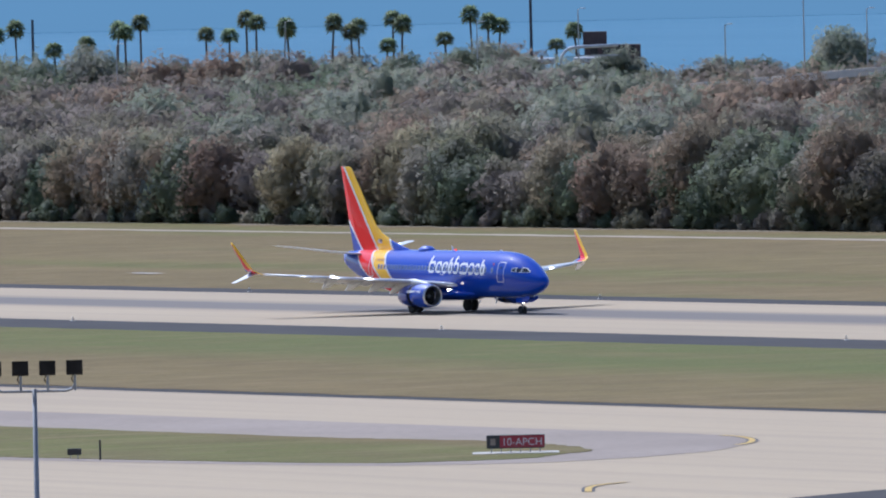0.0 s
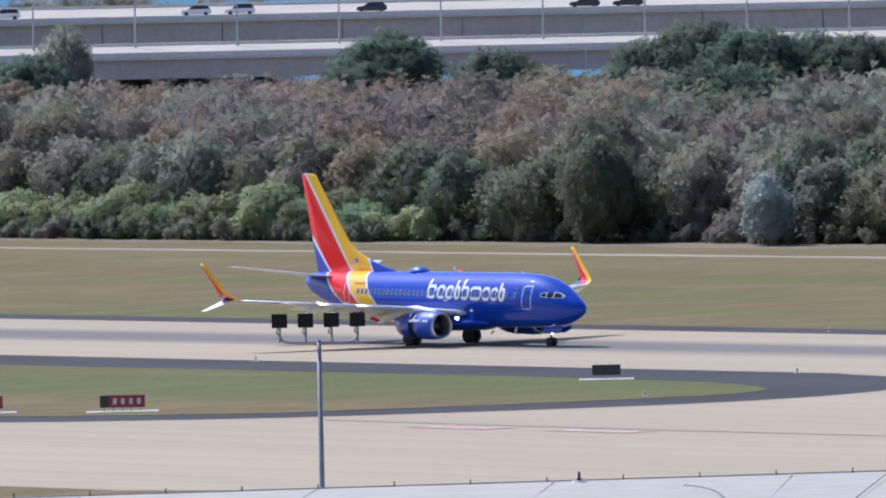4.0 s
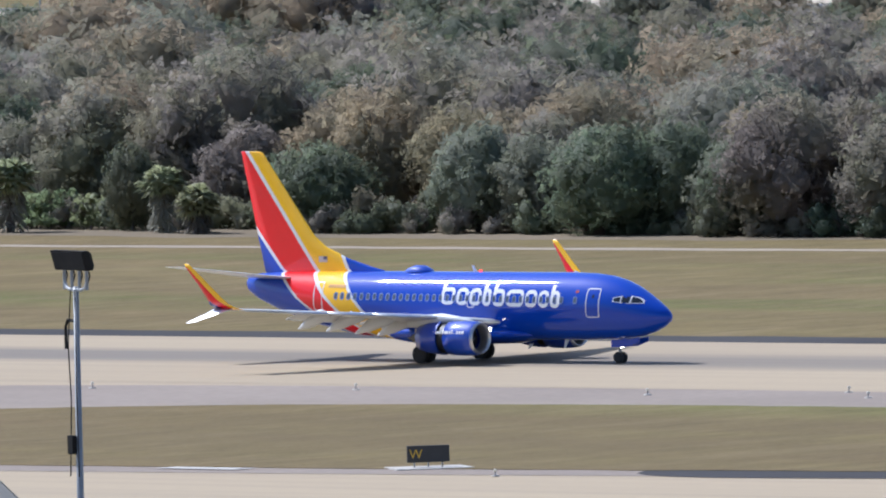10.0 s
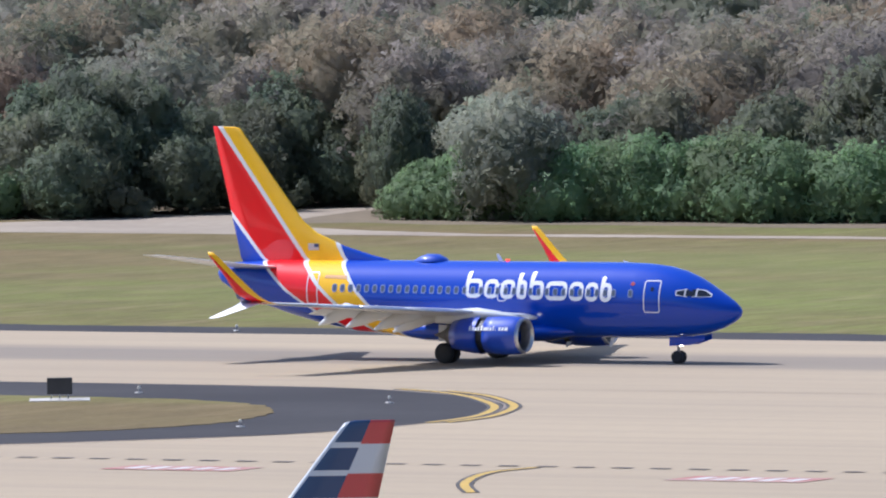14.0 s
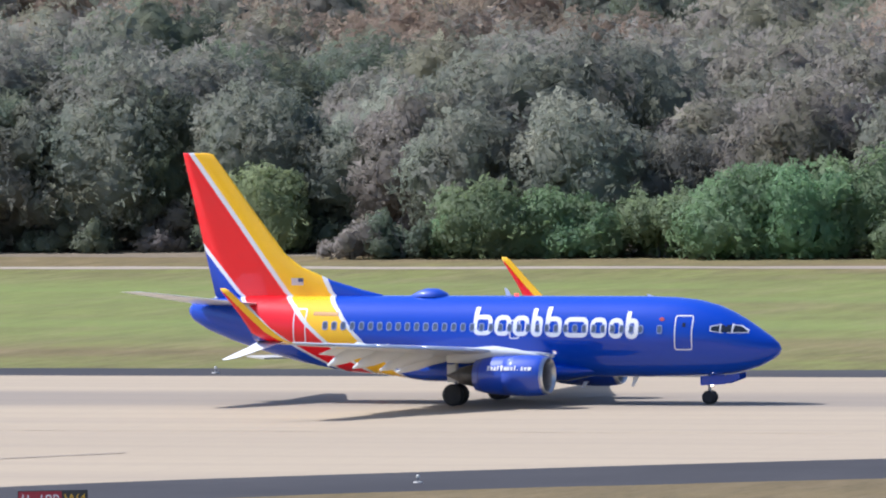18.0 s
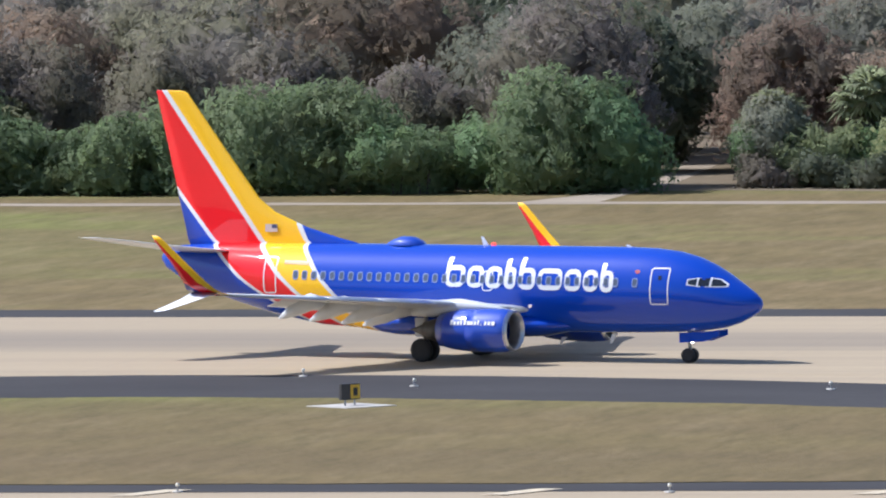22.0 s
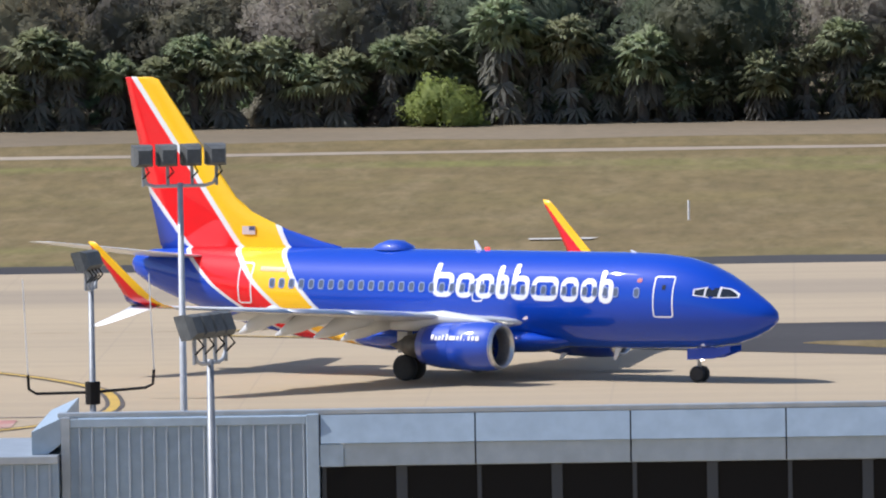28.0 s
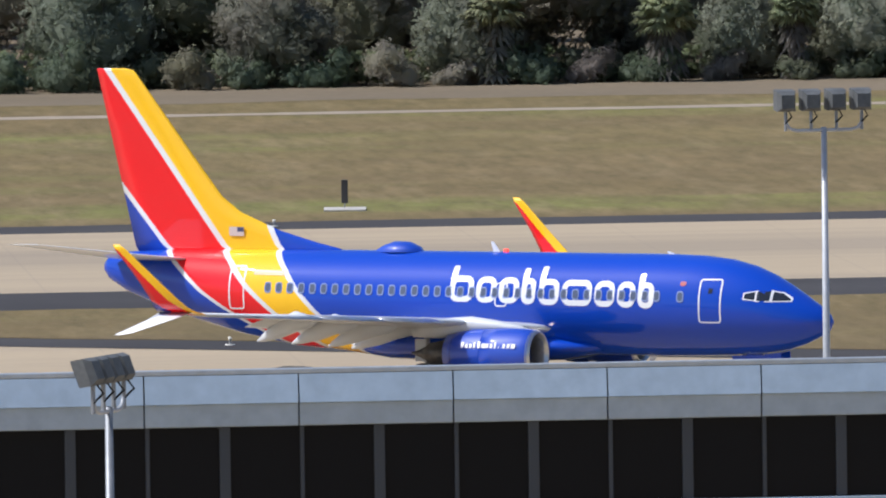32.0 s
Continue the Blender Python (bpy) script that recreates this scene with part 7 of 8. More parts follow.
floodlight_pole(-367.3, 220.7, 18.4, 57, broad=0.82, high=0.85)
floodlight_pole(-347.3, 281.6, 18.0, 50, broad=0.82, high=0.85)
floodlight_pole(*at(-46.19, 316)[:2], 20.85, -12, pitch=35, span=0.45, broad=0.5, slim=0.9)
floodlight_pole(*at(-47.39, 404)[:2], 18.95, 46, span=0.82, broad=0.8, high=0.85)
floodlight_pole(*at(-42.9, 429)[:2], 18.2, 45, broad=0.85, slim=0.6, pitch=40)
floodlight_pole(*at(-41.27, 316)[:2], 20.85, 30, extra="cables", pitch=68, slim=0.4, span=0.58, broad=0.72)
floodlight_pole(*at(-39.82, 345)[:2], 20.72, -22, extra="cables", span=0.42, slim=0.6, broad=0.8, pitch=15)
floodlight_pole(-24.1, 342.0, 16.5, 258, dark=False, span=0.32, pitch=20, broad=0.7, slim=0.75)
floodlight_pole(*at(-2.72, 340)[:2], 17.85, 196, dark=False, span=0.66, broad=0.8)
floodlight_pole(-18.68, 342.3, 15.0, 256, dark=False, extra="whips", span=0.3, pitch=20, broad=0.7, slim=0.75)
floodlight_pole(*at(-2.6, 268)[:2], 17.45, 244, dark=False, span=0.45, pitch=20, broad=0.78, slim=0.75)
floodlight_pole(6.96, 342.7, 17.65, 192, dark=False, span=0.7, broad=0.8)
floodlight_pole(*at(3.25, 243)[:2], 17.3, 244, dark=False, span=0.5, pitch=20, broad=0.8, slim=0.75)
floodlight_pole(38.47, 340.6, 17.9, 190, dark=False, span=0.7, broad=0.8)

# thin radio masts beside the terminal roof
for a, d, z in ((-43.05, 381, 18.2), (-42.98, 381, 18.8)):
    o = empty("radio_mast", pose(*at(a, d)), "thin dark lattice radio mast", "mast")
    part("pole", tube(bmesh.new(), [(0, 0, -0.1), (0.1, 0, 15), (-0.35, 0, z)], [0.06, 0.05, 0.03], 6), DARK_STEEL, o)
    for k in range(3):
        part("rung", tube(bmesh.new(), [(-0.28, 0, z - 1.2 - k * 0.6), (0.16, 0, z - 1.25 - k * 0.6)], 0.03, 5), DARK_STEEL, o)


# ---- tail of a parked airliner ----
NAVY, TAIL_RED, TAIL_GREY = (0.010, 0.045, 0.13), (0.50, 0.05, 0.05), (0.55, 0.58, 0.60)


def tail_material():
    m, nt, b = nodes("striped_tail_paint")
    co = nt.nodes.new("ShaderNodeTexCoord").outputs["Object"]
    sep = nt.nodes.new("ShaderNodeSeparateXYZ")
    nt.links.new(co, sep.inputs[0])
    z = math_node(nt, "MULTIPLY", sep.outputs[2], 1.0)
    split = math_node(nt, "ADD", sep.outputs[0], math_node(nt, "MULTIPLY", math_node(nt, "SUBTRACT", z, 12.64), 0.45))
    cell = math_node(nt, "FRACT", math_node(nt, "DIVIDE", math_node(nt, "SUBTRACT", 12.66, z), 0.94))
    row = math_node(nt, "FRACT", math_node(nt, "DIVIDE", math_node(nt, "SUBTRACT", 12.66, z), 1.81))
    front = mixcol(nt, math_node(nt, "GREATER_THAN", cell, 0.80), NAVY, TAIL_GREY)
    back = mixcol(nt, math_node(nt, "GREATER_THAN", row, 0.45), TAIL_RED, TAIL_GREY)
    c = mixcol(nt, math_node(nt, "GREATER_THAN", split, -15.3), back, front)
    edge = math_node(nt, "ADD", sep.outputs[0], math_node(nt, "MULTIPLY", math_node(nt, "SUBTRACT", z, 12.56), 0.77))
    c = mixcol(nt, math_node(nt, "GREATER_THAN", edge, -14.56), c, TAIL_GREY)
    nt.links.new(c, b.inputs["Base Color"])
    b.inputs["Roughness"].default_value = 0.3
    b.inputs["Coat Weight"].default_value = 0.5
    return m


parked = build_jet("parked_airliner", paint("silver_grey_paint", (0.55, 0.57, 0.59), 0.3, 0.5), tail_material(), "parked silver airliner with a striped tail fin", trim=False)

# it stands with its nose away to the south; its fin shows over the apron
_h = radians(209.0)
parked.matrix_basis = pose(-202.48 + 14.42 * math.cos(_h), 357.13 + 14.42 * math.sin(_h), 0.0, 0, 0, 209.0) @ Matrix.Diagonal((0.945, 0.945, 0.945, 1))


# ---- signs, lights and markings on the airfield ----
def lettering(parent, text, size, x, z, material, y=-0.075, room=9.0):
    cu = bpy.data.curves.new("sign_text", "FONT")
    cu.body, cu.size, cu.extrude, cu.align_x = text, size, 0.004, "CENTER"
    tmp = bpy.data.objects.new("tmp", cu)
    scene.collection.objects.link(tmp)
    bpy.context.view_layer.update()
    me = bpy.data.meshes.new_from_object(tmp.evaluated_get(bpy.context.evaluated_depsgraph_get()))
    bpy.data.objects.remove(tmp)
    me.materials.clear()
    me.materials.append(material)
    wide = max(v.co.x for v in me.vertices) - min(v.co.x for v in me.vertices)
    for v in me.vertices:
        v.co.x *= min(1.0, room / wide)
    ob = new("lettering", me)
    ob.parent = parent
    ob.matrix_basis = pose(x, y, z, 90)
    return ob


def sign(x, y, width, height, yaw, label, cells, legs=3, pad=True):
    """A low sign box on short legs. cells: (share of the width, face material, text or number of bars, text material)."""
    o = empty("airfield_sign", pose(x, y, 0.06, 0, 0, yaw), label, "sign", "airfield signs")
    z0 = 0.28
    part("cabinet", box(bmesh.new(), -width / 2, width / 2, -0.06, 0.14, z0, z0 + height, 0.03), SIGN_BACK, o)
    for k in range(legs):
        lx = -width / 2 + width * (k + 0.5) / legs
        part("leg", box(bmesh.new(), lx - 0.03, lx + 0.03, 0.0, 0.06, -0.02, z0 + 0.02), STEEL, o)
    if pad:
        part("pad", box(bmesh.new(), -width / 2 - 0.9, width / 2 + 0.9, -1.5, 1.3, -0.05, 0.03), PAD, o)
    at_x = -width / 2
    for share, face, text, ink in cells:
        w = width * share
        if face:
            part("face", box(bmesh.new(), at_x + 0.03, at_x + w - 0.03, -0.07, -0.055, z0 + 0.05, z0 + height - 0.05), face, o)
        if isinstance(text, str):
            lettering(o, text, height * 0.78, at_x + w / 2, z0 + height * 0.23, ink, room=w * 0.86)
        elif text:
            for k in range(text):
                bx = at_x + w * (k + 0.75) / (text + 0.5)
                part("marking_bar", box(bmesh.new(), bx - w * 0.10 / text * 2, bx + w * 0.10 / text * 2, -0.082, -0.068, z0 + height * 0.25, z0 + height * 0.75), ink, o)
        at_x += w
    return o


def facing(x, y):
    return -math.degrees(math.atan2(x, y))


sign(-686.9, 448.3, 3.7, 0.85, facing(-687, 448), "red taxiway sign with worn white lettering", ((0.22, SIGN_BACK, 1, BROWN_ASPHALT), (0.78, SIGN_RED, "10-APCH", SIGN_INK)), 6)
sign(-694.6, 508.0, 1.75, 0.8, facing(-694, 508), "black taxiway sign with a worn yellow mark", ((1.0, SIGN_BACK, 2, BROWN_ASPHALT),))
sign(-671.9, 516.1, 2.9, 0.8, facing(-672, 516), "red taxiway sign on a concrete pad", ((1.0, SIGN_RED, "10-APCH", SIGN_INK),), 5)
sign(-664.1, 521.8, 2.95, 0.8, facing(-664, 522), "red runway sign with a dark end", ((0.2, SIGN_BACK, 0, None), (0.8, SIGN_RED, 4, SIGN_INK)), 5)
sign(-672.5, 570.5, 1.95, 0.72, facing(-672, 570), "black back of a runway sign on its pad", ())
sign(-581.0, 442.4, 1.5, 0.85, facing(-581, 442), "black back of a taxiway sign", ())
sign(-513.2, 518.7, 3.2, 0.8, facing(-513, 519), "red and yellow runway sign behind the roof", ((0.72, SIGN_RED, "1L-19R", SIGN_WHITE), (0.28, SIGN_BACK, 1, SIGN_YELLOW)), 5)
sign(-507.4, 547.6, 1.6, 0.6, facing(-507, 548), "yellow direction sign at the runway's edge", ((1.0, SIGN_YELLOW, 2, BROWN_ASPHALT),))
sign(-403.4, 511.3, 2.2, 0.85, facing(-403, 511) + 14, "black taxiway sign with a yellow letter", ((0.4, SIGN_BACK, "W", SIGN_YELLOW), (0.6, SIGN_BACK, 0, None)))
sign(-357.1, 520.7, 2.7, 0.82, facing(-357, 521) + 8, "black and red runway sign on a pad", ((0.24, SIGN_BACK, "W4", SIGN_YELLOW), (0.76, SIGN_RED, "1L - 19R", SIGN_WHITE)), 5)
sign(-340.3, 568.0, 1.3, 0.85, facing(-340, 568), "black back of a runway sign on white pads", ())
sign(-212.6, 519.1, 3.05, 0.82, facing(-212, 519), "red and black runway sign with white lettering", ((0.64, SIGN_RED, "1L-19R", SIGN_WHITE), (0.36, SIGN_BACK, "W4", SIGN_YELLOW)), 4)
sign(-136.4, 510.3, 1.45, 1.0, facing(-136, 510) + 24, "black back of a sign on a concrete pad", ())
sign(-125.8, 559.5, 1.1, 0.72, facing(-126, 559) + 40, "small black and yellow runway sign", ((0.45, SIGN_BACK, 0, None), (0.55, SIGN_YELLOW, 1, BLACK)), 2)
sign(-63.7, 517.3, 4.2, 0.84, facing(-64, 517), "black and red runway sign with yellow and white lettering", ((0.26, SIGN_BACK, "W5", SIGN_YELLOW), (0.74, SIGN_RED, "1L - 19R", SIGN_WHITE)), 6)
sign(-706.7, 427.5, 0.9, 0.42, facing(-707, 427), "small black equipment box in the grass", (), 2, False)
sign(-862.4, 655.3, 1.15, 1.25, facing(-862, 655) + 8, "black runway distance marker with a white number", ((0.42, SIGN_BACK, 0, None), (0.58, SIGN_BACK, "3", SIGN_WHITE)), 2)
sign(-554.5, 652.6, 1.2, 1.2, facing(-554, 652) + 20, "black runway distance marker beyond the runway", (), 2)
sign(-254.9, 655.5, 1.2, 1.2, facing(-255, 655) + 20, "black runway distance marker beyond the runway", (), 2)
sign(49.3, 653.8, 0.34, 1.2, facing(49, 654), "narrow black runway distance marker on white pads", (), 1)
o = empty("marker_stake", pose(-5.5, 680.6, 0.0), "thin white plastic marker stake", "stake")
part("stake", tube(bmesh.new(), [(0, 0, -0.1), (0, 0, 1.05)], 0.06, 8), SIGN_WHITE, o)
for x, y in ((-300.0, 672.0), (-463.0, 690.0), (-705.0, 428.4), (-760.0, 700.0)):
    o = empty("marker_stake", pose(x, y, 0.0), "thin grey marker stake in grass", "stake")
    part("stake", tube(bmesh.new(), [(0, 0, -0.1), (0, 0, 1.3)], 0.07, 8), SIGN_WHITE if y > 600 else SIGN_BACK, o)

LIGHT_BASE, LIGHT_LENS = paint("edge_light_base", (0.62, 0.58, 0.50), 0.5), paint("edge_light_glass", (0.80, 0.74, 0.60), 0.2, 0.3)


def edge_light():
    o = empty("edge_light", pose(0, 0, -50), "small raised edge light on a stem", "light", "edge lights")
    part("base", tube(bmesh.new(), [(0, 0, 0), (0, 0, 0.05)], [0.22, 0.2], 12), LIGHT_BASE, o)
    part("stem", tube(bmesh.new(), [(0, 0, 0.04), (0, 0, 0.24)], 0.035, 8), STEEL, o)
    part("lens", tube(bmesh.new(), [(0, 0, 0.23), (0, 0, 0.30), (0, 0, 0.37)], [0.08, 0.09, 0.05], 10), LIGHT_LENS, o)
    return o


LIGHT = edge_light()
spots = [(-1260.0 + 59.3 * k, 583.0) for k in range(22) if not (-640 < 59.3 * k - 1260 < -480 or -345 < 59.3 * k - 1260 < -160)] + [(-1260.0 + 59.3 * k, 638.2) for k in range(24)]
spots += [(-440.2, 578.0), (-424.8, 578.0), (-156.4, 572.7), (-126.3, 575.1), (-106.5, 572.6), (-87.6, 562.6), (-78.2, 557.2), (-68.6, 550.8), (-59.1, 545.4), (-51.0, 538.0), (-340.0, 575.5), (-322.0, 570.0), (-318.0, 548.0), (-332.0, 528.0), (-220.0, 523.0), (-205.0, 544.0), (-60.0, 510.5),
          (-78.0, 503.8), (-100.0, 502.4), (-120.0, 502.0), (-145.0, 502.2), (5.0, 558.0), (20.0, 551.0), (36.0, 543.0), (-8.0, 566.0), (-648.0, 553.0), (-632.0, 573.0), (-618.0, 575.0), (-365.0, 511.0), (-395.0, 506.0), (-605.0, 446.0), (-520.0, 560.0), (-532.0, 548.0), (-480.0, 577.0), (-462.0, 579.0)]
for k, (x, y) in enumerate(spots):
    m = pose(x, y, 0.036)
    if k == 0:
        LIGHT.matrix_basis = m
    else:
        copy_thing(LIGHT, m)


def stripe(name, pts, width, material, z, label):
    """A painted line that follows a curve."""
    fine = []
    n = len(pts)
    for i in range(n - 1):
        p = [np.array(pts[min(max(i + k - 1, 0), n - 1)], float) for k in range(4)]
        for s in range(8):
            u = s / 8
            fine.append(0.5 * (2 * p[1] + (p[2] - p[0]) * u + (2 * p[0] - 5 * p[1] + 4 * p[2] - p[3]) * u * u + (3 * p[1] - p[0] - 3 * p[2] + p[3]) * u ** 3))
    fine.append(np.array(pts[-1], float))
    verts, faces = [], []
    for i, p in enumerate(fine):
        d = fine[min(i + 1, len(fine) - 1)] - fine[max(i - 1, 0)]
        d = d / max(1e-6, np.linalg.norm(d))
        q = np.array([-d[1], d[0]]) * width / 2
        verts += [(*(p - q), z), (*(p + q), z)]
        if i:
            faces.append((2 * i - 2, 2 * i, 2 * i + 1, 2 * i - 1))
    return tagged(link_mesh(name, verts, faces, material), label, "", "", "structure")


LINES = (
    [(-244.6, 528.0), (-245.2, 521.0), (-243.8, 515.9), (-242.3, 512.4), (-237.0, 504.0), (-230.0, 497.0), (-215.0, 484.0)],
    [(-328.6, 582.6), (-325.0, 580.4), (-321.4, 577.0), (-317.6, 572.2), (-314.9, 568.2), (-312.8, 563.8), (-311.2, 559.0), (-310.8, 554.0)],
    [(-325.0, 581.5), (-320.8, 577.9), (-316.8, 572.9), (-314.1, 568.8), (-312.0, 564.1), (-310.4, 559.2), (-310.0, 554.5)],
    [(-286.6, 521.0), (-286.8, 517.4), (-285.5, 513.1), (-283.1, 507.9), (-279.8, 502.6)],
    [(-301.5, 599.0), (-297.5, 595.0), (-294.0, 590.0), (-291.0, 584.0), (-288.4, 576.0), (-287.0, 570.0)],
    [(-42.0, 560.0), (-34.5, 555.0), (-28.6, 538.0), (-31.0, 518.0), (-52.0, 496.0), (-90.0, 483.0)],
    [(-60.0, 552.4), (-50.0, 544.0), (-45.0, 534.0), (-48.0, 523.0), (-55.0, 517.5)],
    [(-20.0, 577.0), (-27.0, 582.0), (-20.0, 588.0)],
    [(-697.1, 471.0), (-694.4, 470.5), (-689.8, 468.4), (-685.4, 465.2), (-683.3, 462.8)],
    [(-673.2, 482.4), (-669.2, 480.8), (-664.9, 478.6), (-660.9, 475.4), (-659.0, 472.9)],
    [(-644.3, 428.3), (-643.0, 425.8), (-640.5, 423.2), (-635.5, 419.8)],
    [(-222.5, 511.0), (-225.9, 514.4), (-227.8, 517.6), (-228.6, 522.0)],
    [(-654.5, 581.2), (-650.0, 579.4), (-646.5, 575.5), (-643.5, 571.5)],
    [(-560.0, 512.0), (-557.2, 505.9), (-552.5, 498.5), (-547.7, 493.5), (-540.0, 488.0)],
)
for pts in LINES:
    stripe("taxi_line_border", pts, 0.8, BLACK_LINE, 0.040, "black border of a taxi line")
    stripe("taxi_line", pts, 0.42, YELLOW_LINE, 0.046, "worn yellow taxi line")
# dark stains where tyres turn off
for pts, w in (([(-54.5, 523.5), (-40.0, 524.2), (-29.0, 524.6)], 0.5), ([(-640.0, 519.4), (-606.5, 518.6), (-586.0, 519.0), (-560.0, 519.6)], 0.5), ([(-244.6, 530.0), (-242.6, 538.1), (-237.7, 553.0), (-228.0, 566.0)], 0.35)):
    stripe("holding_line", pts, w, BROWN_ASPHALT, 0.038, "dark holding line across the exit")
# dashed holding line across the exit
for k in range(58):
    x = -345.0 + 2.0 * k
    y = 521.8 - max(0.0, x + 262.0) * 0.07
    sheet("holding_dash", [(x, y - 0.35), (x + 1.0, y - 0.38), (x + 1.0, y + 0.32), (x, y + 0.35)], 0.038, BLACK_LINE, "black dash of the holding line")
for x0, x1, y0, y1 in ((-337, -330, 514.2, 517.4), (-306, -299, 514.2, 517.4), (-276, -269, 513.6, 517.0), (-252.0, -246.5, 514.8, 517.8), (-241.0, -234.5, 514.4, 517.5), (-39.3, -31.6, 518.0, 522.6), (-626, -618, 514.2, 517.0), (-613, -605, 514.6, 517.4), (-571, -562, 514.8, 517.2)):
    patch = tagged(sheet("surface_marking", [(x0, y0), (x1, y0), (x1, y1), (x0, y1)], 0.039, RED_PATCH, "worn red painted surface marking"))
    for k in range(5):
        bx = x0 + (x1 - x0) * (0.12 + 0.17 * k)
        tagged(sheet("marking_bar", [(bx, y0 + 0.7), (bx + (x1 - x0) * 0.09, y0 + 0.7), (bx + (x1 - x0) * 0.09, y1 - 0.7), (bx, y1 - 0.7)], 0.044, WHITE_LINE, "worn white painted bar"))
for x, y in ((-106.0, 502.5), (-91.2, 503.4), (-72.8, 506.2), (-61.5, 508.8), (-121.0, 501.5), (-136.0, 501.6)):
    sheet("shoulder_bar", [(x - 1.3, y - 1.9), (x - 0.2, y - 1.9), (x + 1.3, y + 1.9), (x + 0.2, y + 1.9)], 0.050, PALE_BAR, "pale yellow shoulder bar")
# pale pads and slabs in the far grass
for x, y, w in ((-440.0, 660.0, 3.0), (-595.0, 742.0, 5.0), (-1090.0, 668.0, 5.0), (-314.4, 655.0, 2.4), (-470.0, 505.0, 4.0), (-415.0, 507.5, 5.0), (-12.0, 662.0, 3.2)):
    sheet("ground_pad", [(x - w / 2, y - 0.7), (x + w / 2, y - 0.9), (x + w / 2 + 0.4, y + 0.8), (x - w / 2, y + 0.7)], 0.075, PAD, "pale concrete pad in the grass")


# ---- the pickup on the taxiway ----
def build_pickup():
    o = empty("pickup", pose(0, 0, 0), "white airfield pickup with lit amber roof beacons", "pickup")
    white = paint("white_truck_paint", (0.80, 0.80, 0.79), 0.25, 0.6)
    bm = bmesh.new()
    loft(bm, [[(x, -w, z0), (x, w, z0), (x, w, z1), (x, -w, z1)] for x, w, z0, z1 in ((2.85, 0.85, 0.62, 1.08), (2.7, 0.98, 0.5, 1.18), (1.2, 1.0, 0.48, 1.27), (1.15, 1.0, 0.48, 1.3), (-2.8, 1.0, 0.5, 1.3), (-2.9, 0.95, 0.6, 1.25))])
    part("body", bm, white, o)
    bm = bmesh.new()
    loft(bm, [[(x0, -w, z), (x1, -w, z), (x1, w, z), (x0, w, z)] for z, x0, x1, w in ((1.28, -0.85, 1.55, 0.93), (1.62, -0.72, 1.15, 0.86), (1.88, -0.62, 0.72, 0.78))])
    part("cab_glass", bm, PANE, o)
    part("cab_roof", box(bmesh.new(), -0.66, 0.78, -0.79, 0.79, 1.87, 1.96, 0.04), white, o)
    for x0, x1 in ((-0.86, -0.66), (0.2, 0.32)):
        for y in (-1, 1):
            part("cab_pillar", loft(bmesh.new(), [[(x0, y * 0.94, 1.28), (x1, y * 0.94, 1.28), (x1, y * 0.90, 1.28), (x0, y * 0.90, 1.28)], [(x0 + 0.1, y * 0.80, 1.9), (x1 + 0.06, y * 0.80, 1.9), (x1 + 0.06, y * 0.76, 1.9), (x0 + 0.1, y * 0.76, 1.9)]]), white, o)
    part("bed_floor", box(bmesh.new(), -2.75, -0.95, -0.82, 0.82, 1.302, 1.33), BLACK, o)
    for y in (-0.95, 0.95):
        part("bed_side", box(bmesh.new(), -2.85, -0.9, y - 0.05, y + 0.05, 1.28, 1.42, 0.02), white, o)
    part("grille", box(bmesh.new(), 2.80, 2.90, -0.72, 0.72, 0.66, 1.06, 0.03), BLACK, o)
    part("bumper", box(bmesh.new(), 2.75, 3.02, -0.95, 0.95, 0.42, 0.62, 0.04), DARK_STEEL, o)
    part("rear_bumper", box(bmesh.new(), -3.02, -2.86, -0.92, 0.92, 0.48, 0.66, 0.03), STEEL, o)
    for y in (-0.82, 0.82):
        part("headlight", box(bmesh.new(), 2.74, 2.89, y - 0.13, y + 0.13, 0.84, 1.06, 0.03), LENS, o)
        part("mirror", box(bmesh.new(), 1.0, 1.12, y * 1.34 - 0.1, y * 1.34 + 0.1, 1.3, 1.52, 0.03), BLACK, o)
    amber = glow("amber_beacon", (1.0, 0.36, 0.04), 3.0)
    bar = part("light_bar", box(bmesh.new(), -0.05, 0.22, -0.66, 0.66, 1.96, 2.0, 0.02), BLACK, o)
    for k in range(4):
        y = -0.54 + 0.36 * k
        part("beacon", box(bmesh.new(), -0.04, 0.21, y - 0.11, y + 0.11, 2.0, 2.13, 0.03), amber, bar, "lit amber beacon")
    for x in (1.9, -1.85):
        for y in (-0.88, 0.88):
            wheel(o, x, y, 0.4, 0.4, 0.27)
            part("wheel_arch", tube(bmesh.new(), [(x + 0.46 * math.cos(a), y * 1.145, 0.42 + 0.46 * math.sin(a)) for a in (0.0, 0.5, 1.0, 1.57, 2.14, 2.64, 3.14)], 0.03, 5), BLACK, o)
    return o


pickup = build_pickup()


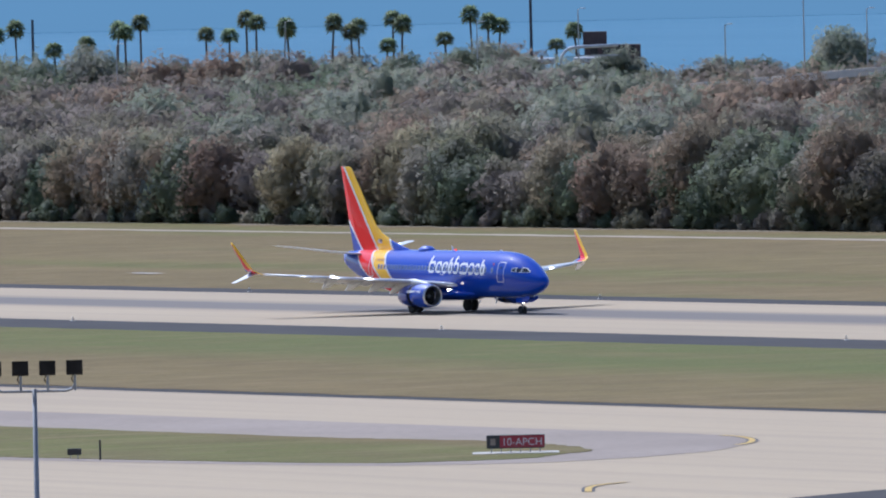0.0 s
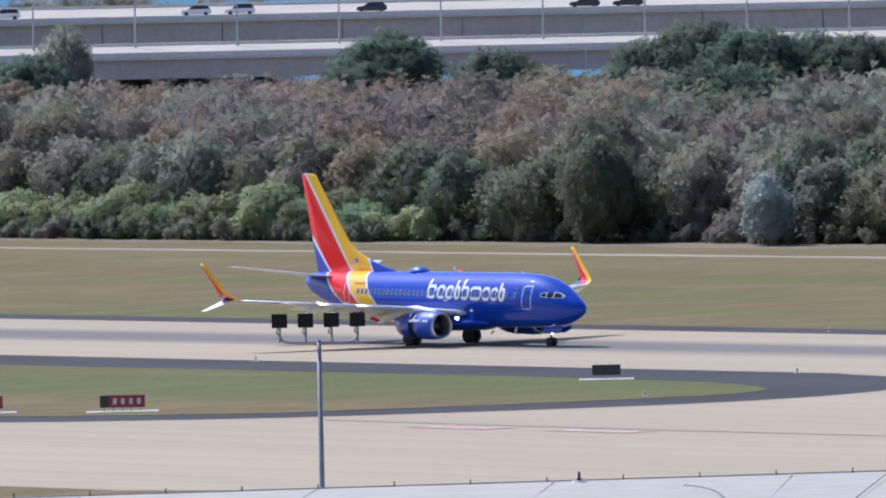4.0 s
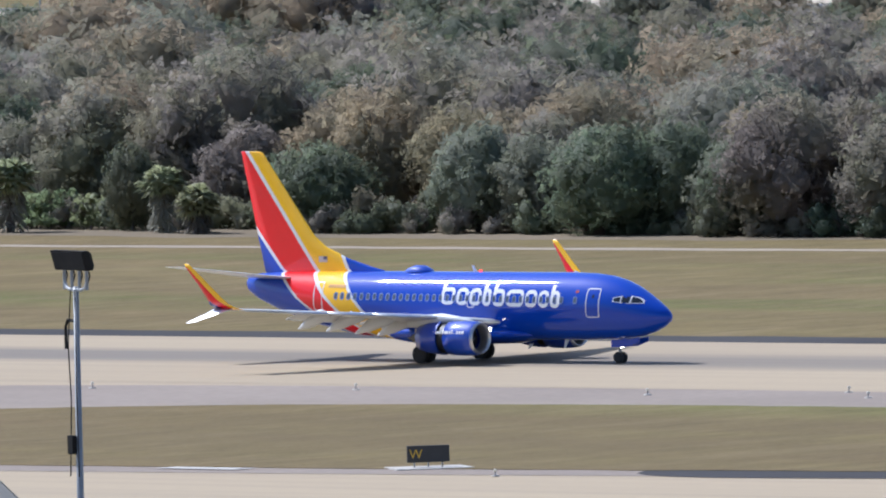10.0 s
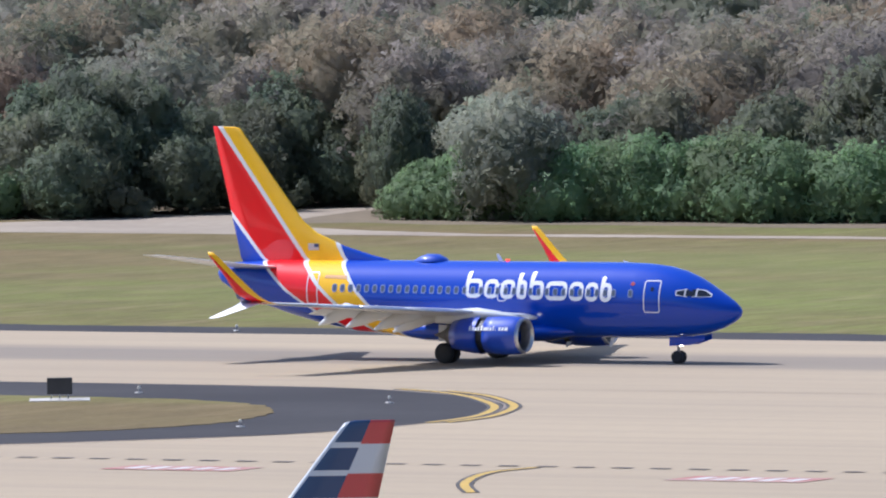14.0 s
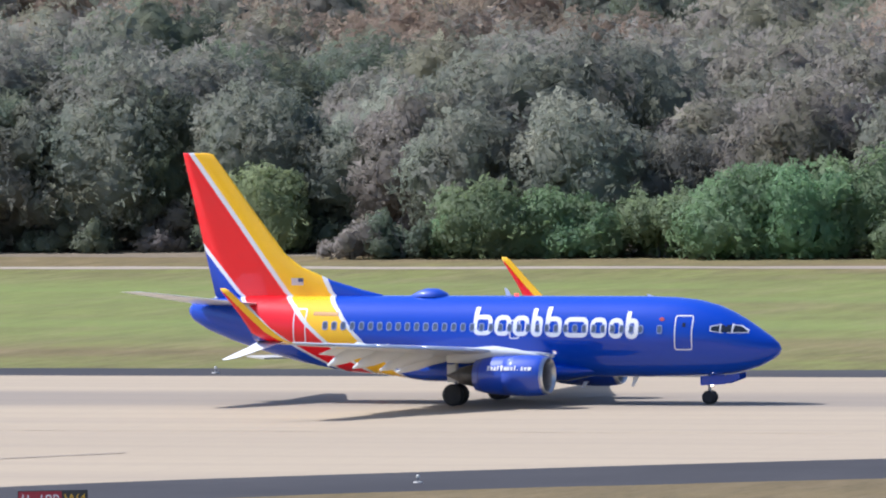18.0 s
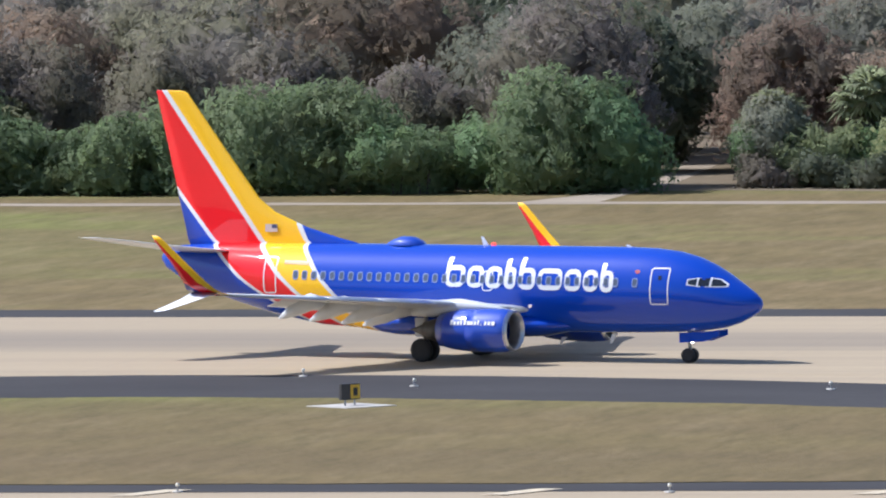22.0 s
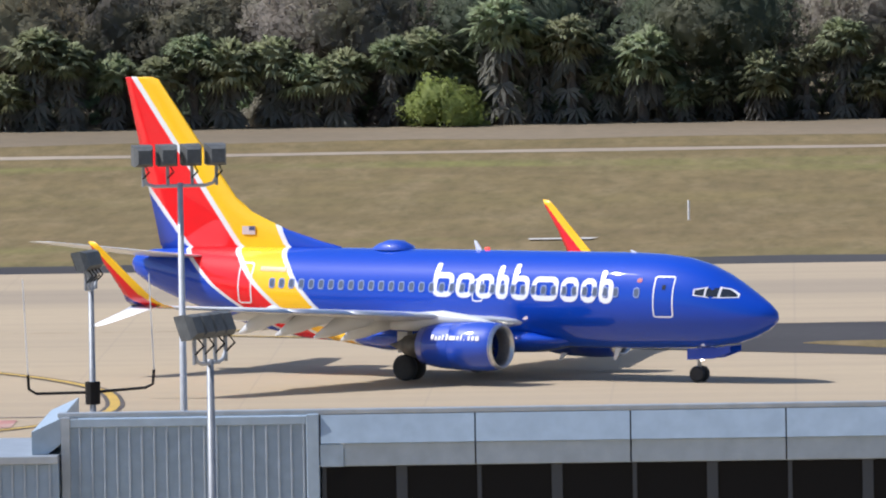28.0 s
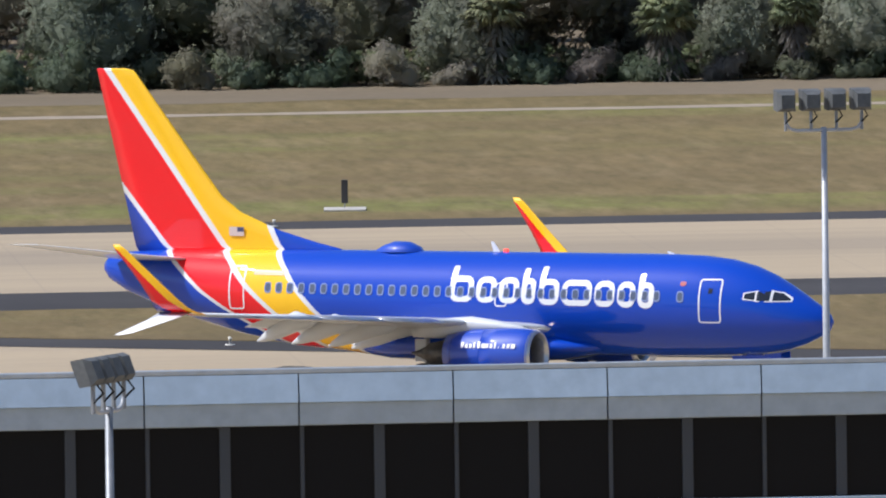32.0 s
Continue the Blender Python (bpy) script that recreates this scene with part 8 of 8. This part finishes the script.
# ---- what moves ----
def motions():
    walk(jet, [(t, pose(x, y, 0.03, 0, 0, h)) for t, x, y, h in (
        (0.0, -946.53, 610.54, 0.00),
        (0.5, -918.73, 610.54, 0.00),
        (1.0, -891.44, 610.54, 0.00),
        (1.5, -864.66, 610.54, 0.00),
        (2.0, -838.40, 610.54, -0.00),
        (2.5, -812.66, 610.54, -0.00),
        (3.0, -787.43, 610.54, -0.00),
        (3.5, -762.71, 610.54, -0.00),
        (4.0, -738.48, 610.55, -0.01),
        (4.5, -714.68, 610.54, -0.00),
        (5.0, -691.23, 610.54, 0.00),
        (5.5, -668.14, 610.54, 0.00),
        (6.0, -645.47, 610.54, 0.00),
        (6.5, -623.27, 610.55, -0.01),
        (7.0, -601.55, 610.54, -0.01),
        (7.5, -580.28, 610.54, -0.01),
        (8.0, -559.41, 610.54, -0.01),
        (8.5, -538.92, 610.54, -0.01),
        (9.0, -518.79, 610.54, 0.00),
        (9.5, -499.00, 610.54, -0.00),
        (10.0, -479.57, 610.54, 0.01),
        (10.5, -460.48, 610.54, 0.01),
        (11.0, -441.74, 610.54, 0.01),
        (11.5, -423.42, 610.54, 0.01),
        (12.0, -405.57, 610.54, 0.01),
        (12.5, -388.28, 610.54, 0.00),
        (13.0, -371.56, 610.54, 0.00),
        (13.5, -355.36, 610.54, 0.00),
        (14.0, -339.64, 610.54, -0.00),
        (14.5, -324.36, 610.55, 0.00),
        (15.0, -309.49, 610.60, 0.17),
        (15.5, -295.01, 610.69, 0.51),
        (16.0, -280.86, 610.80, 0.79),
        (16.5, -266.93, 610.89, 0.13),
        (17.0, -253.25, 610.88, -0.62),
        (17.5, -239.84, 610.74, -1.50),
        (18.0, -226.71, 610.42, -2.60),
        (18.5, -213.83, 609.90, -3.75),
        (19.0, -201.21, 609.18, -4.86),
        (19.5, -188.81, 608.21, -6.00),
        (20.0, -176.62, 606.95, -7.61),
        (20.5, -164.61, 605.34, -9.72),
        (21.0, -152.74, 603.34, -11.99),
        (21.5, -140.99, 600.91, -14.19),
        (22.0, -129.38, 598.07, -16.43),
        (22.5, -118.02, 594.84, -18.23),
        (23.0, -106.94, 591.25, -20.13),
        (23.5, -96.18, 587.38, -21.89),
        (24.0, -85.73, 583.29, -23.64),
        (24.5, -75.65, 579.06, -25.11),
        (25.0, -66.05, 574.77, -25.56),
        (25.5, -56.90, 570.44, -26.31),
        (26.0, -48.09, 566.05, -27.95),
        (26.5, -39.51, 561.57, -29.67),
        (27.0, -31.10, 557.02, -30.17),
        (27.5, -22.88, 552.44, -30.43),
        (28.0, -14.86, 547.89, -30.80),
        (28.5, -7.01, 543.39, -31.11),
        (29.0, 0.65, 538.94, -31.42),
        (29.5, 8.10, 534.55, -31.52),
        (30.0, 15.37, 530.21, -31.74),
        (30.5, 22.52, 525.93, -31.79),
        (31.0, 29.60, 521.73, -31.25),
        (31.5, 36.51, 517.65, -30.99),
        (32.0, 43.20, 513.71, -30.90),
    )])
    for sleeve in SLEEVES:
        walk(sleeve, [(t, pose(-d, 0, 0)) for t, d in ((0.0, 0.55), (13.6, 0.55), (14.9, 0.0), (32.0, 0.0))])
    for vehicle, d, s4, speed, z in CARS:
        turn = math.degrees(math.atan2(HU.y, HU.x)) + (180 if speed < 0 else 0)
        rows = []
        for t in (0.0, 4.0, 8.0, 10.0, 12.0, 14.0, 16.0, 18.0, 20.0, 24.0, 28.0, 32.0):
            s = s4 + speed * (t - 4.0)
            drop = min(1.0, max(0.0, (-100.0 - s) / 230.0)) if speed < 0 else 0.0
            rows.append((t, Matrix.Translation(hw(d, s, z - 15.6 * drop)) @ pose(0, 0, 0, 0, 3.3 if 0 < drop < 1 else 0, turn)))
        walk(vehicle, rows)
    for vehicle, d, s0, speed in RAMP_CARS:
        rows = []
        for t in (0.0, 2.0, 4.0, 6.0, 8.0, 10.0, 14.0, 16.0, 32.0):
            s = min(600.0, max(-105.0, s0 + speed * t))
            near, far = (float(np.interp(s, [q[0] for q in LOW], [q[k] for q in LOW])) for k in (2, 1))
            z = near + (far + 1.5 - near) * (d - 1850.0) / 16.0 + 0.12
            rows.append((t, Matrix.Translation(hw(d, s, z)) @ pose(0, 0, 0, 0, 0, math.degrees(math.atan2(HU.y, HU.x)) + (180 if speed < 0 else 0))))
        walk(vehicle, rows)
    walk(pickup, [(t, pose(x, y, 0.03, 0, 0, h)) for t, x, y, h in ((0.0, -684.9, 503.8, 6), (1.2, -681.9, 504.0, 2), (2.0, -679.3, 503.6, -8), (2.8, -676.6, 502.6, -22), (3.2, -675.4, 502.0, -30), (4.5, -672.0, 499.4, -40), (8.0, -663.5, 491.5, -46), (32.0, -615.0, 441.0, -46))])


motions()
